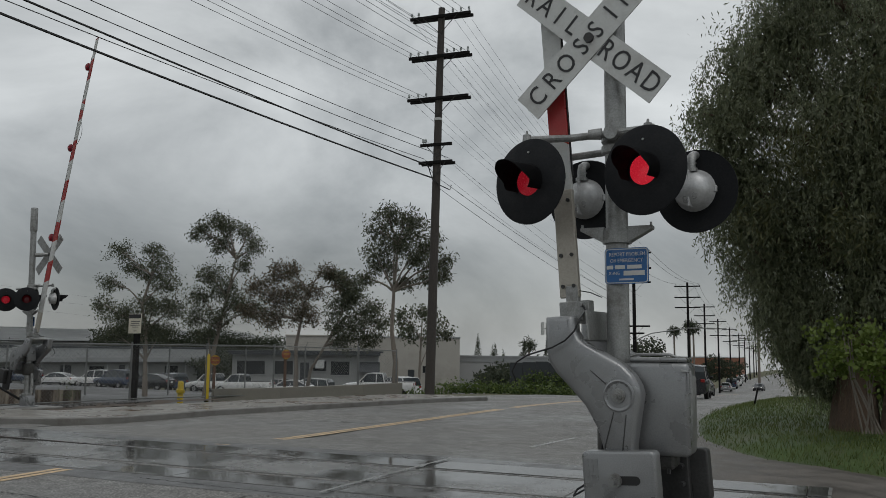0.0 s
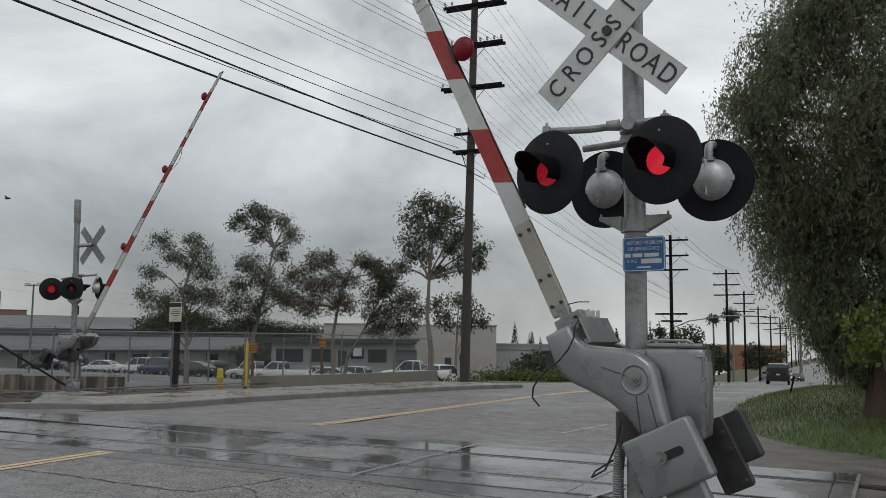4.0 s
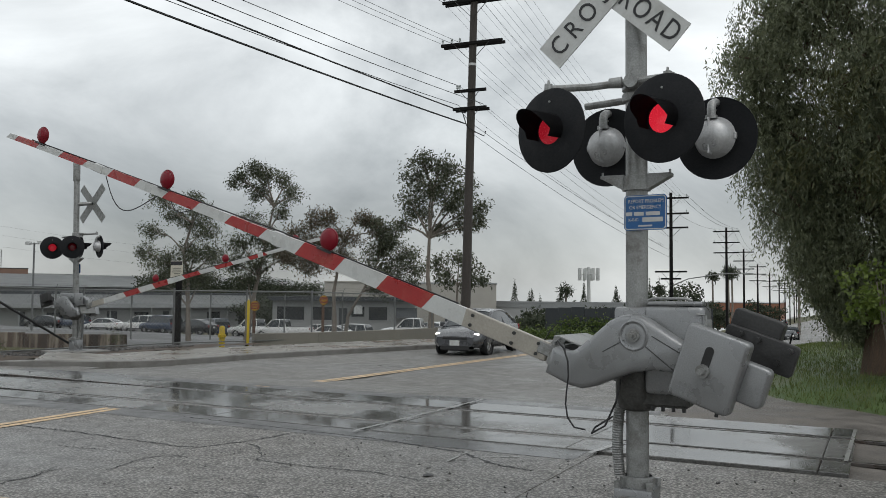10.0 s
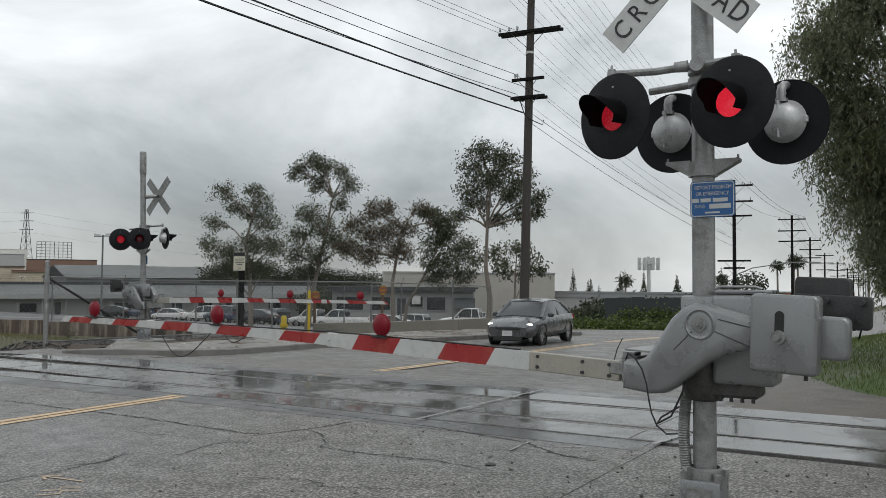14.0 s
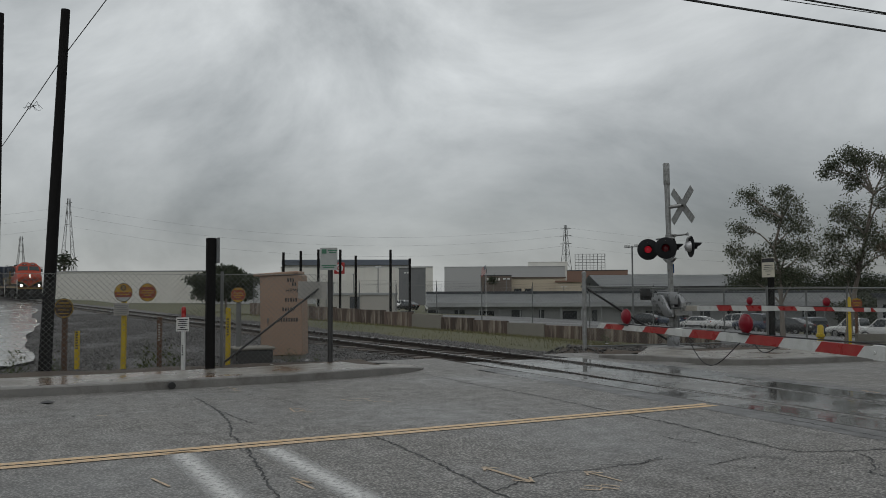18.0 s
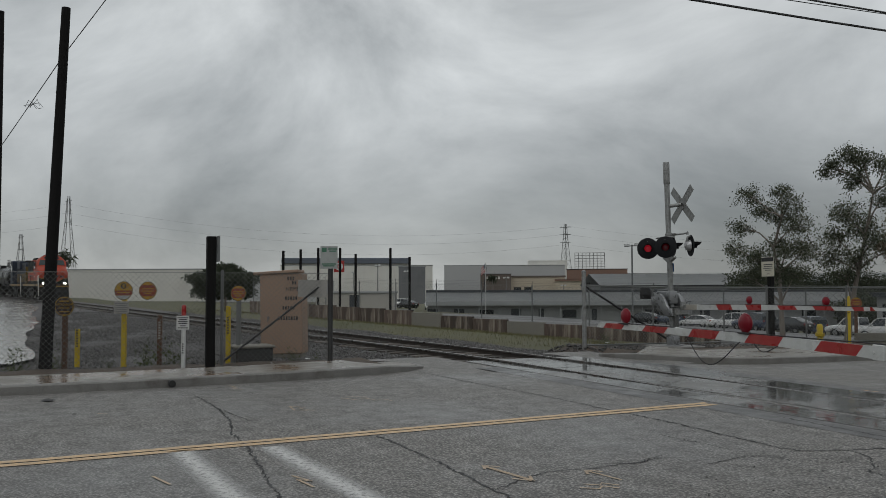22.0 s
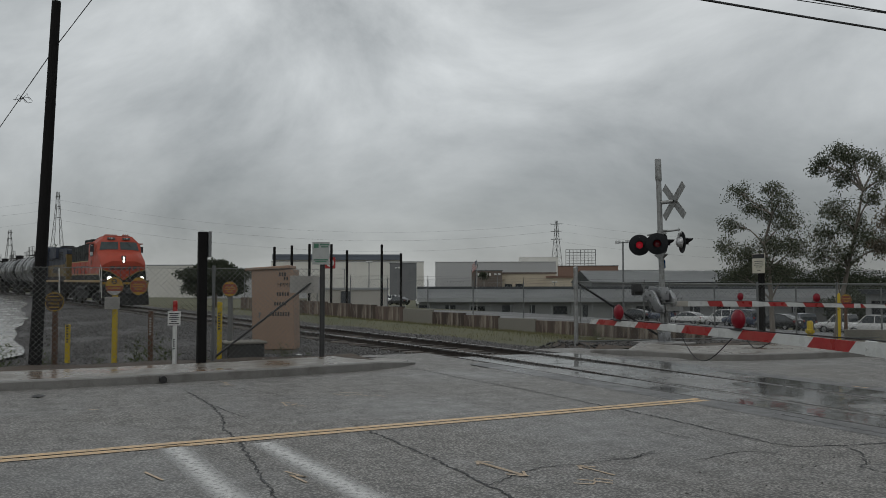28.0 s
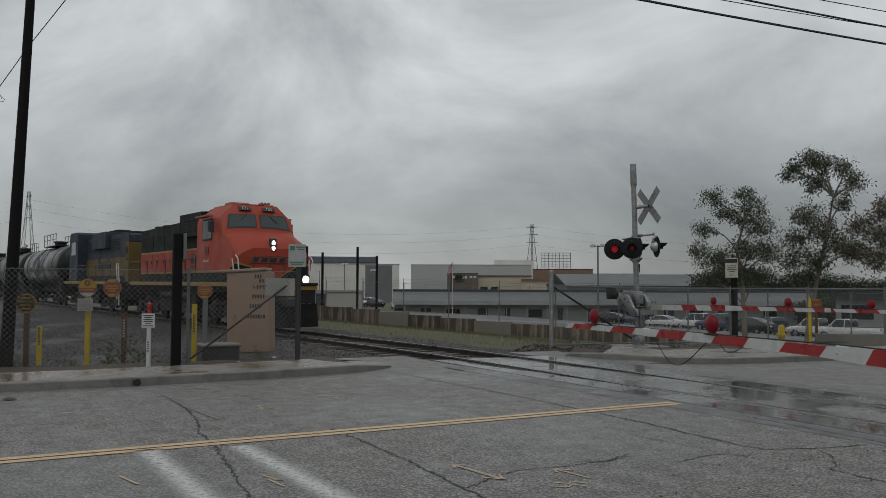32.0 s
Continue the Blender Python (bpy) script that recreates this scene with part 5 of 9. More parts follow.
tree(base(-34.7, 42.6), EG, [(-0.9, 0, -0.6), (-0.5, 0, 2.2), (-0.1, 0.1, 4.2), (0.4, 0, 6.2), (0.9, 0, 8.6)], 0.18,
     [(-0.6, 0, 10.9, 0.9), (-1.6, 0.2, 10.4, 0.8), (0.4, -0.2, 10.7, 0.8), (1.5, 0.2, 10.2, 0.8), (2.2, 0, 9.3, 0.75), (-0.2, 0.3, 9.7, 0.9), (1.5, -0.3, 8.3, 0.7), (-0.6, 0, 7.7, 0.9), (-0.2, 0.4, 6.8, 1.1), (-1.2, -0.2, 6.2, 0.9),
      (0.8, 0.1, 6.0, 0.9), (1.9, 0, 5.4, 0.9), (-1.8, 0.2, 5.0, 0.8), (0.2, -0.4, 5.0, 0.8), (-0.8, 0, 3.9, 0.8)], 12500, (0.2, 0.06), M_LEAF, M_BARK, 12, 0.27, 15)
tree(base(-38.7, 40.4), EG, [(0.3, 0, -0.6), (0.2, 0, 2.2), (0.1, 0.1, 4.0), (-0.2, 0, 5.6), (0.4, 0, 7.4)], 0.15,
     [(-1.9, 0, 8.9, 0.8), (-1.2, 0.2, 8.2, 0.8), (0.4, 0, 8.9, 0.75), (1.0, -0.2, 8.2, 0.85), (0.2, 0.3, 7.6, 0.8), (-2.4, 0, 7.0, 0.8), (1.4, 0, 7.0, 0.95), (-2.9, 0.1, 5.7, 0.7), (-1.6, -0.2, 5.0, 1.1), (0.2, 0.3, 5.6, 1.1), (1.6, 0.1, 5.4, 1.1), (-0.6, 0, 4.2, 1.2), (1.0, 0, 4.0, 1.0), (-1.9, 0.2, 3.8, 0.9)],
     12200, (0.2, 0.06), M_LEAF, M_BARK, 13, 0.27, 15)
tree(base(-28.1, 41.3), "eucalyptus tree with reddish leaves over the parking lot", [(0, 0, -0.6), (0.0, 0, 1.6), (-0.1, 0.1, 3.0), (0.2, 0, 4.4), (0.6, 0, 6.0)], 0.16,
     [(-1.6, 0.1, 7.2, 0.8), (-0.6, -0.2, 7.3, 0.8), (-2.4, 0, 6.2, 0.9), (-1.2, 0.3, 6.0, 1.0), (1.7, 0, 7.2, 0.75), (2.4, 0.2, 6.5, 0.8), (0.5, 0, 6.1, 1.0), (-3.0, 0.2, 5.0, 0.8), (-1.4, 0, 4.7, 1.0), (0.4, 0.2, 4.8, 1.0)], 9500, (0.19, 0.06), M_LEAFRED, M_BARK, 14, 0.27, 15)
tree(base(-26.2, 41.9), "dark eucalyptus tree leaning over the parking lot", [(-1.5, 0, -0.6), (-1.2, 0, 1.6), (-0.4, 0.1, 3.0), (0.4, 0, 4.4), (0.8, 0, 5.6)], 0.12,
     [(0.2, 0.1, 6.9, 0.7), (1.2, -0.2, 6.6, 0.8), (1.4, 0, 5.7, 0.9), (0.4, 0.3, 5.4, 1.0), (2.2, 0.2, 5.0, 0.8), (2.8, 0, 4.3, 0.75), (1.6, 0, 4.2, 1.0), (0.5, 0.2, 4.0, 0.9), (2.2, 0.2, 3.4, 0.7), (0.8, -0.3, 3.2, 0.7)], 9000, (0.19, 0.06), M_LEAF, M_BARK, 15, 0.27, 15)
tree(base(-33.0, 67.0), EG, [(0, 0, -0.5), (0.1, 0, 2.5), (0.2, 0, 5.0), (0.3, 0, 7.0)], 0.14,
     [(-1.6, 0, 7.0, 0.9), (0.2, 0, 7.6, 1.0), (1.6, 0, 6.6, 0.9), (-0.6, 0, 5.8, 1.1), (1.0, 0, 5.2, 1.0), (2.4, 0, 5.4, 0.7)], 1800, (0.36, 0.13), M_LEAF, M_BARK, 16)

# the great tree over the verge
rng = np.random.default_rng(5)
crown = [(-1.0, 0.2, 9.0, 1.3), (-2.2, 0.0, 7.2, 1.2), (-2.7, -0.2, 6.3, 1.0), (-2.5, 0.2, 5.2, 1.1), (-2.2, 0.1, 4.2, 1.1), (-1.9, 0.0, 3.3, 1.0), (-1.5, -0.2, 2.5, 0.9), (-1.2, 0, 1.9, 0.7), (-1.6, 0.2, 8.1, 1.2),
         (0.2, 0, 9.7, 1.4), (1.6, 0.4, 10.3, 1.5), (3.0, 0.2, 10.4, 1.6), (0.2, -0.6, 7.6, 1.6), (-0.6, -0.7, 6.0, 1.5), (-0.6, -0.5, 4.4, 1.4), (-0.3, -0.4, 3.0, 1.1), (1.4, -0.7, 6.3, 1.7), (1.2, -0.4, 4.6, 1.5),
         (1.2, 0.2, 3.3, 1.1), (2.8, -0.6, 7.6, 1.7), (2.9, -0.5, 5.4, 1.7), (3.0, 0.0, 3.8, 1.3), (4.4, 0, 9.0, 1.8), (4.6, -0.2, 6.6, 1.8), (4.8, 0, 4.6, 1.5), (6.0, 0.4, 8.0, 1.8), (6.2, 0.4, 5.4, 1.8), (3.4, 2.6, 2.2, 1.6), (5.6, 2.8, 2.0, 1.7), (1.4, 2.8, 2.4, 1.3), (7.5, 1.5, 2.6, 1.7), (6.4, 0.6, 3.0, 1.5), (0.6, 1.4, 6.8, 1.8), (2.4, 1.6, 5.0, 1.8), (-0.6, 1.4, 5.0, 1.6), (4.4, 1.6, 7.4, 1.9)]
crown = [(x + 0.62 if x < 0.5 else x + 0.3, y, z, r) for x, y, z, r in crown]
crown += [(-1.2, 0, 3.4, 0.75), (-1.1, -0.1, 2.6, 0.7), (-0.95, 0, 1.9, 0.6), (-0.65, 0.1, 1.4, 0.5), (-0.2, 0.3, 1.15, 0.45), (0.4, 0.5, 1.25, 0.5), (0.3, 0.6, 1.9, 0.8), (1.1, 0.8, 1.7, 0.8), (2.0, 1.2, 1.6, 0.9), (3.2, 1.5, 1.6, 1.0), (4.6, 1.6, 1.7, 1.1)]
great = tree(put(0.1, 18.4, -0.1, 10), "huge dark willowy eucalyptus tree beside the crossing", [(0.0, 0, -0.2), (0.05, 0.0, 1.2), (0.25, 0.05, 3.2), (0.5, 0.1, 5.4), (0.9, 0.1, 8.0), (1.2, 0.1, 10.0)], 0.42,
             crown, 80000, (0.11, 0.028), M_LEAFDARK, M_BARKRED, 21, 0.22, 26, "great_tree", 0.9, 0.9, 3)
def hanging(blobs, n, drop, step, g):
    """Places of leaves along strands that hang from the outside of the crown's masses."""
    w = np.array([b[3] ** 2 for b in blobs])
    pick = g.choice(len(blobs), n, p=w / w.sum())
    b = np.array(blobs)[pick]
    d = g.normal(size=(n, 3))
    d /= np.linalg.norm(d, axis=1, keepdims=True)
    top = b[:, :3] + d * b[:, 3:] * g.uniform(0.55, 1.0, (n, 1)) * np.array([1, 1, 0.9])
    k = int(1 / step)
    f = np.linspace(0, 1, k)[None, :, None]
    ln = drop * g.uniform(0.4, 1.2, (n, 1, 1))
    out = np.concatenate([d[:, :2], np.zeros((n, 1))], 1)[:, None, :]
    line = top[:, None, :] + out * 0.35 * ln * np.sqrt(f) - np.array([0, 0, 1.0]) * ln * f ** 1.4
    return (line + g.normal(size=(n, k, 3)) * 0.035).reshape(-1, 3)


leaf_mesh("hanging_sprays", hanging(crown, 27000, 0.5, 1 / 18, rng), 0.085, 0.022, M_LEAFDARK, great, rng, 1.3, "", "stuff")
inner = np.concatenate([np.array(c[:3]) + rng.normal(size=(800, 3)) * 0.23 * c[3] for c in crown])
leaf_mesh("inner_foliage", inner, 0.24, 0.10, M_LEAFDARK, great, rng, 0.5, "", "stuff")
leaf_mesh("olive_sprays", np.concatenate([np.array(c) + rng.normal(size=(420, 3)) * 0.3 for c in ((-0.9, -1.5, 5.4), (0.5, -1.9, 6.1), (1.9, -2.0, 7.3), (-1.6, -0.9, 4.2), (-0.2, -1.6, 3.9))]), 0.17, 0.04, M_LEAFOLIVE, great, rng, 0.9, "olive-green sprays of young leaves", "stuff")
bm = bmesh.new()
pipe(bm, [(0.55, -0.3, -0.2), (0.62, -0.32, 0.6), (0.72, -0.3, 1.5), (0.8, -0.2, 2.4)], [0.24, 0.2, 0.17, 0.15], 10)
pipe(bm, [(0.95, -0.6, -0.2), (1.0, -0.45, 0.5), (1.05, -0.3, 0.95)], [0.16, 0.14, 0.11], 9)
part("second_stem", bm, M_BARKRED, great)
rng = np.random.default_rng(8)
sh = thing("leafy_shrub", put(0.1, 16.2, 0), "fresh green leafy shoots growing before the trunk", "shrub")
bm = bmesh.new()
for i in range(7):
    a = rng.uniform(-0.5, 0.5)
    pipe(bm, [(0.1 + 0.05 * i, 0.1, 0.3), (0.05 + a * 0.5, 0, 1.2), (0.05 + a, 0, 1.9)], [0.02, 0.014, 0.008], 5)
part("stem", bm, M_BARK, sh)
leaf_mesh("foliage", np.concatenate([np.array([rng.normal() * 0.32 + 0.1, rng.normal() * 0.22, 1.6 + rng.normal() * 0.27]) + rng.normal(size=(45, 3)) * 0.1 for _ in range(34)]), 0.10, 0.07, M_LEAFNEW, sh, rng, 0.2, "", "stuff")

# grass on the bank and weeds
def blades(name, pts, h, material, label, rng):
    n = len(pts)
    a = rng.uniform(0, 2 * math.pi, n)
    s = np.stack([np.cos(a), np.sin(a), np.zeros(n)], 1) * 0.008
    lean_ = rng.normal(size=(n, 3)) * 0.35
    lean_[:, 2] = 1.0
    hh = h * rng.uniform(0.5, 1.5, (n, 1))
    tri = np.stack([pts - s, pts + s, pts + lean_ * hh], 1).reshape(-1, 3)
    me = bpy.data.meshes.new(name)
    me.vertices.add(3 * n)
    me.vertices.foreach_set("co", tri.astype(np.float32).ravel())
    me.loops.add(3 * n)
    me.loops.foreach_set("vertex_index", np.arange(3 * n, dtype=np.int32))
    me.polygons.add(n)
    me.polygons.foreach_set("loop_start", np.arange(0, 3 * n, 3, dtype=np.int32))
    me.update(calc_edges=True)
    me.materials.append(material)
    ob = new(name, me)
    ob.matrix_basis = put(0, 0)
    return tagged(ob, label, "grass", "", "stuff")


def bank_edge(u):
    """Where the grass begins beside the gravel."""
    return float(np.interp(u, (12.4, 14, 15, 16, 18, 23, 30, 40, 130), (2.0, -0.4, -1.5, -2.15, -3.0, -3.7, -3.95, -3.9, -5.5)))


def bank(v, u):
    """The grassy rise beyond the gravel."""
    k = v - bank_edge(u)
    return land(-12, u) - 0.03 + 0.3 * min(0, k) + 0.25 * smooth(0.0, 1.8, k) + 0.02 * max(0, min(k, 8))


grid("grass_bank", lines((-6, 4, 0.35), (4, 8, 0.8), (8, 40, 4)), lines((12.4, 32, 0.5), (32, 40, 1.0), (40, 130, 6)), bank, M_GRASS, "wet green grass bank beside the road", "grass")
rng = np.random.default_rng(3)
gp = []
while len(gp) < 42000:
    u = 13.0 + 30 * rng.random() ** 1.7
    v = -4.1 + 11.2 * rng.random()
    if v > bank_edge(u) + 0.15 + 0.4 * rng.random():
        gp.append((v, u, bank(v, u)))
M_BLADE = island_leaf("grass_blade", (0.06, 0.095, 0.02), (0.15, 0.17, 0.055), 0.5)
blades("grass", np.array(gp), 0.085, M_BLADE, "wet green grass on the bank", rng)

# ---- fences, posts and signs ----
M_LINK = paint("galvanised_wire", (0.19, 0.195, 0.19), 0.45, metal=0.5, vary=0.2)
M_SIGNY = paint("yellow_marker_sign", (0.36, 0.22, 0.022), 0.4, vary=0.15, scale=5, stain=(0.20, 0.08, 0.03), stain_amount=0.6, stain_scale=5)
M_SIGNW = paint("weathered_white_sign", (0.33, 0.345, 0.335), 0.5, vary=0.15, scale=7, stain=(0.2, 0.2, 0.18), stain_amount=0.5, stain_scale=5)
M_SIGNBLACK = paint("sign_black_ground", (0.035, 0.018, 0.012), 0.45, vary=0.2, scale=12)
M_SIGNR = paint("faded_red_print", (0.20, 0.045, 0.03), 0.5)
M_POSTY = paint("yellow_marker_post", (0.46, 0.33, 0.015), 0.45, vary=0.15, scale=5)
M_BOXTAN = paint("weathered_tan_cabinet", (0.29, 0.20, 0.145), 0.6, vary=0.15, scale=2.5, fine=70, stain=(0.25, 0.165, 0.12), stain_amount=0.5, stain_scale=1.6)
M_PLATE = paint("dull_grey_plate", (0.30, 0.29, 0.27), 0.5, vary=0.15)
M_GREEN = paint("green_print", (0.05, 0.16, 0.10), 0.5)
M_RUSTWALL = paint("rust_stained_wall", (0.075, 0.055, 0.045), 0.85, vary=0.5, scale=2.5, stretch=(2.5, 2.5, 0.3), stain=(0.30, 0.26, 0.21), stain_amount=0.8, stain_scale=1.8, piece=0.45)
M_CONC = paint("plain_concrete", (0.19, 0.18, 0.155), 0.75, vary=0.2, scale=0.8, fine=20, stain=(0.17, 0.155, 0.13), stain_amount=0.5, stain_scale=0.5)


def chain_fence(line, height, step, label, post_r=0.032, pitch=0.075, wire_r=0.0022, barbed=False, lift=None, z0=0.0, toprail=False):
    """Posts and crossed wires along a line of (v, u)."""
    f = thing("chain_link_fence", put(0, 0), label, "fence")
    g = lift or (lambda v, u: land(v, u))
    bw = bmesh.new()
    for (v0, u0), (v1, u1) in zip(line[:-1], line[1:]):
        a, b = Vector((v0, u0, g(v0, u0) + z0)), Vector((v1, u1, g(v1, u1) + z0))
        run = (b - a).length
        n = max(1, round(run / step))
        for i in range(n + 1):
            if i == 0 and (v0, u0) != line[0]:
                continue
            p = a.lerp(b, i / n)
            bm = bmesh.new()
            tube(bm, p - Vector((0, 0, 0.2)), p + Vector((0, 0, height + 0.04)), post_r, post_r, 8)
            if barbed:
                tube(bm, p + Vector((0, 0, height)), p + Vector((0.2, -0.1, height + 0.25)), 0.015, 0.012, 6)
            part("post", bm, M_STEEL, f)
        d = (b - a) / run
        k = -height
        while k < run:
            for s in (1, -1):
                # one slanting wire, cut to the panel
                x0, x1 = k, k + height
                c0, c1 = max(0.0, x0), min(run, x1)
                if c1 > c0:
                    h0, h1 = (c0 - x0), (c1 - x0)
                    if s < 0:
                        h0, h1 = height - h0, height - h1
                    p, q = a + d * c0 + Vector((0, 0, h0)), a + d * c1 + Vector((0, 0, h1))
                    tube(bw, p, q, wire_r, wire_r, 3, False)
            k += pitch * 1.414
        for h in ((0.06, height - 0.03) if toprail else (height - 0.02,)):
            tube(bw, a + Vector((0, 0, h)), b + Vector((0, 0, h)), 0.02 if toprail else 0.005, 0.02 if toprail else 0.005, 5, False)
        if barbed:
            for j in range(3):
                tube(bw, a + Vector((0.07 * j, -0.03 * j, height + 0.08 * j + 0.05)), b + Vector((0.07 * j, -0.03 * j, height + 0.08 * j + 0.05)), 0.004, 0.004, 3, False)
    w = part("wire_mesh", bw, M_LINK, f, "woven wire mesh")
    tagged(w, kind="stuff")
    return f


chain_fence([(-18.9, -16), (-18.3, -7), (-18.08, -2), (-17.77, 3.3), (-17.64, 5.55)], 1.92, 5.4, "chain-link fence behind the sidewalk", wire_r=0.0034, lift=lambda v, u: 0.08)
chain_fence([(-19.65, 13.4), (-20.1, 17), (-19.6, 20), (-17.6, 24.5), (-16.6, 28.5), (-16.3, 31.0)], 1.72, 3.0, "chain-link fence round the parking lot", wire_r=0.0028, lift=lambda v, u: land(-12, u) + 0.1, toprail=True)
chain_fence([(-62.0, 13.7), (-55.0, 14.9), (-32.5, 22.4), (-27.0, 25.2), (-23, 30), (-21, 36)], 1.7, 3.2, "chain-link fence with barbed wire on the low wall", pitch=0.16, wire_r=0.004, barbed=True, z0=0.6)


def strut(name, a, b, r, material, label, category):
    bm = bmesh.new()
    tube(bm, a, b, r, r, 10)
    return tagged(part(name, bm, material, None, "", put(0, 0)), label, category)


strut("fence_brace", (-17.75, 3.35, 0.2), (-17.7, 5.4, 1.75), 0.022, M_IRON, "grey steel brace leaning on the fence post", "brace")
strut("fence_brace", (-19.85, 13.5, 1.75), (-19.3, 15.9, 0.25), 0.03, M_CABLE, "black steel brace of the gate post", "brace")
p = thing("gate_post", put(-19.6, 13.35, 0.05), "thick galvanised fence end post", "post")
bm = bmesh.new()
tube(bm, (0, 0, -0.1), (0, 0, 2.06), 0.06, 0.06, 14)
lathe(bm, [(0.066, 2.05), (0.066, 2.08), (0.03, 2.11), (0, 2.115)], 14)
part("post", bm, M_GALV, p)

utility_pole(put(-18.25, 0.05, 0.1), 7.1, [], "leaning tarred wooden pole beside the sidewalk", 0.125, M_WOODDARK, 0.0)
lean_pole = bpy.data.objects[[o.name for o in scene.objects if o.name.startswith("utility_pole")][-1]]
lean_pole.matrix_basis = put(-18.25, 0.05, 0.1) @ pose(0, 0, 0, -2.0, 0, 0)
utility_pole(put(-26.5, -1.25, 0.2), 9.2, [], "tarred wooden pole behind the fence", 0.15, M_WOODDARK)
wire("overhead_wire", at(-18.33, 0.3, 6.32), at(-8.25, 3.3, 8.9), 0.03, 0.009)
wire("overhead_wire", at(-18.33, 0.3, 6.32), at(-31.94, -2.42, 4.7), 0.03, 0.010)
bm = bmesh.new()
for i in range(9):
    a = i * 0.7
    pipe(bm, [at(-21.7, -0.3, 5.92), at(-21.7 + 0.12 * math.cos(a), -0.3 + 0.12 * math.sin(a), 5.92 + 0.1 * math.sin(a * 2)), at(-21.7 + 0.2 * math.cos(a), -0.3 + 0.2 * math.sin(a), 5.86)], 0.006, 4)
tagged(part("wire_tangle", bm, M_CABLE), "tangle of loose wire hanging on the line", "cable")

# tall black sign post by the fence
p = thing("sign_post", put(-17.3, 2.99, 0.14), "black wooden post carrying a small sign edge-on", "post")
bm = bmesh.new()
box(bm, (0, 0, 1.25), (0.17, 0.17, 2.6), 0.012)
part("post", bm, M_WOODDARK, p)
bm = bmesh.new()
box(bm, (0.02, 0.115, 2.3), (0.34, 0.05, 0.5), 0.004, pose(0, 0, 0, 0, 0, 0))
part("sign_board", bm, M_STEEL, p)


def bars(bm, w, rows, y, h=0.012):
    """Rows of plain bars: (z, share of the width)."""
    for z, k in rows:
        box(bm, (0, y, z), (w * k, 0.003, h))


def round_marker(v, u, z, r, post, label, red=True, stake=None, zp=0.0, words=False):
    """A round marker sign on a post, facing the road (+v)."""
    t = thing("marker_sign", put(v, u, 0.0, 62), label, "marker sign", "pipeline markers")
    bm = bmesh.new()
    if post is not None:
        box(bm, (0, 0.04, (z - 0.1) / 2 + zp), (0.10, 0.06, z + 0.2), 0.008)
        part("post", bm, post, t)
    bm = bmesh.new()
    lathe(bm, [(0, -0.004), (r, -0.004), (r, 0.004), (0, 0.004)], 32, pose(0, -0.01, z, 90, 0, 0))
    d = part("disc", bm, M_SIGNY, t)
    def face(lo, hi, edge, material, label, y):
        """The part of the disc between two heights, as a thin printed field."""
        f = bmesh.new()
        hs = [lo + (hi - lo) * i / 10 for i in range(11)]
        side = [(math.sqrt(max(0.0, (r * edge) ** 2 - h * h)), z + h) for h in hs]
        plate(f, side + [(-x, q) for x, q in side[::-1]], 0.002, pose(0, y, 0))
        return part("printed_field", f, material, d, label)
    if words:
        face(-r * 0.80, r * 0.82, 0.88, M_SIGNBLACK, "dark field with yellow words", -0.0165)
        lettering("word", "PETROLEUM", 0.058, M_SIGNY, d, pose(0, -0.022, z + 0.035), 0.0005)
        lettering("word", "PIPELINE", 0.058, M_SIGNY, d, pose(0, -0.022, z - 0.035), 0.0005)
        rows, ink = ((z + 0.105, 0.5), (z - 0.105, 0.5)), M_SIGNY
    elif red:
        face(-r * 0.62, r * 0.62, 0.9, M_SIGNR, "faded red field with pale words", -0.0165)
        rows, ink = ((z + 0.04, 0.66), (z - 0.01, 0.7), (z - 0.06, 0.4)), M_SIGNY
    else:
        face(-r * 0.5, r * 0.02, 0.93, M_SIGNR, "faded red band", -0.0165)
        face(-r * 0.93, -r * 0.52, 0.93, M_SIGNW, "pale lower field", -0.0165)
        ring = bmesh.new()
        lathe(ring, [(0.035, 0.0), (0.058, 0.0), (0.058, 0.002), (0.035, 0.002)], 20, pose(0, -0.017, z + r * 0.5, 90, 0, 0))
        box(ring, (0, -0.018, z + r * 0.5), (0.1, 0.002, 0.014))
        part("emblem_ring", ring, M_INK, d)
        rows, ink = ((z - r * 0.2, 0.7),), M_SIGNY
    for q, k in rows:
        bm = bmesh.new()
        box(bm, (0, -0.0195, q), (r * 2 * k, 0.002, 0.022))
        part("printed_bar", bm, ink, d)
    bm = bmesh.new()
    lathe(bm, [(r * 0.95, -0.0052), (r * 0.99, -0.0052), (r * 0.99, -0.003), (r * 0.95, -0.003)], 32, pose(0, -0.0105, z, -90, 0, 0))
    part("rim", bm, M_INK, d)
    return t


M_RUST = paint("rusty_steel_stake", (0.10, 0.055, 0.035), 0.8, vary=0.4)
round_marker(-18.7, 0.38, 1.31, 0.2, M_RUST, "round yellow petroleum pipeline marker on a rusty stake", words=True)
round_marker(-18.6, 1.48, 1.62, 0.19, M_POSTY, "round yellow and red pipeline marker on a yellow post", False)
round_marker(-18.9, 1.98, 1.62, 0.19, None, "round faded orange pipeline marker behind the fence").children[0].parent
round_marker(-19.0, 3.88, 1.56, 0.17, M_STEEL, "round orange pipeline marker behind the fence")
p = thing("marker_plate", put(-18.58, 1.45, 0, 62), "small weathered plate on the yellow marker post", "sign")
bm = bmesh.new()
box(bm, (0, -0.03, 1.28), (0.31, 0.01, 0.25), 0.003)
part("plate", bm, M_PLATE, p)
bm = bmesh.new()
bars(bm, 0.3, ((1.36, 0.9), (1.32, 0.8), (1.28, 0.9), (1.24, 0.7), (1.2, 0.8)), -0.037)
part("printed_bars", bm, M_STEEL, p)
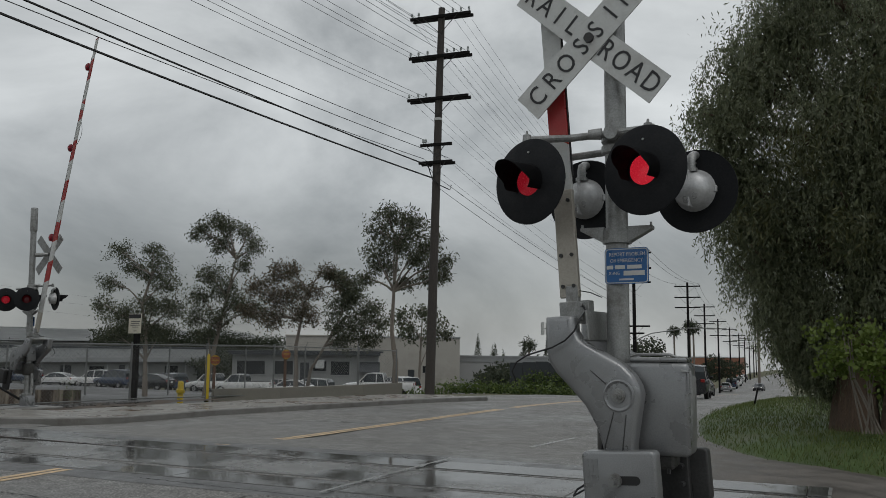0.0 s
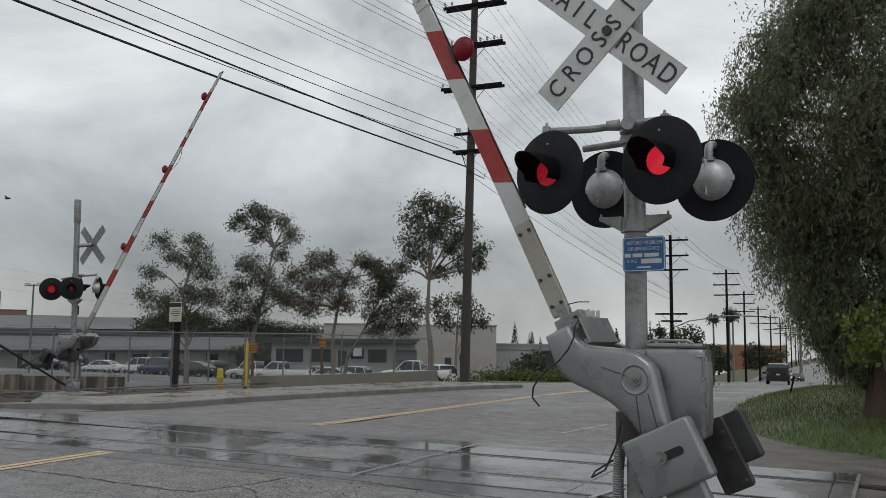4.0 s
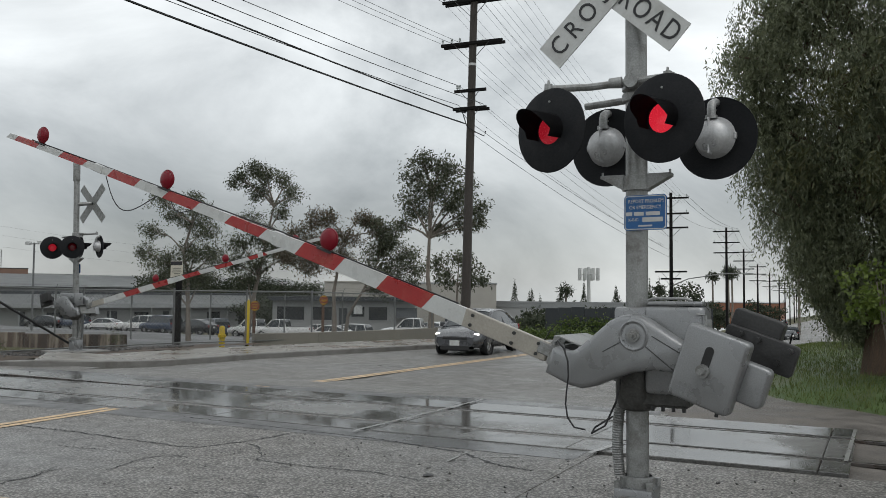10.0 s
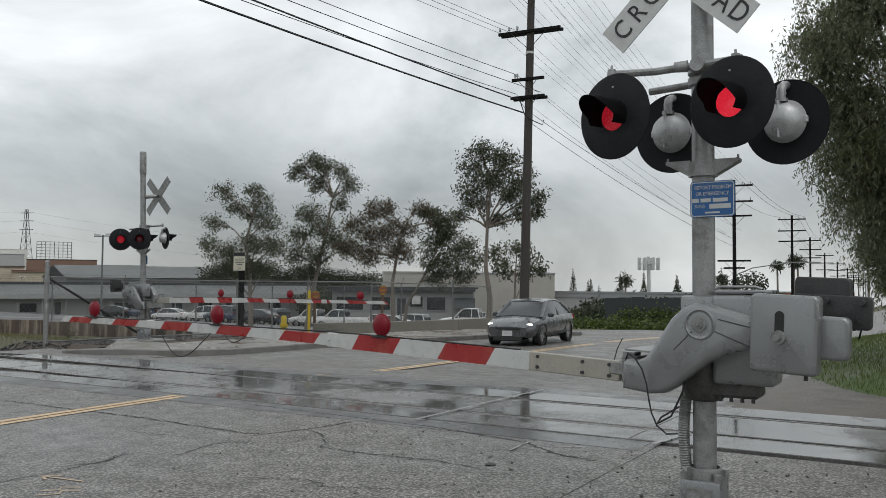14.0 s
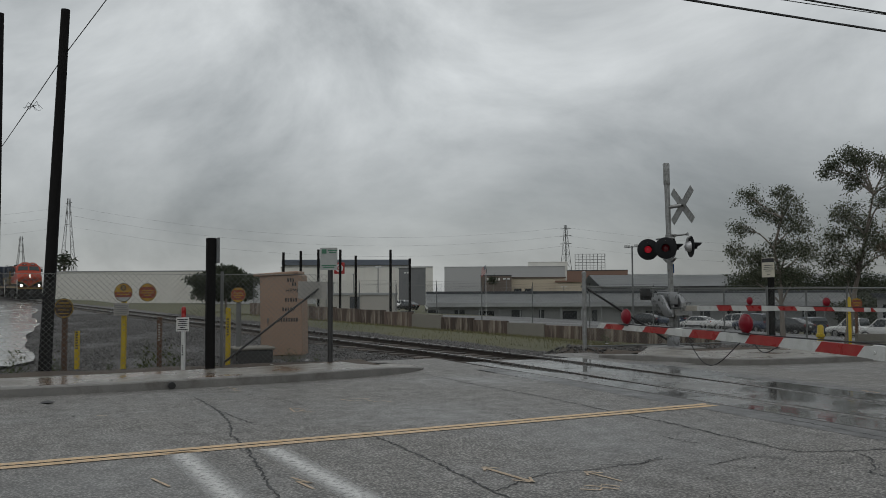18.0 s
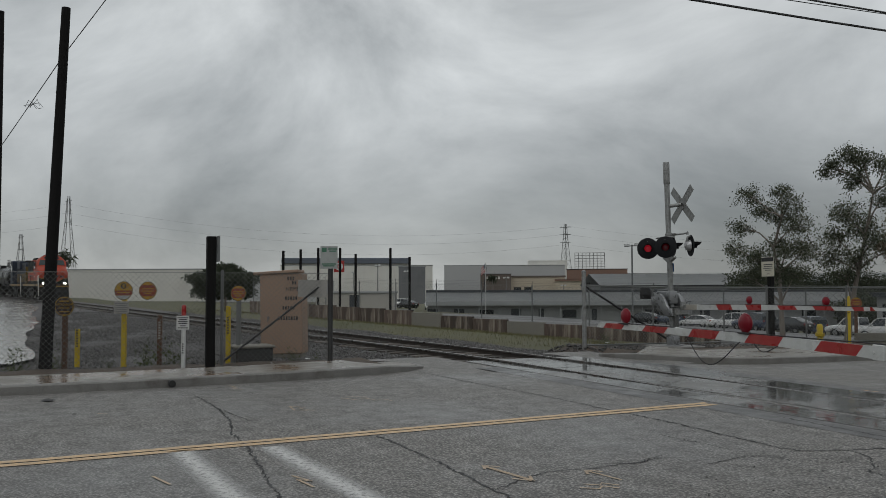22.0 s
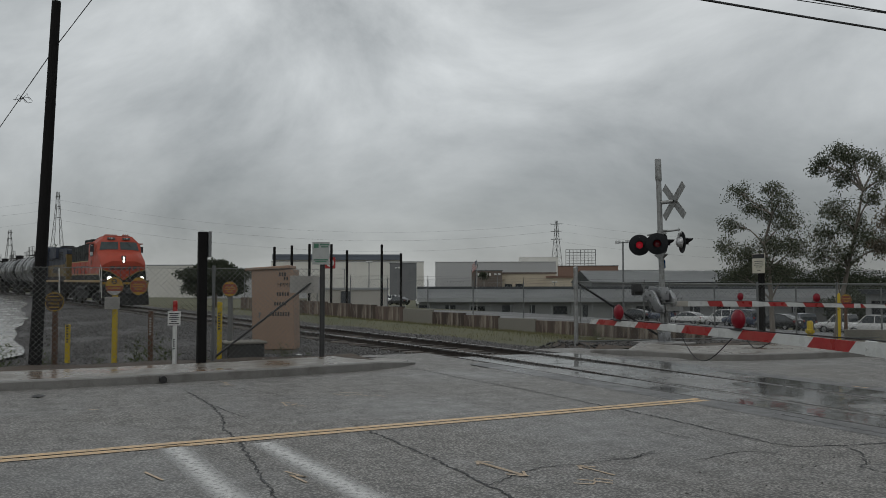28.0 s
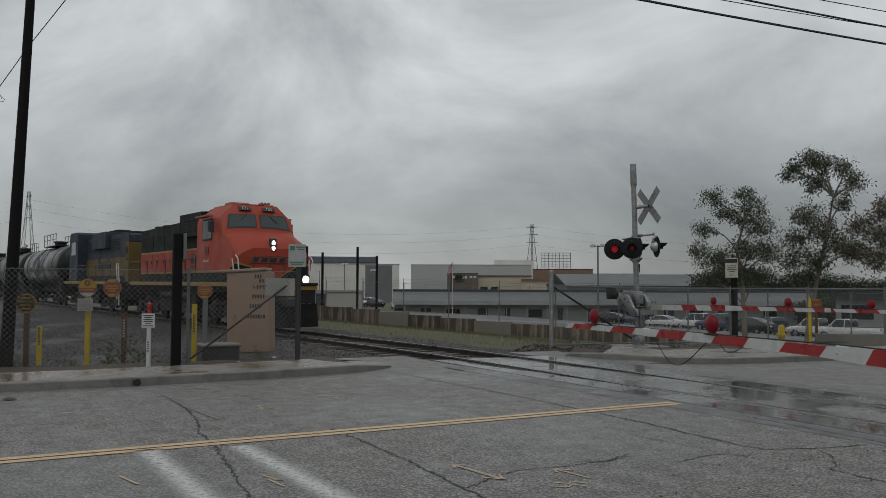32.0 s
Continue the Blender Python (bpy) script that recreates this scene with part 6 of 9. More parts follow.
for v, u, h, mat_, lab in ((-18.5, 3.57, 1.27, M_POSTY, "yellow marker post with black bars"), (-19.6, 0.66, 0.8, M_POSTY, "short yellow marker post in the gravel"), (-19.4, 0.02, 0.9, M_POSTY, "leaning yellow marker post in the gravel"), (-19.1, 2.25, 1.08, M_RUST, "dark marker post in the gravel")):
    p = thing("marker_post", put(v, u, 0.02, 62), lab, "marker post", "marker posts")
    bm = bmesh.new()
    box(bm, (0, 0, h / 2), (0.1, 0.05, h), 0.008)
    part("post", bm, mat_, p)
    for i in range(7):
        bm = bmesh.new()
        box(bm, (0, -0.027, h * 0.55 + 0.055 * i), (0.05, 0.004, 0.03))
        part("printed_bar", bm, M_INK if mat_ is M_POSTY else M_PLATE, p)
# white marker with red cap and notice
p = thing("marker_post", put(-17.2, 2.47, 0.14, 62), "white marker post with a red cap and a white notice", "marker post", "marker posts")
bm = bmesh.new()
tube(bm, (0, 0, -0.1), (0, 0, 0.98), 0.042, 0.042, 14)
part("post", bm, M_WHITE, p)
bm = bmesh.new()
tube(bm, (0, 0, 0.98), (0, 0, 1.18), 0.045, 0.045, 14)
lathe(bm, [(0.045, 1.18), (0.03, 1.2), (0, 1.205)], 14)
part("cap", bm, M_RED, p)
bm = bmesh.new()
box(bm, (0, -0.05, 0.86), (0.25, 0.008, 0.27), 0.002)
n_ = part("notice", bm, M_WHITE, p)
bm = bmesh.new()
bars(bm, 0.22, ((0.955, 0.95), (0.92, 0.7), (0.88, 0.85), (0.845, 0.8), (0.80, 0.5), (0.76, 0.9)), -0.056, 0.017)
part("printed_bars", bm, M_INK, n_)
bm = bmesh.new()
bars(bm, 0.03, ((0.45, 1), (0.41, 1), (0.37, 1), (0.33, 1), (0.28, 1)), -0.043, 0.022)
part("printed_bars", bm, M_INK, p)
# fence end post with two signs
p = thing("sign_post", put(-17.64, 5.55, 0.12, 62), "dark fence post carrying a white sign and a bare grey plate", "sign")
bm = bmesh.new()
tube(bm, (0, 0, -0.1), (0, 0, 2.0), 0.055, 0.055, 14)
lathe(bm, [(0.06, 2.0), (0.06, 2.02), (0.03, 2.05), (0, 2.05)], 14)
part("post", bm, M_IRON, p)
bm = bmesh.new()
box(bm, (-0.02, -0.07, 2.2), (0.37, 0.01, 0.48), 0.003)
sg = part("white_sign", bm, M_SIGNW, p)
bm = bmesh.new()
box(bm, (-0.12, -0.077, 2.36), (0.10, 0.003, 0.09))
part("logo_block", bm, M_GREEN, sg)
bm = bmesh.new()
for x, z, w in ((0.06, 2.38, 0.2), (0.06, 2.335, 0.15), (-0.02, 2.06, 0.3), (-0.02, 2.02, 0.24)):
    box(bm, (x, -0.077, z), (w, 0.003, 0.024))
part("printed_bars", bm, M_GREEN, sg)
bm = bmesh.new()
box(bm, (-0.40, -0.07, 1.53), (0.62, 0.01, 0.37), 0.003, pose(0, 0, 0, 0, 1, 0))
part("grey_plate", bm, M_PLATE, p)
# control cabinet
p = thing("control_cabinet", put(-19.87, 5.15, 0.1, 62), "weathered tan steel railway control cabinet with stencilled writing", "cabinet")
bm = bmesh.new()
vs = box(bm, (0, 0, 0.98), (0.98, 0.62, 1.85), 0.015)
bmesh.ops.transform(bm, matrix=pose(0, 0, 0, 0, -1.2, 0), verts=bm.verts[:])
cab = part("body", bm, M_BOXTAN, p)
bm = bmesh.new()
vs = box(bm, (-0.03, 0, 1.945), (1.05, 0.70, 0.07), 0.015)
bmesh.ops.transform(bm, matrix=pose(0, 0, 0, 0, -3.5, 0), verts=bm.verts[:])
part("roof", bm, M_BOXTAN, p)
bm = bmesh.new()
box(bm, (0, 0, 0.02), (0.9, 0.56, 0.1), 0.01)
part("plinth", bm, M_CONC, p)
bm = bmesh.new()
tube(bm, (-0.32, -0.3, 0.9), (-0.32, -0.35, 0.9), 0.025, 0.02, 10)
box(bm, (-0.32, -0.352, 0.86), (0.025, 0.02, 0.12), 0.006)
part("handle", bm, M_STEEL, p)
for txt, z in (("HPMD", 1.55),):
    lettering("stencil", txt, 0.13, M_INK, p, pose(0.26, -0.316, z))
for x, z, w in ((0.24, 1.80, 0.2), (0.30, 1.70, 0.1), (0.26, 1.34, 0.34), (0.20, 1.12, 0.34), (0.18, 0.88, 0.5)):
    for i in range(max(2, int(w / 0.06))):
        bm = bmesh.new()
        box(bm, (x - w / 2 + 0.06 * i, -0.314, z), (0.036, 0.004, 0.085))
        part("stencilled_bar", bm, M_INK, p)
p = thing("concrete_vault", put(-18.9, 4.15, 0.05), "low dark concrete cable vault", "vault")
bm = bmesh.new()
box(bm, (0, 0, 0.16), (0.7, 0.8, 0.34), 0.03)
part("body", bm, M_IRON, p)
bm = bmesh.new()
box(bm, (0, 0, 0.35), (0.78, 0.88, 0.06), 0.02)
part("lid", bm, M_CONC, p)
# storm drain hole in the kerb
bm = bmesh.new()
tube(bm, (-14.97, 1.98, 0.06), (-15.12, 1.98, 0.06), 0.06, 0.06, 14)
tagged(part("drain_pipe", bm, M_SLOT, None, "", put(0, 0)), "dark drain pipe mouth in the kerb", "drain")

# sign across the tracks
p = thing("notice_sign", put(-20.3, 20.9, 0.0), "black post with a cream notice sign", "sign")
bm = bmesh.new()
box(bm, (0, 0, 1.05), (0.15, 0.15, 2.2), 0.01)
part("post", bm, M_WOODDARK, p)
bm = bmesh.new()
box(bm, (-0.02, -0.09, 2.35), (0.52, 0.012, 0.62), 0.003)
sg = part("board", bm, paint("cream_sign", (0.55, 0.52, 0.43), 0.5), p)
bm = bmesh.new()
box(bm, (-0.02, -0.098, 2.58), (0.5, 0.004, 0.13))
bars(bm, 0.42, ((2.42, 0.9), (2.36, 0.8), (2.3, 0.95), (2.24, 0.6), (2.12, 0.3)), -0.098, 0.02)
part("printed_bars", bm, M_INK, sg)
for v, u, h, r in ((-18.6, 22.3, 1.5, 0.07), (-20.2, 22.9, 0.75, 0.10)):
    p = thing("bollard", put(v, u, land(v, u)), "yellow steel bollard by the lot fence" if h > 1 else "squat yellow hydrant by the lot fence", "bollard" if h > 1 else "hydrant")
    bm = bmesh.new()
    lathe(bm, [(r, -0.1), (r, h - 0.06), (r * 0.7, h), (0, h + 0.01)], 16)
    if h < 1:
        lathe(bm, [(r, 0.35), (r * 1.4, 0.36), (r * 1.4, 0.46), (r, 0.47)], 16)
    part("body", bm, M_POSTY, p)
for v, u, z in ((-20.2, 24.6, 1.45), (-19.0, 27.2, 1.55)):
    round_marker(v, u, z + land(v, u), 0.19, M_RUST, "round orange pipeline marker by the lot fence")

# low walls
wall = tagged(new("retaining_wall"), "low rust-stained retaining wall beyond the tracks", "wall", "", "structure")
wall.matrix_basis = put(0, 0)
wl_pts = [(-62.0, 13.5), (-55.0, 14.7), (-32.5, 22.2), (-27.0, 25.0)]
rng = np.random.default_rng(2)
for (v0, u0), (v1, u1) in zip(wl_pts[:-1], wl_pts[1:]):
    run = math.hypot(v1 - v0, u1 - u0)
    n = round(run / 2.44)
    ang = math.degrees(math.atan2(u1 - u0, v1 - v0))
    for i in range(n):
        k = (i + 0.5) / n
        v, u = v0 + (v1 - v0) * k, u0 + (u1 - u0) * k
        bm = bmesh.new()
        h = 0.87 - 0.27 * smooth(-48, -32, v)
        box(bm, (0, 0, h / 2 - 0.2), (run / n - 0.02, 0.16, h + 0.4), 0.01)
        part("wall_panel", bm, M_RUSTWALL if rng.random() < 0.68 else M_CONC, wall, "", pose(v, u, land(v, u) - 0.05 + rng.uniform(-0.02, 0.02), 0, 0, ang))
wall = tagged(new("lot_wall"), "low concrete wall along the sidewalk", "wall", "", "structure")
wall.matrix_basis = put(0, 0)
lw = [(-18.6, 22.6), (-17.5, 24.7), (-16.5, 28.6), (-16.2, 31.2)]
for (v0, u0), (v1, u1) in zip(lw[:-1], lw[1:]):
    run = math.hypot(v1 - v0, u1 - u0)
    bm = bmesh.new()
    box(bm, (0, 0, -0.2), (run + 0.02, 0.18, 0.98), 0.012)
    part("wall_panel", bm, M_CONC, wall, "", pose((v0 + v1) / 2, (u0 + u1) / 2, 0.0, 0, 0, math.degrees(math.atan2(u1 - u0, v1 - v0))))
# strips of dirt behind the sidewalks
grid("dirt_strip", [-20.6, -19.4, -18.2, -17.2, -16.35], lines((-20, 6.4, 0.8)), lambda v, u: 0.11 - 0.34 * smooth(-18.2, -20.6, v) + 0.02 * math.sin(3 * u + 2 * v), M_DIRT, "damp brown dirt behind the sidewalk", "ground")
grid("dirt_strip", [-22.0, -21.3, -20.6, -19.2, -17.8], lines((12.0, 22.4, 0.8)), lambda v, u: land(v, u) + 0.09 + 0.02 * math.sin(2.5 * u + v) - 0.4 * smooth(13.6, 12.2, u) - 0.4 * smooth(-20.6, -22, v), M_DIRT, "damp brown dirt under the fence", "ground")
bm = bmesh.new()
box(bm, (-19.1, 15.95, 0.0), (1.3, 1.2, 0.14), 0.02)
tagged(part("signal_foundation", bm, M_KERB, None, "", put(0, 0)), "dark concrete signal foundation", "foundation")

# sleepers and loose ballast
for i in range(110):
    v = -17.9 - 0.62 * i
    if i == 0:
        bm = bmesh.new()
        box(bm, (0, 0, 0), (0.24, 2.5, 0.2), 0.015)
        first = part("sleeper", bm, M_TIE, railway)
        data = first.data
        ob = first
    else:
        ob = new("sleeper", data)
        ob.parent = railway
    ob.matrix_basis = pose(v, track_u(v), track_z(v) - 0.222, 0, 0, 6.7)


def stones(name, pts, size, material, label, rng):
    """Loose angular stones as one mesh."""
    n = len(pts)
    o = np.array([[1, 0, 0], [-1, 0, 0], [0, 1, 0], [0, -1, 0], [0, 0, 1], [0, 0, -1]], float)
    fc = np.array([[0, 2, 4], [2, 1, 4], [1, 3, 4], [3, 0, 4], [2, 0, 5], [1, 2, 5], [3, 1, 5], [0, 3, 5]])
    s = size * rng.uniform(0.5, 1.4, (n, 1, 1))
    pv = (pts[:, None, :] + o[None] * s * rng.uniform(0.5, 1.2, (n, 6, 1)) + rng.normal(size=(n, 6, 3)) * s * 0.18).reshape(-1, 3)
    fs = (np.arange(n)[:, None, None] * 6 + fc[None]).reshape(-1)
    me = bpy.data.meshes.new(name)
    me.vertices.add(6 * n)
    me.vertices.foreach_set("co", pv.astype(np.float32).ravel())
    me.loops.add(len(fs))
    me.loops.foreach_set("vertex_index", fs.astype(np.int32))
    me.polygons.add(len(fs) // 3)
    me.polygons.foreach_set("loop_start", np.arange(0, len(fs), 3, dtype=np.int32))
    me.update(calc_edges=True)
    me.materials.append(material)
    ob = new(name, me)
    ob.matrix_basis = put(0, 0)
    return tagged(ob, label, "gravel", "", "stuff")


M_STONE = island_leaf("ballast_stones", (0.018, 0.0165, 0.016), (0.115, 0.11, 0.105), 0.45, 0)
rng = np.random.default_rng(9)
sp = []
while len(sp) < 52000:
    v = -17.2 - 45 * rng.random() ** 1.7
    o = rng.uniform(-11.5, 4.3)
    u = track_u(v) + o
    if abs(abs(o) - 0.75) > 0.09 and (abs(o) > 1.35 or rng.random() < 0.4) and (u > 6.6 or v < -19.6) and u > -1.2 - 0.03 * (v + 20):
        sp.append((v, u, bed(v, o) + 0.012))
sp += [(v, u, land(v, u) + 0.09 - 0.4 * smooth(13.6, 12.2, u) - 0.4 * smooth(-20.6, -22, v)) for v, u in zip(rng.uniform(-22, -18.6, 2600), rng.uniform(12.4, 20, 2600))]
stones("ballast_stones", np.array(sp), 0.038, M_STONE, "loose dark grey ballast stones", rng)
sp = [(v, u, 0.0) for v, u in zip(rng.uniform(-6, -0.3, 260), rng.uniform(4.5, 8.4, 260))] + [(v, u, -0.02 - 0.05 * max(0, v) + land(-12, u)) for v, u in zip(rng.uniform(-2.5, 3, 900), rng.uniform(12, 18, 900))]
stones("loose_pebbles", np.array(sp), 0.014, M_STONE, "loose pebbles on the asphalt and verge", rng)


# weeds and litter
def weed(v, u, z, size, n, material, label, seed):
    g = np.random.default_rng(seed)
    pts = np.stack([g.normal(size=n) * size * 0.5, g.normal(size=n) * size * 0.4, np.abs(g.normal(size=n)) * size * 0.8], 1)
    t = thing("weed", put(v, u, z), label, "weed", "weeds")
    bm = bmesh.new()
    for i in range(6):
        pipe(bm, [(0, 0, -0.03), (g.normal() * size * 0.3, g.normal() * size * 0.3, size * 0.6), (g.normal() * size * 0.5, g.normal() * size * 0.5, size * 1.3)], [0.006, 0.004, 0.002], 4)
    part("stem", bm, material, t)
    leaf_mesh("foliage", pts, 0.10 * size / 0.3, 0.03 * size / 0.3, material, t, g, -0.2, "", "stuff")


M_WEED = island_leaf("weed_leaf", (0.04, 0.055, 0.02), (0.09, 0.11, 0.04))
for i, (v, u, z, k) in enumerate(((-19.0, 2.0, -0.05, 0.34), (-18.9, 2.5, -0.05, 0.3), (-18.7, 0.2, 0.0, 0.24), (-18.4, 3.2, 0.05, 0.16), (-18.3, 4.9, 0.05, 0.2), (-18.8, 5.6, 0.0, 0.14), (-20.3, -0.5, -0.15, 0.3), (-18.2, 1.2, 0.06, 0.14), (-18.4, -1.6, 0.06, 0.2), (-20.1, 14.4, 0.12, 0.2), (-20.4, 18.5, 0.1, 0.25))):
    weed(v, u, z, k, int(260 * k + 40), M_WEED, "small green weed in the gravel", 200 + i)
for i, (v, u, z, s_, mt) in enumerate(((-18.2, 5.2, 0.13, 0.09, M_WHITE), (-17.2, 4.2, 0.15, 0.05, M_WHITE), (-18.6, 3.9, 0.1, 0.06, M_PLATE), (-19.9, 14.3, 0.14, 0.08, M_WHITE), (-14.6, 2.7, 0.0, 0.05, M_IRON), (-3.6, 6.83, 0.0, 0.07, M_IRON), (-0.55, 5.3, 0.0, 0.06, M_IRON), (-13.9, 0.1, 0.0, 0.14, M_IRON), (-12.3, 0.4, 0.0, 0.04, M_IRON))):
    g = random.Random(300 + i)
    bm = bmesh.new()
    bmesh.ops.create_icosphere(bm, subdivisions=1, radius=s_)
    for q in bm.verts:
        q.co *= g.uniform(0.6, 1.1)
        q.co.z = abs(q.co.z) * 0.35
    pale = mt in (M_WHITE, M_PLATE)
    tagged(part("litter" if pale else "asphalt_lump", bm, mt, None, "", put(v, u, z)), "crumpled scrap of pale paper on the ground" if pale else "loose dark lump of asphalt on the road", "litter" if pale else "stone")

strut("survey_stake", (-2.42, 26.8, -0.05), (-2.26, 26.75, 0.6), 0.026, M_WOODDARK, "thin leaning survey stake in the grass", "stake")

grid("dirt_strip", [-20.6, -19.6, -18.9, -18.3], lines((5.6, 8.6, 0.6)), lambda v, u: 0.06 - 0.09 * smooth(6.0, 8.0, u) - 0.2 * smooth(-18, -20.6, v), M_DIRT, "damp dark dirt where the sidewalk ends", "ground")
rng = np.random.default_rng(77)
gp = []
while len(gp) < 16000:
    v = -21 - 55 * rng.random() ** 1.3
    o = rng.uniform(4.3, 14)
    u = track_u(v) + o
    if u < 21.8 - 0.33 * (-v - 32.5) + 0.4:
        gp.append((v, u, natural(v, u)))
M_DRYBLADE = island_leaf("olive_grass_blade", (0.075, 0.075, 0.03), (0.19, 0.175, 0.085), 0.7)
blades("grass", np.array(gp), 0.10, M_DRYBLADE, "short olive grass beyond the tracks", rng)

# ---- buildings and distance ----
M_ROOFW = paint("pale_metal_roof", (0.27, 0.28, 0.28), 0.5, vary=0.2, scale=0.3, fine=8, stretch=(1, 6, 1))
M_WALLG = paint("grey_block_wall", (0.15, 0.155, 0.16), 0.8, vary=0.15, scale=0.4, stain=(0.07, 0.073, 0.073), stain_amount=0.5, stain_scale=0.2)
M_WALLW = paint("cream_stucco", (0.36, 0.345, 0.31), 0.8, vary=0.12, scale=0.5, stain=(0.22, 0.205, 0.18), stain_amount=0.4, stain_scale=0.3)
M_WALLT = paint("tan_stucco", (0.21, 0.19, 0.155), 0.8, vary=0.12, scale=0.4)
M_BRICK = paint("orange_brick", (0.26, 0.12, 0.075), 0.85, vary=0.2, scale=0.8)
M_OFFICE = paint("pale_grey_office_wall", (0.27, 0.275, 0.27), 0.8, vary=0.1, scale=0.5)
M_FASCIA = paint("dark_fascia", (0.035, 0.04, 0.045), 0.6)
M_NAVY = paint("blue_grey_cladding", (0.10, 0.115, 0.14), 0.6, vary=0.15, scale=0.3)
M_GLASS = paint("dark_window_glass", (0.02, 0.023, 0.026), 0.08, vary=0.2)
# the pallor of distance haze is put into this wall colour
M_FAR = paint("haze_toned_far_wall", (0.38, 0.385, 0.385), 0.9, vary=0.1, scale=0.1)
M_LOT = wet("lot_asphalt", (0.10, 0.10, 0.10), (0.06, 0.06, 0.06), 0.45, 0.7, patch=0.12, level=0.5, grain=20.0, grain_bump=0.2)


def building(name, v, u, z, w, d, h, turn, wall_m, roof_m, label, openings=(), roof_rise=0.0, eave=0.0, fascia=None, door_z=0.0, ridge=False):
    """A block w wide (x) and d deep; its front faces -y. openings: (x, z, width, height, name) on the front; walls have the openings recessed behind frames."""
    b = thing(name, put(v, u, z, turn), label, "building")
    bm = bmesh.new()
    box(bm, (0, d / 2, h / 2 - 0.5), (w, d, h + 1.0), 0.02)
    part("wall", bm, wall_m, b)
    bm = bmesh.new()
    if roof_rise:
        vs = [bm.verts.new(p) for p in ((-w / 2 - 0.3, -eave, h), (w / 2 + 0.3, -eave, h), (w / 2 + 0.3, d / 2, h + roof_rise), (-w / 2 - 0.3, d / 2, h + roof_rise), (w / 2 + 0.3, d + eave, h), (-w / 2 - 0.3, d + eave, h))]
        bm.faces.new((vs[0], vs[1], vs[2], vs[3]))
        bm.faces.new((vs[3], vs[2], vs[4], vs[5]))
        bmesh.ops.solidify(bm, geom=bm.faces[:], thickness=0.15)
    else:
        box(bm, (0, d / 2, h + 0.08), (w + 0.2 + eave, d + 0.2 + 2 * eave, 0.2), 0.02)
    part("roof", bm, roof_m, b)
    if fascia:
        bm = bmesh.new()
        box(bm, (0, -eave - 0.06, h - 0.05), (w + 0.5, 0.08, fascia[0]), 0.01)
        part("fascia", bm, fascia[1], b)
    if ridge:
        bm = bmesh.new()
        box(bm, (0, d / 2, h + roof_rise + 0.12), (w + 0.6, 0.5, 0.42), 0.02)
        part("ridge_cap", bm, M_FASCIA, b)
    for x, zz, ww, hh, nm in openings:
        bm = bmesh.new()
        box(bm, (x, -0.02, zz), (ww, 0.05, hh))
        pn = part(nm, bm, M_GLASS if nm == "window" else M_FASCIA, b)
        bm = bmesh.new()
        for q in (-1, 1):
            box(bm, (x + q * ww / 2, -0.05, zz), (0.1, 0.1, hh + 0.1))
            box(bm, (x, -0.05, zz + q * hh / 2), (ww + 0.1, 0.1, 0.1))
        part("frame", bm, wall_m, pn)
    return b


random.seed(7)
# long low building behind the lot, front towards the crossing
ops = []
for i in range(17):
    x = -36 + 4.0 * i + random.uniform(-0.4, 0.4)
    ops.append((x, 1.15, random.choice((0.9, 1.0, 1.6)), 2.3, "door") if i % 3 else (x, 1.5, 2.2, 1.3, "window"))
long_shed = building("long_storage_building", -102.5, 81.5, -3.3, 66, 13, 3.1, 66, M_OFFICE, M_ROOFW, "long low grey building with a pale metal roof behind the lot", ops, 1.6, 1.4, (0.62, M_ROOFW), 0.0, True)
for i in range(22):
    bm = bmesh.new()
    box(bm, (0, 0, 1.4), (0.14, 0.14, 2.8), 0.01)
    part("post", bm, M_ROOFW, long_shed, "", pose(-31.5 + 3.0 * i, -1.1, 0))
building("rear_warehouse", -120.4, 121.7, -2.6, 60, 26, 5.2, 64, M_WALLG, M_ROOFW, "long warehouse with a wide pale roof", (), 2.4, 0.6)
# small office beside the lot
M_WALLB = paint("bright_white_wall", (0.60, 0.59, 0.55), 0.8, vary=0.1, scale=0.2, stain=(0.45, 0.43, 0.39), stain_amount=0.4, stain_scale=0.15)
building("office_building", -54.9, 82.6, -2.85, 16.4, 9, 4.05, 28, M_OFFICE, M_FASCIA, "low grey office with a dark flat roof edge", ((-6.1, 2.3, 3.2, 1.6, "window"), (-2.5, 2.3, 2.3, 1.6, "window"), (-0.1, 1.5, 1.1, 2.9, "door"), (1.6, 2.5, 1.6, 1.2, "window"), (3.9, 2.3, 2.2, 1.6, "window")), 0, 0.8, (0.5, M_FASCIA))
building("upper_block", -57.5, 87.4, 1.05, 5.8, 5, 2.05, 30, M_WALLW, M_WALLW, "small cream block standing on the office roof", ())
building("stucco_warehouse", -54.0, 103.0, -3.4, 17, 14, 6.6, 24, M_WALLW, M_ROOFW, "plain cream stucco warehouse behind the office", ((2.0, 1.3, 1.0, 2.2, "door"), (4.2, 2.4, 1.4, 1.0, "window")))
a_ = thing("awning", put(-48.4, 85.7, -0.5, 28), "dark sloping window awning on the office", "awning")
bm = bmesh.new()
plate(bm, [(0, 0.65), (-1.1, -0.45), (0, -0.45)], 2.4, pose(0, 0, 0, 0, 0, 90))
part("canopy", bm, M_FASCIA, a_)
a_ = thing("air_conditioner", put(-53.3, 83.1, -0.1, 28), "white wall air conditioner with a dark fan", "air conditioner")
bm = bmesh.new()
box(bm, (0, -0.2, 0), (0.95, 0.45, 0.95), 0.03)
part("case", bm, M_WHITE, a_)
bm = bmesh.new()
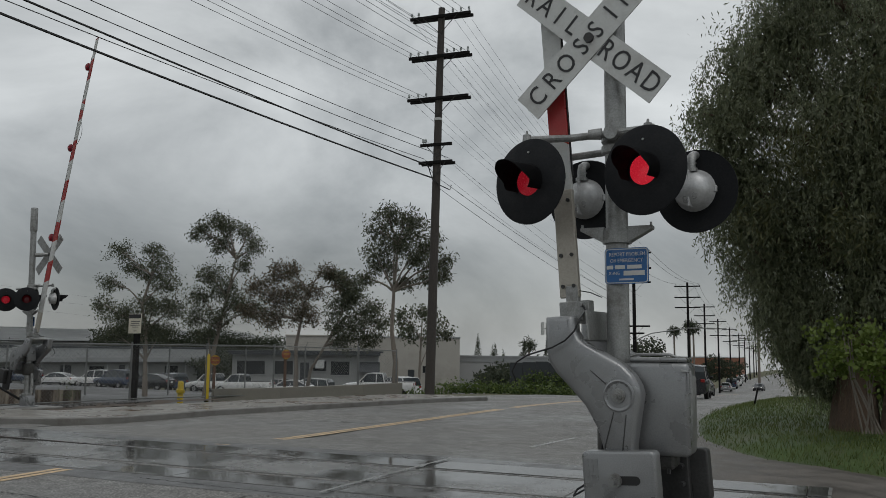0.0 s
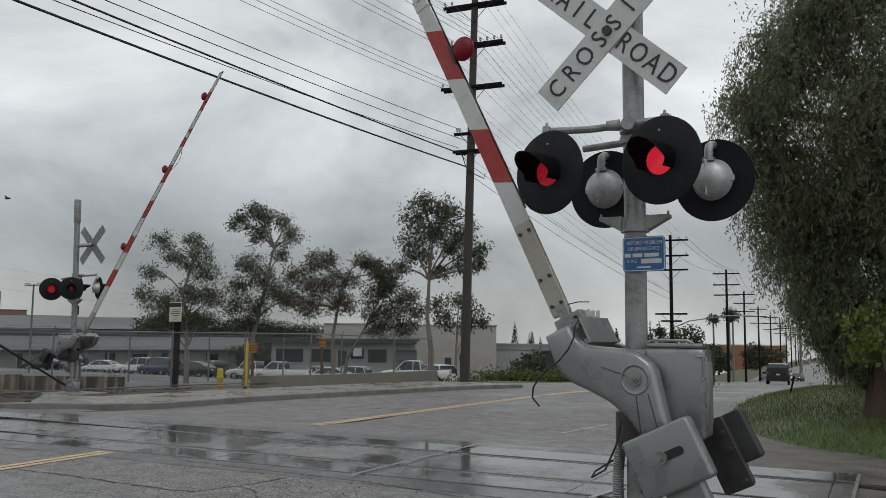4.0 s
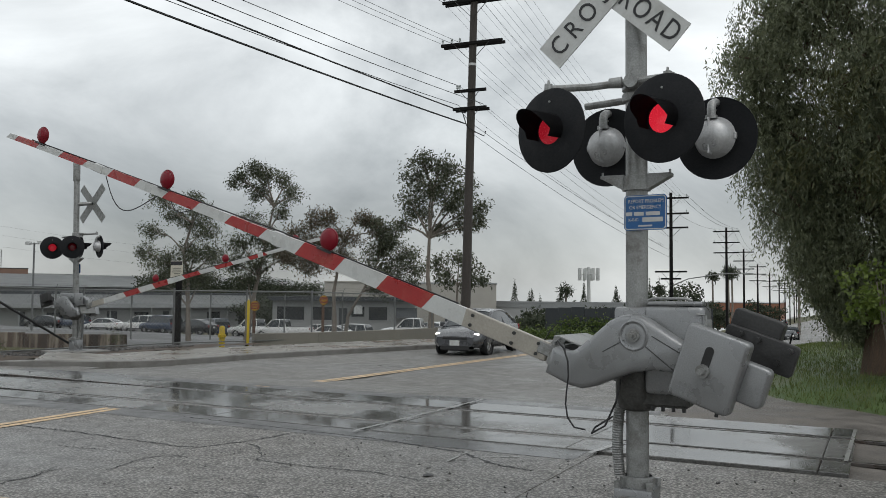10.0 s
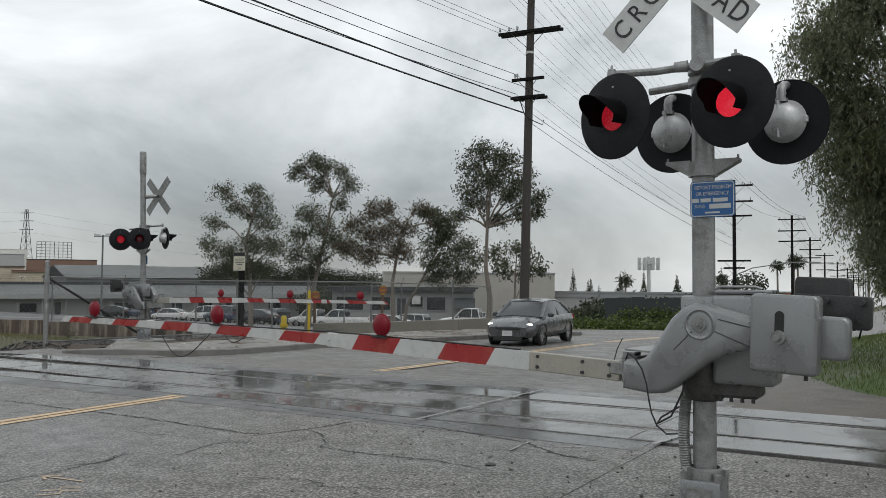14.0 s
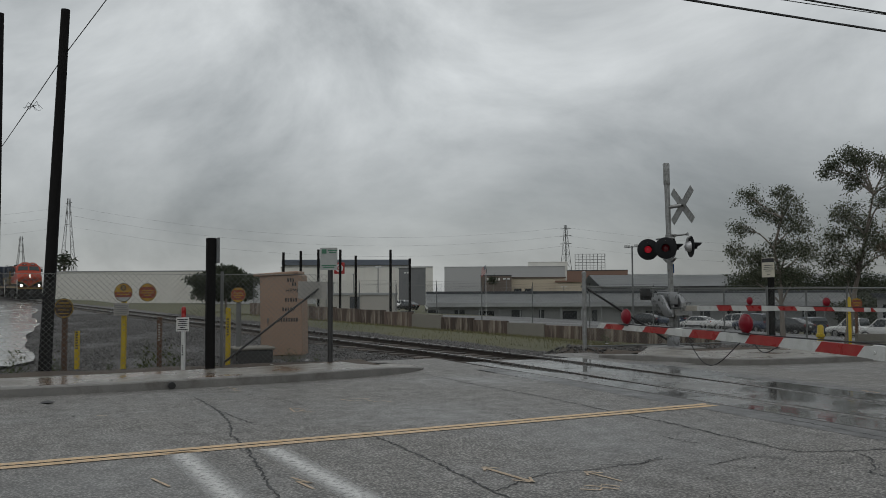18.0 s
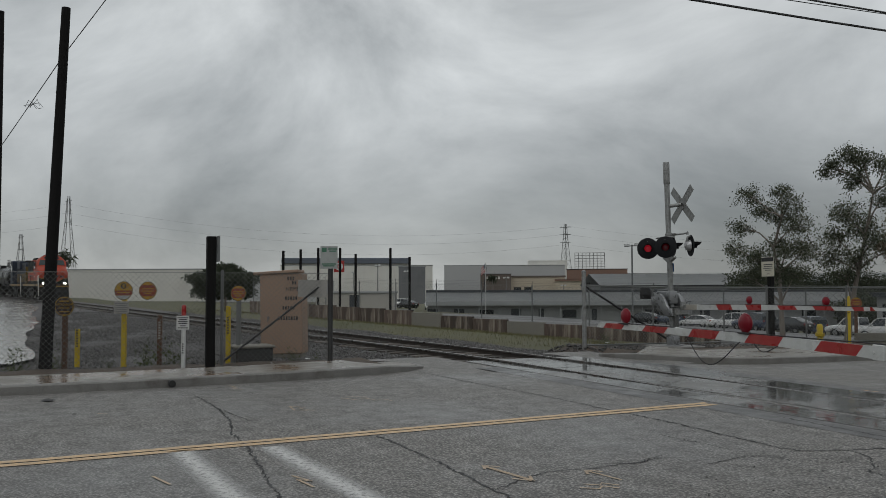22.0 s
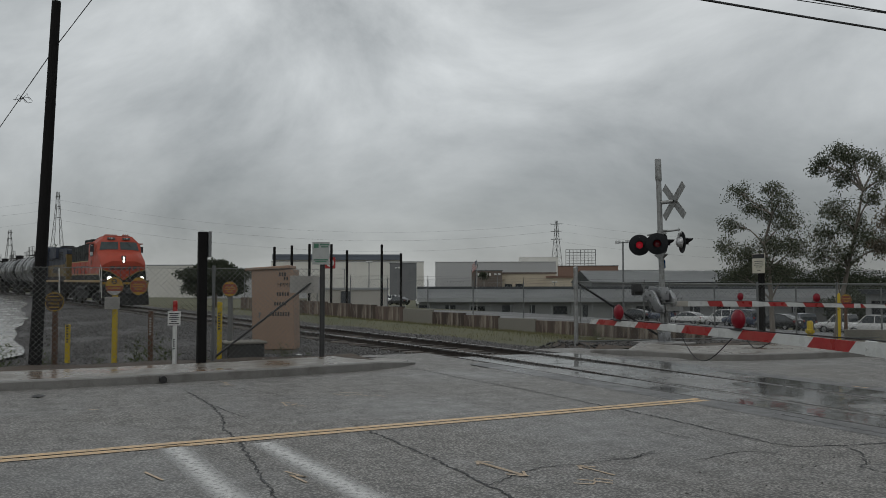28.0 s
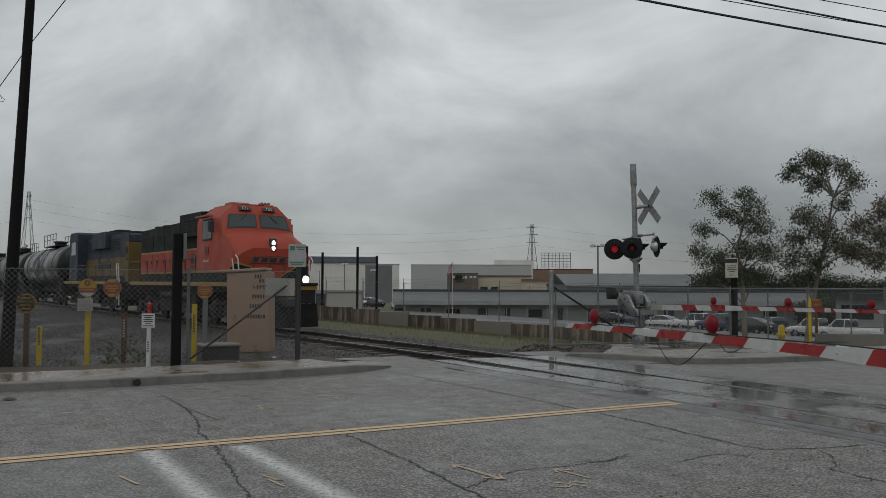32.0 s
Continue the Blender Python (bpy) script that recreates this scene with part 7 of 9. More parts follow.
lathe(bm, [(0, 0.0), (0.25, 0.0), (0.27, 0.02), (0.27, -0.02)], 20, pose(0.05, -0.41, 0, 90, 0, 0))
part("fan_grille", bm, M_FASCIA, a_)
grid("parking_lot", lines((-100, -20, 4)), lines((25, 80, 2), (80, 110, 5)), lambda v, u: land(v, u) + (0.03 if v < -21.5 - max(0, 30 - u) * 1.6 else -0.4), M_LOT, "wet asphalt parking lot", "parking lot")

# buildings along the far road
building("brick_building", -37.5, 262.0, -6.2, 23, 60, 6.3, 3.4, M_BRICK, M_ROOFW, "orange brick building along the far road", ((-4, 2, 3, 3, "door"), (4, 3, 2, 2, "window")))
building("white_plant", -47.0, 112.0, -3.4, 40, 20, 3.9, 4, M_FAR, M_ROOFW, "long pale industrial building beyond the hedge", (), 0, 0, (0.9, M_ROOFW))
# beyond the tracks
building("white_warehouse", -172.0, 14.0, 0.7, 30, 30, 5.0, 62, M_WALLB, M_ROOFW, "long plain white warehouse beyond the tracks", ())
building("low_sheds", -165.0, 33.0, 0.5, 34, 12, 3.0, 64, M_FAR, M_FASCIA, "row of low pale sheds beyond the tracks", ((-9, 1.4, 3, 1.6, "door"), (0, 1.4, 3, 1.6, "door"), (9, 1.4, 3, 1.6, "door")))
building("pale_store", -236.0, 82.0, 0.0, 44, 40, 9.0, 68, M_WALLB, M_ROOFW, "large cream store building", ())
building("grey_store_block", -189.3, 79.7, -0.5, 6.4, 12, 7.9, 68, M_WALLG, M_ROOFW, "plain grey block of a store", ())
building("curved_roof_store", -285.0, 95.0, 4.0, 44, 30, 8.2, 68, M_WALLW, M_NAVY, "store with a dark blue roof edge", (), 0, 0.5, (1.9, M_NAVY))
M_BROWN = paint("brown_store_wall", (0.13, 0.105, 0.09), 0.85, vary=0.15, scale=0.3)
M_CREAM = paint("warm_cream_store_wall", (0.46, 0.40, 0.31), 0.85, vary=0.1, scale=0.3)
M_BRICKB = paint("dull_brick_wall", (0.20, 0.125, 0.095), 0.85, vary=0.15, scale=0.4)
building("far_mall", -261.8, 145.1, 0.0, 42, 30, 10.4, 61, M_FAR, M_ROOFW, "wide pale mall building with a light roof", ())
building("far_mall", -280.2, 174.2, 0.0, 15, 30, 13.0, 58, M_WALLB, M_WALLB, "tall white mall block", ())
building("far_store", -211.1, 114.3, -2.0, 8.6, 20, 8.2, 61.6, M_BROWN, M_FASCIA, "brown store front with a pale name board", ((-1.5, 2.2, 4, 2.4, "door"), (2.6, 2.2, 2, 2.4, "window")))
building("far_store", -209.5, 126.8, -2.0, 15.6, 20, 7.7, 58.8, M_CREAM, M_BROWN, "cream store with a thin brown roof edge", ((-5.6, 4.2, 2.2, 0.9, "window"), (-2.6, 4.2, 2.2, 0.9, "window")), 0, 0.2, (0.3, M_BROWN))
building("far_store", -196.0, 129.7, -2.0, 9, 12, 6.5, 56.5, M_CREAM, M_BRICKB, "low cream store with a tiled roof edge", (), 0, 0.3, (0.5, M_BRICKB))
building("far_mall", -214.3, 150.6, -2.0, 18, 26, 10.0, 55, M_BRICKB, M_FASCIA, "brown brick mall block with a flat roof", ())
building("far_mall", -214.1, 168.0, -2.0, 16, 20, 8.8, 52, M_FAR, M_ROOFW, "low grey mall block", ((-3, 4, 5, 1.6, "window"),))
nb_ = thing("name_board", put(-210.6, 113.2, 5.2, 61.6), "pale name board on the brown store", "sign")
bm = bmesh.new()
for i in range(5):
    box(bm, (-1.6 + 0.8 * i, -0.12, 0), (0.5, 0.1, 0.7))
part("board_shapes", bm, M_WALLB, nb_)
building("low_shed", -74.0, 25.5, -0.9, 7, 6, 2.3, 65, M_WALLW, M_ROOFW, "small grey shed behind the wall", ((0, 1.2, 1.0, 2.0, "door"),))
rs = thing("round_sign", put(-180.8, 58.7, 0.8, 68), "red square sign with a white ring", "sign")
bm = bmesh.new()
box(bm, (0, 0, 6.2), (2.3, 0.4, 2.5), 0.05)
part("sign_board", bm, M_RED, rs)
bm = bmesh.new()
lathe(bm, [(0.5, 0.26), (0.85, 0.26), (0.85, 0.2), (0.5, 0.2)], 24, pose(0, 0, 6.2, 90, 0, 0))
lathe(bm, [(0, 0.26), (0.22, 0.26), (0.22, 0.2)], 24, pose(0, 0, 6.2, 90, 0, 0))
part("ring", bm, M_WHITE, rs)


def pylon(v, u, z, h, w, label):
    t = thing("lattice_tower", put(v, u, z, 20), label, "transmission tower", "transmission towers")
    bm = bmesh.new()
    n = 9
    def half(k):
        return w / 2 * (1 - k) ** 1.3 + 0.45
    for sx in (-1, 1):
        for sy in (-1, 1):
            for i in range(n):
                k0, k1 = i / n, (i + 1) / n
                tube(bm, (sx * half(k0), sy * half(k0), h * k0), (sx * half(k1), sy * half(k1), h * k1), 0.13, 0.11, 4)
    for i in range(n):
        k0, k1 = i / n, (i + 1) / n
        for sy in (-1, 1):
            tube(bm, (-half(k0), sy * half(k0), h * k0), (half(k1), sy * half(k1), h * k1), 0.07, 0.07, 3)
            tube(bm, (half(k0), sy * half(k0), h * k0), (-half(k1), sy * half(k1), h * k1), 0.07, 0.07, 3)
            tube(bm, (-half(k1), sy * half(k1), h * k1), (half(k1), sy * half(k1), h * k1), 0.07, 0.07, 3)
    part("lattice", bm, M_STEEL, t)
    for k in (0.72, 0.84, 0.95):
        bm = bmesh.new()
        tube(bm, (-3.4, 0, h * k), (3.4, 0, h * k), 0.14, 0.14, 4)
        part("crossarm", bm, M_STEEL, t)
    return t


pylon(-419.9, 8.8, 3.0, 41.5, 6.4, "tall grey lattice transmission tower")
pylon(-352.0, 229.2, 2.0, 32, 5, "tall grey lattice transmission tower")
pylon(-455.0, -11, 3.0, 26, 5, "distant grey lattice transmission tower")
for z, sag in ((41, 9), (37, 9), (32, 9)):
    wire("power_line", at(-419.9, 8.8, z), at(-352, 229.2, z - 8), sag, 0.02, "distant grey high-voltage line", 14)
    wire("power_line", at(-419.9, 8.8, z), at(-470, -130, z - 2), 6, 0.02, "distant grey high-voltage line", 10)
    wire("power_line", at(-352, 229.2, z - 8), at(-250, 480, z - 10), sag, 0.02, "distant grey high-voltage line", 14)
bb = thing("billboard_frame", put(-271.5, 187.6, 6.0, 57), "rusty open billboard framework seen from behind", "billboard")
bm = bmesh.new()
for i in range(9):
    tube(bm, (-5.6 + 1.4 * i, 0, 0), (-5.6 + 1.4 * i, 0, 10.0), 0.09, 0.09, 4)
for i in range(7):
    tube(bm, (-5.6, 0, 3.6 + 1.06 * i), (5.6, 0, 3.6 + 1.06 * i), 0.08, 0.08, 4)
for i in range(5):
    tube(bm, (-5.6 + 2.8 * i, 0, 3.6), (-5.6 + 2.8 * i, 3, 10.0), 0.07, 0.07, 4)
part("lattice", bm, M_STEEL, bb)
# mobile phone mast
cm = thing("cell_tower", put(-50.8, 162.2, -5.0), "pale mobile phone mast with panel antennas", "cell tower")
bm = bmesh.new()
tube(bm, (0, 0, 0), (0, 0, 12.4), 0.45, 0.3, 10)
part("pole", bm, M_WHITE, cm)
for i in range(8):
    a = 2 * math.pi * i / 8
    bm = bmesh.new()
    box(bm, (1.9 * math.cos(a), 1.9 * math.sin(a), 11.0), (0.5, 0.5, 2.4), 0.05)
    tube(bm, (0, 0, 11.0), (1.9 * math.cos(a), 1.9 * math.sin(a), 11.0), 0.08, 0.08, 5)
    part("antenna", bm, M_WHITE, cm)
# tall posts with lamps round the lot beyond the tracks
for v, u, z in ((-56.3, 14.4, 4.3), (-56.0, 15.5, 4.4), (-55.6, 16.6, 4.5), (-55.2, 18.0, 4.5), (-54.9, 19.0, 4.1), (-54.1, 21.2, 4.5), (-53.6, 22.4, 3.9)):
    strut("steel_post", (v, u, 0.0), (v, u, z), 0.085, M_WOODDARK, "tall dark steel post behind the low wall", "post")


def lot_lamp(v, u, z, h, label):
    t = thing("lot_lamp", put(v, u, z), label, "lamp post", "lot lamps")
    bm = bmesh.new()
    tube(bm, (0, 0, 0), (0, 0, h), 0.09, 0.07, 8)
    tube(bm, (-0.6, 0, h - 0.1), (0.6, 0, h - 0.1), 0.05, 0.05, 6)
    part("pole", bm, M_STEEL, t)
    for q in (-1, 1):
        bm = bmesh.new()
        box(bm, (0.75 * q, 0, h), (0.5, 0.35, 0.3), 0.05)
        part("lamp_head", bm, M_WHITE, t)
    return t


lot_lamp(-63.5, 48.5, land(-63, 48), 7.4, "grey parking lot lamp with two floodlights")
for v, u, h in ((-150, 62, 7), (-140, 78, 7), (-170, 110, 8), (-120, 45, 6.5), (-175, 60, 7), (-133, 120, 7), (-110, 128, 7.5)):
    lot_lamp(v, u, land(v, u), h, "distant parking lot lamp post")

# hedge, shrubs, far trees and palms
rng = np.random.default_rng(31)
def hedge(pts, r, n, label, material, leaf=(0.16, 0.13)):
    c = []
    for v, u, z, k in pts:
        q = rng.normal(size=(int(n * k), 3)) * np.array([r, r * 0.7, r * 0.5]) * 0.6
        q[:, 2] = np.abs(q[:, 2])
        c.append(np.array([v, u, land(v, u) + z]) + q)
    ob = leaf_mesh("ivy_hedge", np.concatenate(c), leaf[0], leaf[1], material, None, rng, 0.2)
    ob.matrix_basis = put(0, 0)
    return tagged(ob, label, "hedge", "", "stuff")


hedge([(-22.5 + 0.7 * i, 45.5 + 0.12 * i, 0.0, 1) for i in range(20)], 0.9, 260, "leafy green ivy hedge along the side street", M_IVY)
hedge([(-19.5 + 0.8 * i, 56.4, 0.5 + 0.4 * (i % 2), 0.8) for i in range(12)], 0.8, 260, "ivy growing over the dark fence", M_IVY)
df = tagged(new("dark_fence"), "black screened fence behind the hedge", "fence")
df.matrix_basis = put(0, 0)
for i in range(12):
    bm = bmesh.new()
    box(bm, (-20.5 + 0.95 * i, 57.0, land(-15, 57) + 1.0), (0.93, 0.08, 2.0 + 0.1 * (i % 3)))
    part("fence_panel", bm, M_FASCIA, df)
M_FARLEAF = island_leaf("distant_foliage", (0.028, 0.038, 0.022), (0.07, 0.08, 0.05), 0.8)


def far_tree(v, u, h, w, label, seed, name="far_tree", shape="round", n=3200, fine=0.62):
    g = np.random.default_rng(seed)
    t = thing(name, put(v, u, land(v, u)), label, "tree", "far trees")
    bm = bmesh.new()
    tube(bm, (0, 0, -0.5), (0.1, 0, h * 0.6), 0.02 * h + 0.05, 0.01 * h, 7)
    part("trunk", bm, M_BARK, t)
    q = g.normal(size=(n, 3))
    q /= np.linalg.norm(q, axis=1, keepdims=True)
    lump = 1 + 0.22 * np.sin(q[:, :1] * 5 + seed) + 0.18 * np.sin(q[:, 2:] * 7 + 2 * seed)
    q *= g.uniform(0.55, 1.0, (n, 1)) * lump
    if shape == "cone":
        k = (1 - np.clip((q[:, 2:] + 1) / 2, 0, 1)) * 1.3 + 0.12
        q[:, :2] *= k
    c = q * np.array([w / 2, w / 2, h * (0.33 if shape == "round" else 0.45)]) + np.array([0, 0, h * (0.62 if shape == "round" else 0.53)])
    leaf_mesh("crown", c, (0.075 * w + 0.08) * fine, (0.042 * w + 0.05) * fine, M_FARLEAF, t, g, 0.1, "", "stuff")
    return t


far_tree(-93.4, 17.6, 5.3, 6.6, "round dense dark green tree beyond the tracks", 3, "round_tree", "round", 26000, 0.5)
k = 0
for v, u, h, w, s in ((-34, 92, 4.6, 8, "round"), (-27, 96, 4.2, 7, "round"), (-24, 104, 5.0, 7, "round"), (-21, 118, 5, 8, "round"), (-26, 130, 9, 9, "round"), (-52, 150, 9, 4, "cone"), (-47, 152, 8, 4, "cone"), (-60, 160, 10, 4, "cone"), (-36, 150, 11, 5, "cone"), (-33, 153, 9, 4, "cone"),
                      (2.6, 36, 4.5, 5, "round"), (2.4, 45, 5, 5.5, "round"), (1.2, 57, 5, 5.5, "round"), (0.4, 76, 5.5, 6, "round"), (-1.2, 98, 6.5, 7, "round"), (-3, 125, 7, 8, "round"), (7, 40, 6, 8, "round"), (-29, 78, 2.6, 6, "round"), (-22, 76, 2.4, 5, "round"), (-72, 100, 6.5, 7, "round"), (-79, 103, 6.8, 8, "round"), (-66, 101, 6.6, 7, "round"), (-86, 106, 7, 8, "round"), (-17, 80, 2.6, 5, "round"), (-19, 92, 3.4, 6, "round"), (-18, 150, 6, 7, "round"), (-62.5, 152.7, 12.8, 3.6, "cone"), (-59.6, 153.8, 12.3, 3.2, "cone"), (-54.3, 155.8, 12.6, 4.0, "cone"), (-50.2, 157.2, 12.2, 4.4, "cone"), (-44.4, 158.9, 12.8, 4.6, "cone"), (-38.4, 160.5, 13.1, 4.4, "cone"), (-36.7, 160.9, 12.6, 4.0, "cone"), (-57, 140, 9, 7, "round"), (-47, 138, 9.2, 8, "round"), (-80, 190, 8, 9, "round"), (-95, 195, 9, 10, "round"), (-70, 180, 10, 5, "cone"), (-110, 210, 8, 10, "round"), (12, 150, 9, 10, "round"), (20, 110, 9, 12, "round"), (-180, 95, 5, 8, "round"), (-205, 130, 6, 9, "round"), (-150, 140, 5, 8, "round")):
    k += 1
    far_tree(v, u, h, w, "distant dark tree beyond the buildings" if s == "round" else "distant pointed conifer beyond the buildings", 40 + k, "far_tree", s)


for i in range(11):
    far_tree(-113.0 + 2.1 * i, 110.0 + 1.8 * i, 11.0 + 1.4 * ((i * 5) % 4) / 3, 7.5, "dense green tree behind the long building", 140 + i, "far_tree", "round", 3600, 0.6)


def palm(v, u, h, seed, s=1.0):
    g = np.random.default_rng(seed)
    t = thing("palm_tree", put(v, u, land(v, u)), "distant tall fan palm", "palm tree", "palms")
    bm = bmesh.new()
    pipe(bm, [(0, 0, -0.3), (0.1, 0, h * 0.5), (0.05, 0, h)], [0.22 * s, 0.17 * s, 0.15 * s], 7)
    part("trunk", bm, M_BARK, t)
    n = 260
    q = g.normal(size=(n, 3))
    q /= np.linalg.norm(q, axis=1, keepdims=True)
    q[:, 2] = q[:, 2] * 0.8 - 0.1
    leaf_mesh("crown", np.array([0.05, 0, h]) + q * g.uniform(0.4, 1.3, (n, 1)) * s, 0.8 * s, 0.16 * s, M_FARLEAF, t, g, 0.4, "", "stuff")


for i, (v, u, h, s) in enumerate(((-190, 3.4, 8.0, 1.6), (-57.5, 168, 12, 1.3), (-16, 108, 8.0, 0.7), (-19, 125, 9.5, 0.8), (-24, 142, 10.5, 0.9), (-39, 170, 12, 1.2), (-140, 150, 11, 1.2), (-150, 165, 11, 1.2), (-120, 150, 10, 1.1), (-205, 110, 10, 1.2), (-13, 165, 12, 1.3))):
    palm(v, u, h, 70 + i, s)
p = thing("boom_lift", put(-195, 102, 0), "distant boom lift with a raised dark arm", "boom lift")
bm = bmesh.new()
box(bm, (0, 0, 0.8), (2.4, 1.6, 1.2), 0.1)
part("base", bm, M_FASCIA, p)
bm = bmesh.new()
tube(bm, (0, 0, 1.2), (1.6, 0, 7.6), 0.16, 0.11, 6)
part("arm", bm, M_FASCIA, p)

fl = thing("flagpole", put(-106.2, 55.9, land(-106.2, 55.9)), "flagpole with a striped flag blowing out", "flagpole")
bm = bmesh.new()
tube(bm, (0, 0, -0.3), (0, 0, 7.2), 0.05, 0.035, 8)
part("pole", bm, M_WHITE, fl)
for i in range(9):
    bm = bmesh.new()
    x0, x1 = -1.35, 0.0 if i < 4 else -0.6
    plate(bm, [(x, 6.0 + 0.5 * x + 0.12 * (i + k)) for x, k in ((x0, 0), (x1, 0), (x1, 1), (x0, 1))], 0.02)
    part("flag_stripe", bm, M_WHITE if i % 2 else M_RED, fl)
bm = bmesh.new()
plate(bm, [(-0.6, 6.18), (0.0, 6.48), (0.0, 7.08), (-0.6, 6.78)], 0.024)
part("flag_canton", bm, M_NAVY, fl)

# ---- train ----
M_ORANGE = paint("faded_orange_paint", (0.33, 0.05, 0.027), 0.55, vary=0.14, scale=1.2, fine=30, stain=(0.20, 0.035, 0.014), stain_amount=0.5, stain_scale=0.9, spec=0.3)
M_DGREEN = paint("dark_green_paint", (0.014, 0.018, 0.016), 0.7, vary=0.2, scale=1.5, spec=0.2)
M_CABROOF = paint("faded_pink_roof", (0.30, 0.10, 0.075), 0.5, vary=0.15)
M_STRIPE = paint("yellow_stripe_paint", (0.25, 0.145, 0.02), 0.45, vary=0.2, scale=3)
M_SFBLUE = paint("dusty_blue_paint", (0.018, 0.025, 0.042), 0.7, vary=0.25, scale=1.0, stain=(0.07, 0.07, 0.075), stain_amount=0.6)
M_SFYEL = paint("dusty_yellow_paint", (0.11, 0.07, 0.013), 0.65, vary=0.25, scale=1.0, stain=(0.09, 0.06, 0.02), stain_amount=0.7)
M_UNDER = paint("sooty_underframe", (0.012, 0.0115, 0.011), 0.8, vary=0.4, scale=3)
M_WHEEL = paint("worn_wheel_steel", (0.05, 0.045, 0.04), 0.5, metal=0.8, vary=0.3)
M_TANK = paint("glossy_black_tank", (0.006, 0.006, 0.007), 0.3, vary=0.4, scale=0.8, stain=(0.016, 0.016, 0.015), stain_amount=0.35, stain_scale=0.6, spec=0.3)
M_HEAD = paint("lit_headlamp", (0.9, 0.9, 0.85), 0.2, emit=(1.0, 0.93, 0.80), emit_strength=5)
M_RAILW = paint("white_handrail", (0.55, 0.55, 0.52), 0.5)
M_CABGLASS = paint("cab_window_glass", (0.045, 0.06, 0.06), 0.06, vary=0.3, scale=2)
WHEELS = []


def prism(bm, outline, y0, y1):
    """A side outline in x and z, given breadth from y0 to y1."""
    a = [bm.verts.new((x, y0, z)) for x, z in outline]
    b = [bm.verts.new((x, y1, z)) for x, z in outline]
    n = len(outline)
    bm.faces.new(a)
    bm.faces.new(b[::-1])
    for i in range(n):
        bm.faces.new((a[(i + 1) % n], a[i], b[i], b[(i + 1) % n]))
    bmesh.ops.recalc_face_normals(bm, faces=bm.faces[:])


def bogie(parent, x, axles, turning=False, r=0.5):
    bm = bmesh.new()
    reach = max(axles) + 0.85
    for q in (-1, 1):
        plate(bm, [(-reach, 0.5), (-reach + 0.25, 0.78), (-0.6, 0.86), (-0.4, 0.62), (0.4, 0.62), (0.6, 0.86), (reach - 0.25, 0.78), (reach, 0.5), (reach - 0.3, 0.36), (-reach + 0.3, 0.36)], 0.14, pose(0, q * 1.02, 0))
        for a in axles:
            box(bm, (a, q * 1.12, 0.5), (0.42, 0.14, 0.4), 0.04)
        for a in (-0.3, 0.3):
            tube(bm, (a, q * 1.1, 0.4), (a, q * 1.1, 0.85), 0.11, 0.11, 10)
    box(bm, (0, 0, 0.8), (1.2, 2.1, 0.3), 0.05)
    b = part("bogie", bm, M_UNDER, parent, "", pose(x, 0, 0))
    for a in axles:
        bm = bmesh.new()
        for q in (-1, 1):
            lathe(bm, [(0.0, 0.07), (r * 0.55, 0.05), (r * 0.8, 0.02), (r * 0.84, 0.065), (r, 0.065), (r, -0.04), (r + 0.03, -0.06), (r + 0.03, -0.075), (r * 0.8, -0.06), (0, -0.06)], 24, pose(0, q * 0.78, 0, -90 * q, 0, 0))
        tube(bm, (0, -0.8, 0), (0, 0.8, 0), 0.09, 0.09, 10)
        w = part("wheelset", bm, M_WHEEL, b, "", pose(a, 0, r))
        if turning:
            WHEELS.append((w, a, r))
    return b


def handrail(parent, pts, posts, r=0.02, material=None):
    bm = bmesh.new()
    pipe(bm, pts, r, 6)
    for p, z in posts:
        tube(bm, (p[0], p[1], z), p, r * 0.9, r * 0.9, 6)
    return part("handrail", bm, material or M_IRON, parent)


def chassis(t, half, sill):
    """Deck, tank, bogies, steps and rails common to both engines. x is ahead."""
    bm = bmesh.new()
    box(bm, (0, 0, 1.52), (2 * half - 0.5, 2.3, 0.36), 0.03)
    box(bm, (0, 0, 1.64), (2 * half - 0.3, 3.02, 0.10), 0.02)
    part("deck", bm, M_UNDER, t)
    for q in (-1, 1):
        bm = bmesh.new()
        box(bm, (0, q * 1.515, 1.62), (2 * half - 1.9, 0.03, 0.15), 0.005)
        part("sill_stripe", bm, sill, t, "yellow stripe along the deck edge")
    bm = bmesh.new()
    prism(bm, [(-2.7, 1.3), (2.7, 1.3), (2.9, 0.95), (2.5, 0.45), (-2.5, 0.45), (-2.9, 0.95)], -1.35, 1.35)
    part("fuel_tank", bm, M_UNDER, t)
    bm = bmesh.new()
    for q in (-1, 1):
        tube(bm, (-2.2, q * 1.38, 1.12), (2.2, q * 1.38, 1.12), 0.14, 0.14, 12)
    part("air_reservoir", bm, M_UNDER, t)


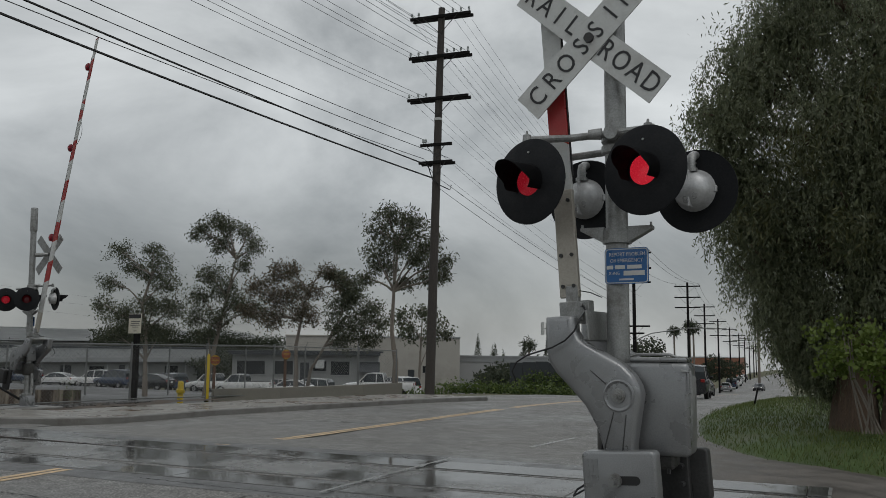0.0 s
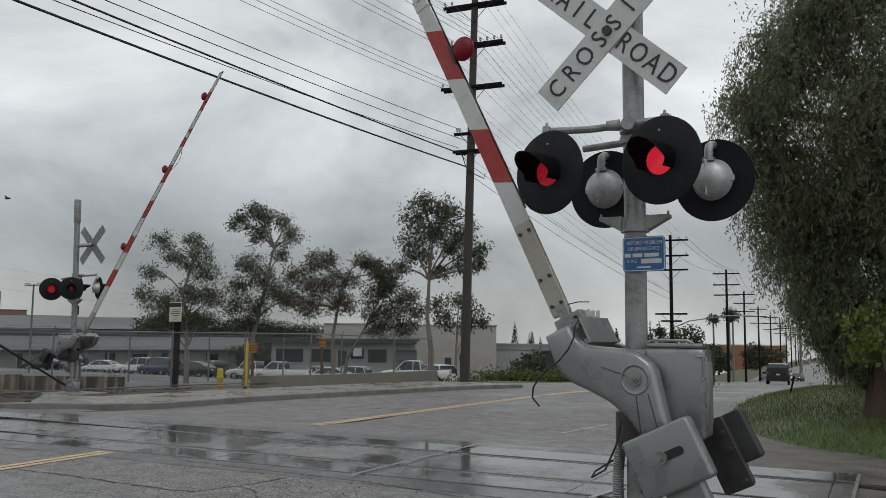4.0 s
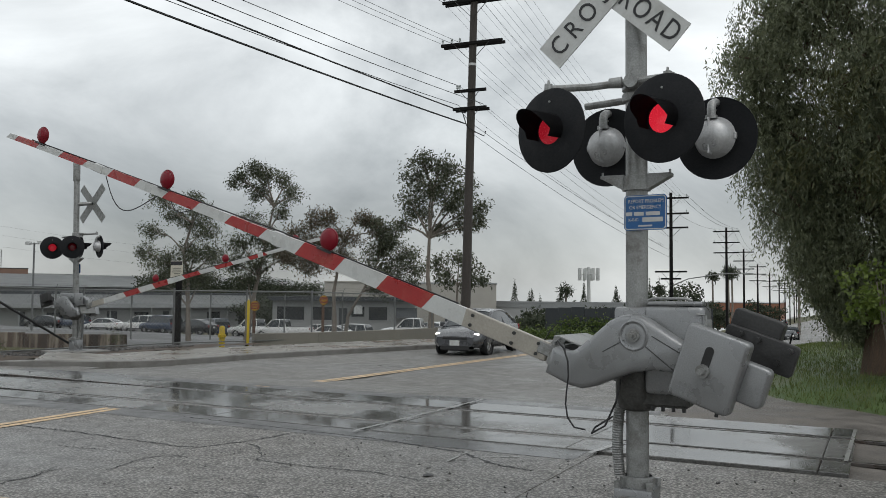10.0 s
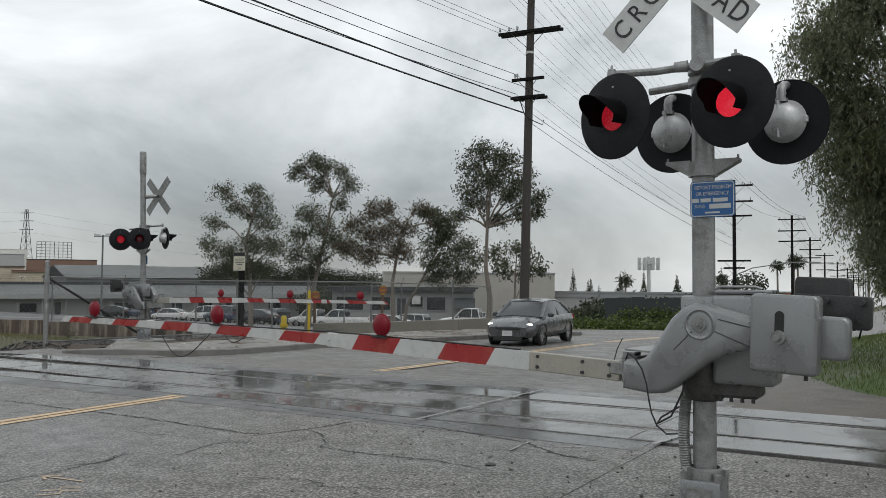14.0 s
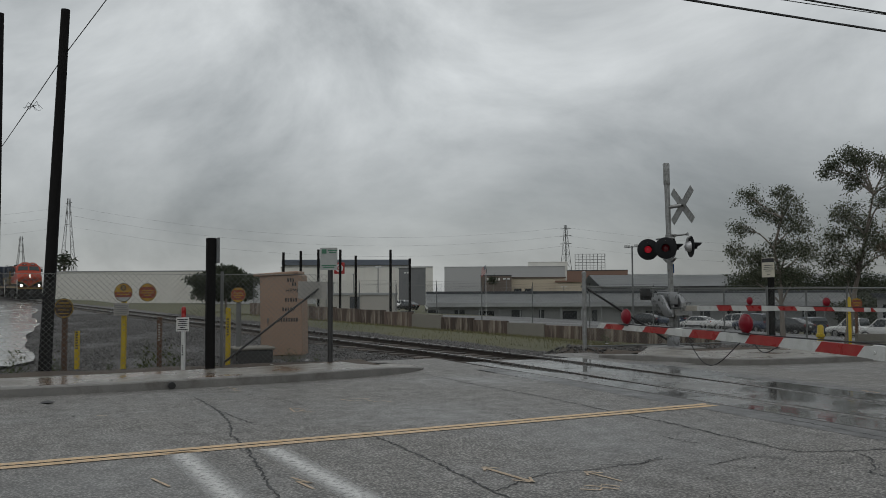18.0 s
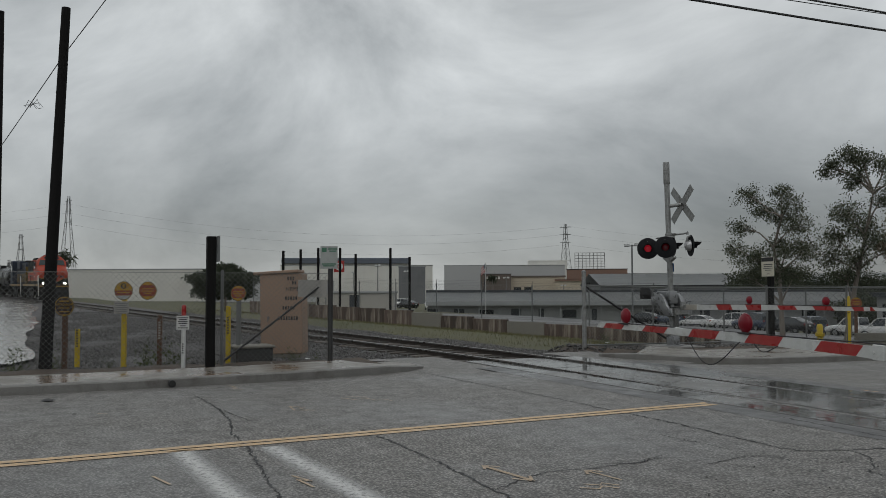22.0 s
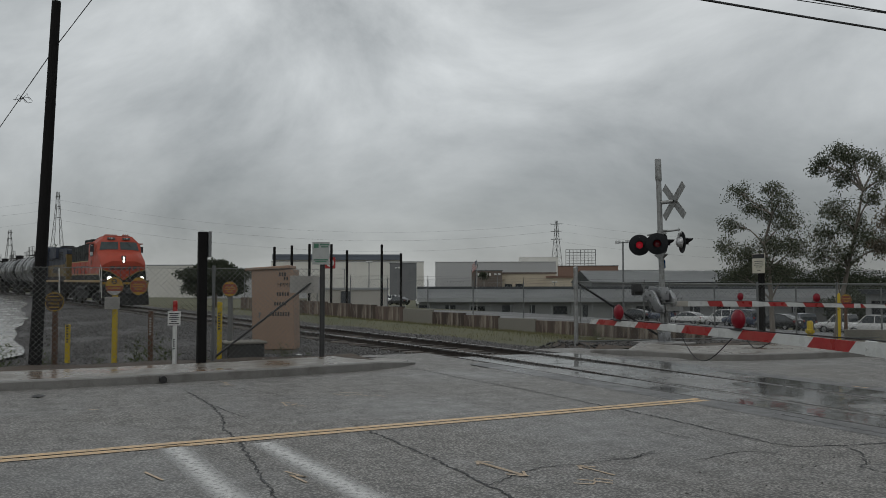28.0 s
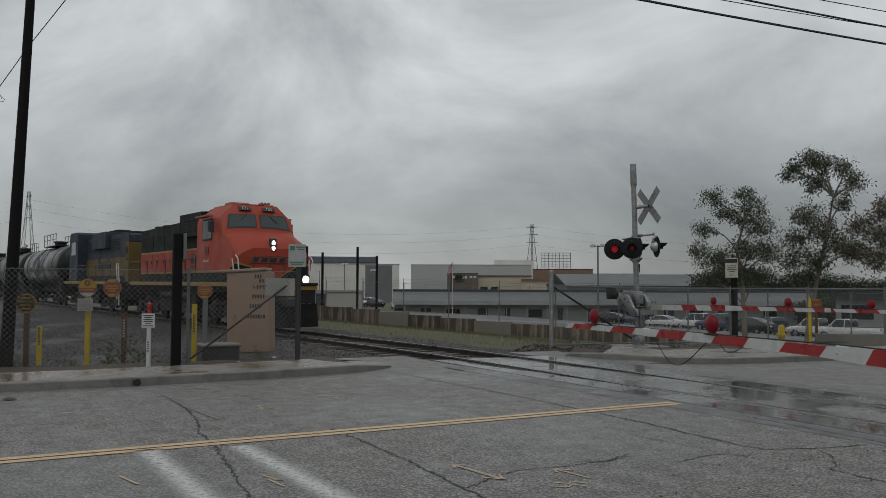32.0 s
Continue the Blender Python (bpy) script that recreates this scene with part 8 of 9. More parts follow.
def engine_front():
    t = thing("locomotive", put(-30, 9, 0), "orange and dark green diesel locomotive with lit headlamps", "locomotive", "train")
    H = 9.0
    chassis(t, H, M_STRIPE)
    bogie(t, 5.3, (-1.4, 1.4), True)
    bogie(t, -5.3, (-1.4, 1.4), True)
    # long hood: dark above, orange below, yellow line between
    for z0, z1, m_, nm, lb in ((1.69, 2.05, M_DGREEN, "hood_base", ""), (2.05, 2.12, M_STRIPE, "hood_stripe", "yellow stripe"), (2.12, 2.98, M_ORANGE, "hood_side", "faded orange hood side"), (2.98, 3.05, M_STRIPE, "hood_stripe", "yellow stripe")):
        bm = bmesh.new()
        box(bm, (-2.5, 0, (z0 + z1) / 2), (11.6, 1.82 + (0.012 if m_ is M_STRIPE else 0), z1 - z0))
        part(nm, bm, m_, t, lb)
    bm = bmesh.new()
    prism(bm, [(-8.3, 3.05), (3.3, 3.05), (3.3, 4.25), (-8.3, 4.1)], -0.91, 0.91)
    part("hood_top", bm, M_DGREEN, t, "dark green upper hood")
    bm = bmesh.new()
    prism(bm, [(-0.5, 3.5), (2.9, 3.5), (2.8, 4.42), (-0.3, 4.42)], -1.2, 1.2)
    part("brake_blister", bm, M_DGREEN, t)
    for x, r in ((-6.8, 0.62), (-5.3, 0.62), (-3.4, 0.4), (0.4, 0.5), (1.8, 0.5)):
        bm = bmesh.new()
        z = 4.12 if x < 0 else 4.42
        lathe(bm, [(r, z - 0.05), (r, z + 0.14), (r * 0.9, z + 0.17), (r * 0.2, z + 0.12), (0, z + 0.14)], 20, pose(x, 0, 0))
        part("roof_fan", bm, M_UNDER, t)
    for q in (-1, 1):
        for x, w, z, h in ((-7.0, 2.2, 3.55, 0.5), (-4.6, 1.6, 3.55, 0.5), (-2.4, 1.4, 3.5, 0.4), (1.3, 2.6, 3.95, 0.5)):
            y = 0.925 if x < -0.4 else 1.21
            for i in range(5):
                bm = bmesh.new()
                box(bm, (x, q * y, z - h / 2 + h * (i + 0.5) / 5), (w, 0.03, h / 5 * 0.6))
                part("grille_slat", bm, M_UNDER, t)
        for i in range(9):
            bm = bmesh.new()
            box(bm, (-7.6 + 1.12 * i, q * 0.918, 2.55), (0.9, 0.016, 0.72), 0.004)
            dr = part("hood_door", bm, M_ORANGE, t)
            bm = bmesh.new()
            box(bm, (-7.25 + 1.12 * i, q * 0.935, 2.6), (0.04, 0.03, 0.16))
            part("latch", bm, M_IRON, dr)
        # lettering as plain shapes
        bm = bmesh.new()
        for x, w in ((0.8, 0.42), (1.35, 0.42), (1.9, 0.42), (2.45, 0.42)):
            plate(bm, [(x - w / 2, 2.42), (x + w / 2 - 0.06, 2.42), (x + w / 2, 2.82), (x - w / 2 + 0.06, 2.82)], 0.01, pose(0, q * 0.932, 0))
        box(bm, (1.6, q * 0.932, 2.30), (2.1, 0.01, 0.06))
        part("emblem_shapes", bm, M_INK, t)
    # cab and nose
    bm = bmesh.new()
    rings = []
    for x, w0, z1, w1, z2, wt, zt in ((3.3, 1.5, 3.9, 1.42, 4.1, 0.8, 4.52), (5.95, 1.5, 3.9, 1.42, 4.1, 0.92, 4.52), (6.17, 1.5, 3.72, 1.46, 3.98, 1.08, 4.28), (6.46, 1.5, 3.22, 1.48, 3.4, 1.34, 3.56), (7.5, 1.5, 2.92, 1.4, 3.1, 0.98, 3.3), (7.88, 1.46, 2.7, 1.3, 2.86, 0.86, 3.04), (8.02, 1.38, 2.58, 1.2, 2.72, 0.8, 2.88)):
        half = [(w0, 1.69), (w0, z1), (w1, z2), (wt, zt)]
        rings.append([bm.verts.new((x, y, z)) for y, z in half] + [bm.verts.new((x, -y, z)) for y, z in half[::-1]])
    for a, b in zip(rings[:-1], rings[1:]):
        for i in range(8):
            j = (i + 1) % 8
            bm.faces.new((a[i], a[j], b[j], b[i]))
    bm.faces.new(rings[0][::-1])
    bm.faces.new(rings[-1])
    bmesh.ops.recalc_face_normals(bm, faces=bm.faces[:])
    part("cab", bm, M_ORANGE, t, "faded red-orange wide cab and nose")
    bm = bmesh.new()
    box(bm, (5.6, 0, 1.86), (4.55, 3.07, 0.34), 0.01)
    part("cab_base", bm, M_DGREEN, t)
    bm = bmesh.new()
    box(bm, (5.58, 0, 2.07), (4.6, 3.075, 0.07), 0.005)
    part("cab_stripe", bm, M_STRIPE, t)
    bm = bmesh.new()
    prism(bm, [(3.2, 4.51), (5.9, 4.52), (5.95, 4.54), (5.9, 4.56), (3.2, 4.56)], -0.8, 0.8)
    part("cab_roof", bm, M_CABROOF, t)
    bm = bmesh.new()
    box(bm, (4.7, -0.3, 4.61), (0.7, 0.8, 0.12), 0.03)
    for y in (-0.1, 0.05, 0.2):
        tube(bm, (5.3, y + 0.5, 4.62), (5.65, y + 0.5, 4.62), 0.03, 0.055, 8)
    part("roof_box", bm, M_CABROOF, t)
    # windscreens lie on the slope between nose and roof
    sl = Vector((6.17 - 6.46, 0, 4.29 - 3.57)).normalized()
    nrm = Vector((sl.z, 0, -sl.x))
    for q in (-1, 1):
        for grow, m_, nm, off in ((0.05, M_FASCIA, "windscreen_seal", 0.006), (0.0, M_CABGLASS, "windscreen", 0.012)):
            bm = bmesh.new()
            f = [bm.verts.new(Vector((6.46, 0, 3.575)) + sl * a + Vector((0, y * q, 0)) + nrm * off) for y, a in ((0.12 - grow, 0.14 - grow), (0.75, 0.13 - grow), (1.26 + grow, 0.05 - grow * 0.4), (1.13 + grow, 0.56 + grow), (0.12 - grow, 0.58 + grow))]
            bm.faces.new(f if q < 0 else f[::-1])
            bmesh.ops.recalc_face_normals(bm, faces=bm.faces[:])
            part(nm, bm, m_, t)
        bm = bmesh.new()
        tube(bm, Vector((6.46, q * 0.5, 3.575)) + sl * 0.57 + nrm * 0.03, Vector((6.46, q * 0.8, 3.575)) + sl * 0.3 + nrm * 0.03, 0.012, 0.012, 5)
        part("wiper", bm, M_FASCIA, t)
        bm = bmesh.new()
        box(bm, (0, 0, 0), (0.03, 0.52, 0.2), 0.004, Matrix.Translation((6.15, q * 0.5, 4.36)) @ pose(0, 0, 0, 0, -48, 0))
        nb = part("number_board", bm, M_INK, t)
        lettering("number", "121", 0.19, M_WHITE, t, Matrix.Translation((6.18, q * 0.5, 4.38)) @ pose(0, 0, 0, 0, -35, 0) @ pose(0, 0, 0, 0, 0, 90))
        # side window and door
        bm = bmesh.new()
        box(bm, (4.7, q * 1.522, 3.62), (1.15, 0.03, 0.78), 0.01)
        sw = part("side_window", bm, M_FASCIA, t)
        bm = bmesh.new()
        box(bm, (4.45, q * 1.535, 3.62), (0.5, 0.02, 0.66))
        box(bm, (5.0, q * 1.535, 3.62), (0.5, 0.02, 0.66))
        part("pane", bm, M_CABGLASS, sw)
        bm = bmesh.new()
        plate(bm, [(4.0, 4.12), (5.4, 4.12), (5.4, 4.06), (4.0, 4.06)], 0.3, pose(0, q * 1.66, 0))
        part("window_visor", bm, M_CABROOF, t)
        bm = bmesh.new()
        box(bm, (5.6, q * 1.66, 3.7), (0.05, 0.24, 0.4), 0.01)
        part("mirror", bm, M_FASCIA, t)
        bm = bmesh.new()
        for i, w in enumerate((0.14, 0.14, 0.14)):
            box(bm, (4.4 + 0.2 * i, q * 1.527, 2.85), (w, 0.01, 0.3))
        part("number_bars", bm, M_SIGNR, t)
        bm = bmesh.new()
        for z in (2.45, 2.5):
            box(bm, (4.6, q * 1.527, z), (0.7, 0.01, 0.02))
        part("stencil_bars", bm, M_RAILW, t)
        # steps and hand rails at the front corner
        for i in range(4):
            bm = bmesh.new()
            box(bm, (8.35, q * 1.25, 0.45 + 0.3 * i), (0.5, 0.45, 0.04))
            part("step", bm, M_UNDER, t)
        handrail(t, [(8.62, q * 1.5, 0.55), (8.62, q * 1.5, 1.55), (8.30, q * 1.5, 2.5), (8.05, q * 1.5, 2.62)], (), 0.024, M_RAILW)
        handrail(t, [(8.05, q * 1.5, 0.9), (8.05, q * 1.5, 1.7), (7.85, q * 1.56, 2.5)], (), 0.024, M_RAILW)
        bm = bmesh.new()
        box(bm, (8.64, q * 1.05, 1.80), (0.16, 0.32, 0.32), 0.02)
        dl = part("ditch_lamp", bm, M_UNDER, t)
        bm = bmesh.new()
        lathe(bm, [(0.135, 0.0), (0.10, 0.03), (0, 0.04)], 16, pose(8.725, q * 1.05, 1.80, 0, 90, 0))
        part("lamp_glass", bm, M_HEAD, dl)
        posts = [((x, q * 1.46, 2.62), 1.69) for x in (-8, -6.4, -4.8, -3.2, -1.6, 0, 1.6, 3.0)]
        handrail(t, [(-8.4, q * 1.46, 2.62), (3.1, q * 1.46, 2.62)], posts, 0.022)
    bm = bmesh.new()
    box(bm, (7.93, 0, 2.98), (0.18, 0.26, 0.5), 0.02, None)
    hl = part("headlamp_box", bm, M_FASCIA, t)
    for z in (2.88, 3.08):
        bm = bmesh.new()
        lathe(bm, [(0.07, 0.0), (0.05, 0.03), (0, 0.04)], 16, pose(8.03, 0, z, 0, 90, 0))
        part("lamp_glass", bm, M_HEAD, hl)
    bm = bmesh.new()
    for i in range(5):
        y = -0.72 + 0.36 * i
        plate(bm, [(y - 0.14, 2.40), (y + 0.10, 2.40), (y + 0.16, 2.54), (y - 0.08, 2.54)], 0.012, pose(8.03, 0, 0, 0, 0, 90))
    box(bm, (8.02, 0.0, 2.35), (0.03, 1.9, 0.03))
    part("emblem_shapes", bm, M_INK, t)
    for q in (-1, 1):
        for grow, m_, nm, x in ((0.06, M_STRIPE, "nose_stripe", 8.03), (0.0, M_DGREEN, "nose_corner", 8.038)):
            bm = bmesh.new()
            rows = [(bm.verts.new((x + dx, (y + out) * q, 1.72)), bm.verts.new((x + dx, (y + out) * q, zt + grow))) for dx, y, out, zt in ((0, 0.08, 0, 1.74), (0, 0.5, 0, 1.98), (0, 0.9, 0, 2.2), (0, 1.385, 0.004, 2.31), (-0.14, 1.466, 0.012, 2.31), (-0.5, 1.51, 0.012, 2.2))]
            for (a0, a1), (b0, b1) in zip(rows[:-1], rows[1:]):
                bm.faces.new((a0, b0, b1, a1))
            bmesh.ops.recalc_face_normals(bm, faces=bm.faces[:])
            bmesh.ops.solidify(bm, geom=bm.faces[:], thickness=0.004)
            part(nm, bm, m_, t)
    bm = bmesh.new()
    box(bm, (8.72, 0, 1.28), (0.10, 2.9, 0.66), 0.02)
    part("pilot", bm, M_UNDER, t)
    bm = bmesh.new()
    box(bm, (8.79, 0, 1.50), (0.03, 3.0, 0.14), 0.004)
    part("pilot_stripe", bm, M_STRIPE, t)
    bm = bmesh.new()
    va = [bm.verts.new(p) for p in ((8.75, -1.5, 0.95), (9.25, 0, 0.95), (8.75, 1.5, 0.95), (8.95, -1.5, 0.12), (9.6, 0, 0.12), (8.95, 1.5, 0.12))]
    bm.faces.new((va[0], va[1], va[4], va[3]))
    bm.faces.new((va[1], va[2], va[5], va[4]))
    bmesh.ops.solidify(bm, geom=bm.faces[:], thickness=0.04)
    part("plow", bm, M_UNDER, t)
    bm = bmesh.new()
    box(bm, (9.05, 0, 1.0), (0.8, 0.26, 0.3), 0.04)
    box(bm, (9.5, 0.08, 1.0), (0.26, 0.34, 0.36), 0.05)
    part("coupler", bm, M_IRON, t)
    handrail(t, [(8.45, -0.95, 2.55), (8.45, -0.3, 2.58), (8.45, 0.3, 2.58), (8.45, 0.95, 2.55)], [((8.45, y, 2.56), 1.69) for y in (-0.95, -0.3, 0.3, 0.95)], 0.022)
    bm = bmesh.new()
    for y in (-0.5, 0.45, 0.7):
        pipe(bm, [(8.78, y, 1.2), (8.95, y, 0.95), (8.92, y, 0.6)], 0.03, 6)
    part("air_hose", bm, M_CABLE, t)
    return t


def engine_rear():
    t = thing("locomotive", put(-50, 7, 0), "dusty blue and yellow diesel locomotive coupled behind the first", "locomotive", "train")
    chassis(t, 8.8, M_STRIPE)
    bogie(t, 5.2, (-1.4, 1.4))
    bogie(t, -5.2, (-1.4, 1.4))
    for x0, x1, z0, z1, m_, nm in ((7.3, 8.0, 1.69, 3.75, M_SFYEL, "hood_end"), (7.3, 8.0, 3.75, 4.15, M_SFBLUE, "hood_cap"), (-3.4, 7.3, 2.95, 4.2, M_SFBLUE, "hood_top"), (-3.4, 7.3, 2.0, 2.95, M_SFYEL, "hood_side"), (-3.4, 7.3, 1.69, 2.0, M_UNDER, "hood_base")):
        bm = bmesh.new()
        prism(bm, [(x0, z0), (x1, z0), (x1, z1 - 0.08), (x1 - 0.08, z1), (x0, z1)], -0.93, 0.93)
        part(nm, bm, m_, t)
    bm = bmesh.new()
    prism(bm, [(-0.5, 3.5), (3.4, 3.5), (3.3, 4.4), (-0.4, 4.4)], -1.2, 1.2)
    part("brake_blister", bm, M_SFBLUE, t)
    for x in (1.0, 2.4, 4.6, 6.0):
        bm = bmesh.new()
        z = 4.4 if x < 3 else 4.18
        lathe(bm, [(0.5, z - 0.05), (0.5, z + 0.14), (0.4, z + 0.17), (0, z + 0.12)], 18, pose(x, 0, 0))
        part("roof_fan", bm, M_UNDER, t)
    bm = bmesh.new()
    prism(bm, [(-6.2, 1.69), (-3.4, 1.69), (-3.4, 4.5), (-3.7, 4.62), (-5.9, 4.62), (-6.2, 4.45)], -1.5, 1.5)
    part("cab", bm, M_SFBLUE, t, "dusty dark blue cab")
    bm = bmesh.new()
    prism(bm, [(-8.0, 1.69), (-6.2, 1.69), (-6.2, 3.2), (-8.0, 3.1)], -0.9, 0.9)
    part("short_hood", bm, M_SFBLUE, t)
    for q in (-1, 1):
        bm = bmesh.new()
        box(bm, (-4.7, q * 1.51, 3.65), (1.5, 0.03, 0.8), 0.01)
        part("side_window", bm, M_CABGLASS, t)
        bm = bmesh.new()
        for i in range(7):
            x = 0.2 + 0.52 * i
            plate(bm, [(x, 2.3), (x + 0.3, 2.3), (x + 0.36, 3.0 if i in (0, 5) else 2.78), (x + 0.06, 3.0 if i in (0, 5) else 2.78)], 0.012, pose(0, q * 0.94, 0))
        part("emblem_shapes", bm, M_SFBLUE, t)
        for x, w in ((5.2, 1.5), (3.9, 0.9), (-1.6, 2.2)):
            for i in range(5):
                bm = bmesh.new()
                box(bm, (x, q * 0.94, 3.4 + 0.13 * i), (w, 0.03, 0.07))
                part("grille_slat", bm, M_UNDER, t)
        handrail(t, [(-3.2, q * 1.46, 2.62), (8.2, q * 1.46, 2.62)], [((x, q * 1.46, 2.62), 1.69) for x in (-2, 0, 2, 4, 6, 8)], 0.02)
        for z in (0.5, 0.8, 1.1, 1.4):
            bm = bmesh.new()
            box(bm, (8.25, q * 1.25, z), (0.5, 0.45, 0.04))
            part("step", bm, M_UNDER, t)
        handrail(t, [(8.5, q * 1.5, 0.5), (8.5, q * 1.5, 1.6), (8.1, q * 1.5, 2.6)], (), 0.026, M_RAILW)
        handrail(t, [(8.0, q * 1.5, 0.8), (8.0, q * 1.5, 1.7), (7.7, q * 1.5, 2.6)], (), 0.026, M_RAILW)
    bm = bmesh.new()
    lathe(bm, [(0, 0.0), (0.2, 0.0), (0.2, 0.01)], 16, pose(7.65, -0.94, 3.3, 90, 0, 0))
    box(bm, (7.65, -0.945, 2.85), (0.4, 0.01, 0.14))
    part("emblem_shapes", bm, M_SFBLUE, t)
    bm = bmesh.new()
    for q in (-1, 1):
        box(bm, (q * 8.7, 0, 1.2), (0.1, 2.8, 0.8), 0.02)
        box(bm, (q * 9.0, 0, 1.0), (0.7, 0.26, 0.3), 0.04)
    part("pilot", bm, M_UNDER, t)
    return t


def tank_car():
    t = thing("tank_car", put(-70, 4, 0), "glossy black railway tank car with a top walkway", "tank car", "train")
    L, r, zc = 8.0, 1.5, 2.75
    bm = bmesh.new()
    prof = [(0, -L)] + [(r * math.sin(a), -L + 0.75 * (1 - math.cos(a))) for a in (0.3, 0.6, 0.9, 1.2, 1.5708)]
    prof += [(r, k) for k in (-4.0, 0.0, 4.0)] + [(rr, -z) for rr, z in prof[::-1]]
    lathe(bm, prof, 36, pose(0, 0, zc, 0, 90, 0))
    part("tank", bm, M_TANK, t, "glossy wet black tank barrel")
    for k in (-5.4, -1.8, 1.8, 5.4):
        bm = bmesh.new()
        lathe(bm, [(r + 0.002, -0.04), (r + 0.02, -0.04), (r + 0.02, 0.04), (r + 0.002, 0.04)], 36, pose(k, 0, zc, 0, 90, 0))
        part("hoop", bm, M_UNDER, t)
    bm = bmesh.new()
    box(bm, (0, 0, 1.1), (17.2, 0.6, 0.35), 0.03)
    for q in (-1, 1):
        box(bm, (q * 8.2, 0, 1.15), (0.6, 2.7, 0.25), 0.03)
        box(bm, (q * 6.4, 0, 1.3), (0.8, 2.2, 0.5), 0.03)
    part("underframe", bm, M_UNDER, t)
    bogie(t, 5.9, (-0.9, 0.9), False, 0.45)
    bogie(t, -5.9, (-0.9, 0.9), False, 0.45)
    bm = bmesh.new()
    lathe(bm, [(0.42, 4.1), (0.42, 4.6), (0.5, 4.62), (0.5, 4.72), (0, 4.76)], 18)
    part("hatch", bm, M_UNDER, t)
    bm = bmesh.new()
    box(bm, (0, 0, 4.32), (5.0, 1.5, 0.06))
    part("walkway", bm, M_UNDER, t)
    for q in (-1, 1):
        handrail(t, [(-2.5, q * 0.75, 5.2), (2.5, q * 0.75, 5.2)], [((x, q * 0.75, 5.2), 4.3) for x in (-2.5, -1.25, 0, 1.25, 2.5)], 0.025)
        handrail(t, [(-2.5, q * 0.75, 4.8), (2.5, q * 0.75, 4.8)], (), 0.02)
        bm = bmesh.new()
        for y in (-0.22, 0.22):
            tube(bm, (y, q * 1.58, 1.2), (y, q * 1.5, 3.4), 0.022, 0.022, 6)
            tube(bm, (y, q * 1.5, 3.4), (y, q * 0.8, 4.35), 0.022, 0.022, 6)
        for i in range(7):
            tube(bm, (-0.22, q * 1.56, 1.4 + 0.32 * i), (0.22, q * 1.56, 1.4 + 0.32 * i), 0.018, 0.018, 5)
        part("ladder", bm, M_IRON, t)
        handrail(t, [(-8.4, q * 1.35, 2.0), (-8.4, q * 1.35, 1.2)], (), 0.02)
        bm = bmesh.new()
        tube(bm, (-7.9, q * 1.3, 1.9), (-6.4, q * 1.55, 1.9), 0.02, 0.02, 5)
        part("grab_rail", bm, M_RAILW, t)
    bm = bmesh.new()
    for z, w in ((3.5, 0.9), (3.35, 0.7), (3.32, 0.3)):
        box(bm, (8.02 - 0.06, 0.25, z), (0.03, w, 0.07))
    part("stencil_bars", bm, M_RAILW, t)
    bm = bmesh.new()
    for q in (-1, 1):
        box(bm, (q * 8.8, 0, 1.0), (0.7, 0.26, 0.3), 0.04)
    part("coupler", bm, M_IRON, t)
    return t




def fit_out(t, kx, kz, z0):
    """Shortens a locomotive's frame and raises its upper works; the wheels keep their size."""
    for o in t.children_recursive:
        if o.name.startswith(("wheelset", "axle")):
            continue
        if o.name.startswith("bogie"):
            o.location.x *= kx
            continue
        p = o.location.copy()
        if p.length > 0.01:
            o.location = (p.x * kx, p.y, z0 + (p.z - z0) * kz if p.z > z0 else p.z)
            continue
        for q in o.data.vertices:
            q.co.x *= kx
            q.co.y *= 0.95
            if q.co.z > z0:
                q.co.z = z0 + (q.co.z - z0) * kz


loco_a = engine_front()
loco_b = engine_rear()
fit_out(loco_a, 0.9, 1.035, 1.6)
fit_out(loco_b, 0.9, 1.035, 1.6)
tanks = [tank_car()]
for i in range(4):
    tanks.append(copy_thing(tanks[0], put(-90 - 18 * i, 2, 0)))

# ---- road vehicles ----
M_TYRE = paint("tyre_rubber", (0.018, 0.018, 0.018), 0.7)
M_RIM = paint("alloy_rim", (0.42, 0.42, 0.42), 0.3, metal=0.8)
M_TRIM = paint("black_plastic_trim", (0.02, 0.02, 0.021), 0.5)
M_SILVER = paint("grey_metallic_paint", (0.075, 0.078, 0.085), 0.28, metal=0.5, vary=0.06, coat=0.8)
M_CARWHITE = paint("white_car_paint", (0.60, 0.60, 0.59), 0.3, vary=0.05, coat=0.6)
M_CARBLACK = paint("black_car_paint", (0.011, 0.012, 0.014), 0.25, vary=0.1, coat=0.4)
M_CARSILV = paint("silver_car_paint", (0.34, 0.35, 0.36), 0.3, metal=0.4, vary=0.05, coat=0.6)
M_CARBLUE = paint("dark_blue_car_paint", (0.03, 0.045, 0.08), 0.25, vary=0.1, coat=0.7)
M_TAIL = paint("red_tail_lamp", (0.14, 0.006, 0.006), 0.25, emit=(1, 0.05, 0.03), emit_strength=0.02)
M_CARLAMP = paint("lit_car_headlamp", (0.85, 0.85, 0.82), 0.1, emit=(1.0, 0.97, 0.9), emit_strength=1.3)
M_CARGLASS = paint("tinted_car_glass", (0.03, 0.036, 0.04), 0.05, vary=0.15)


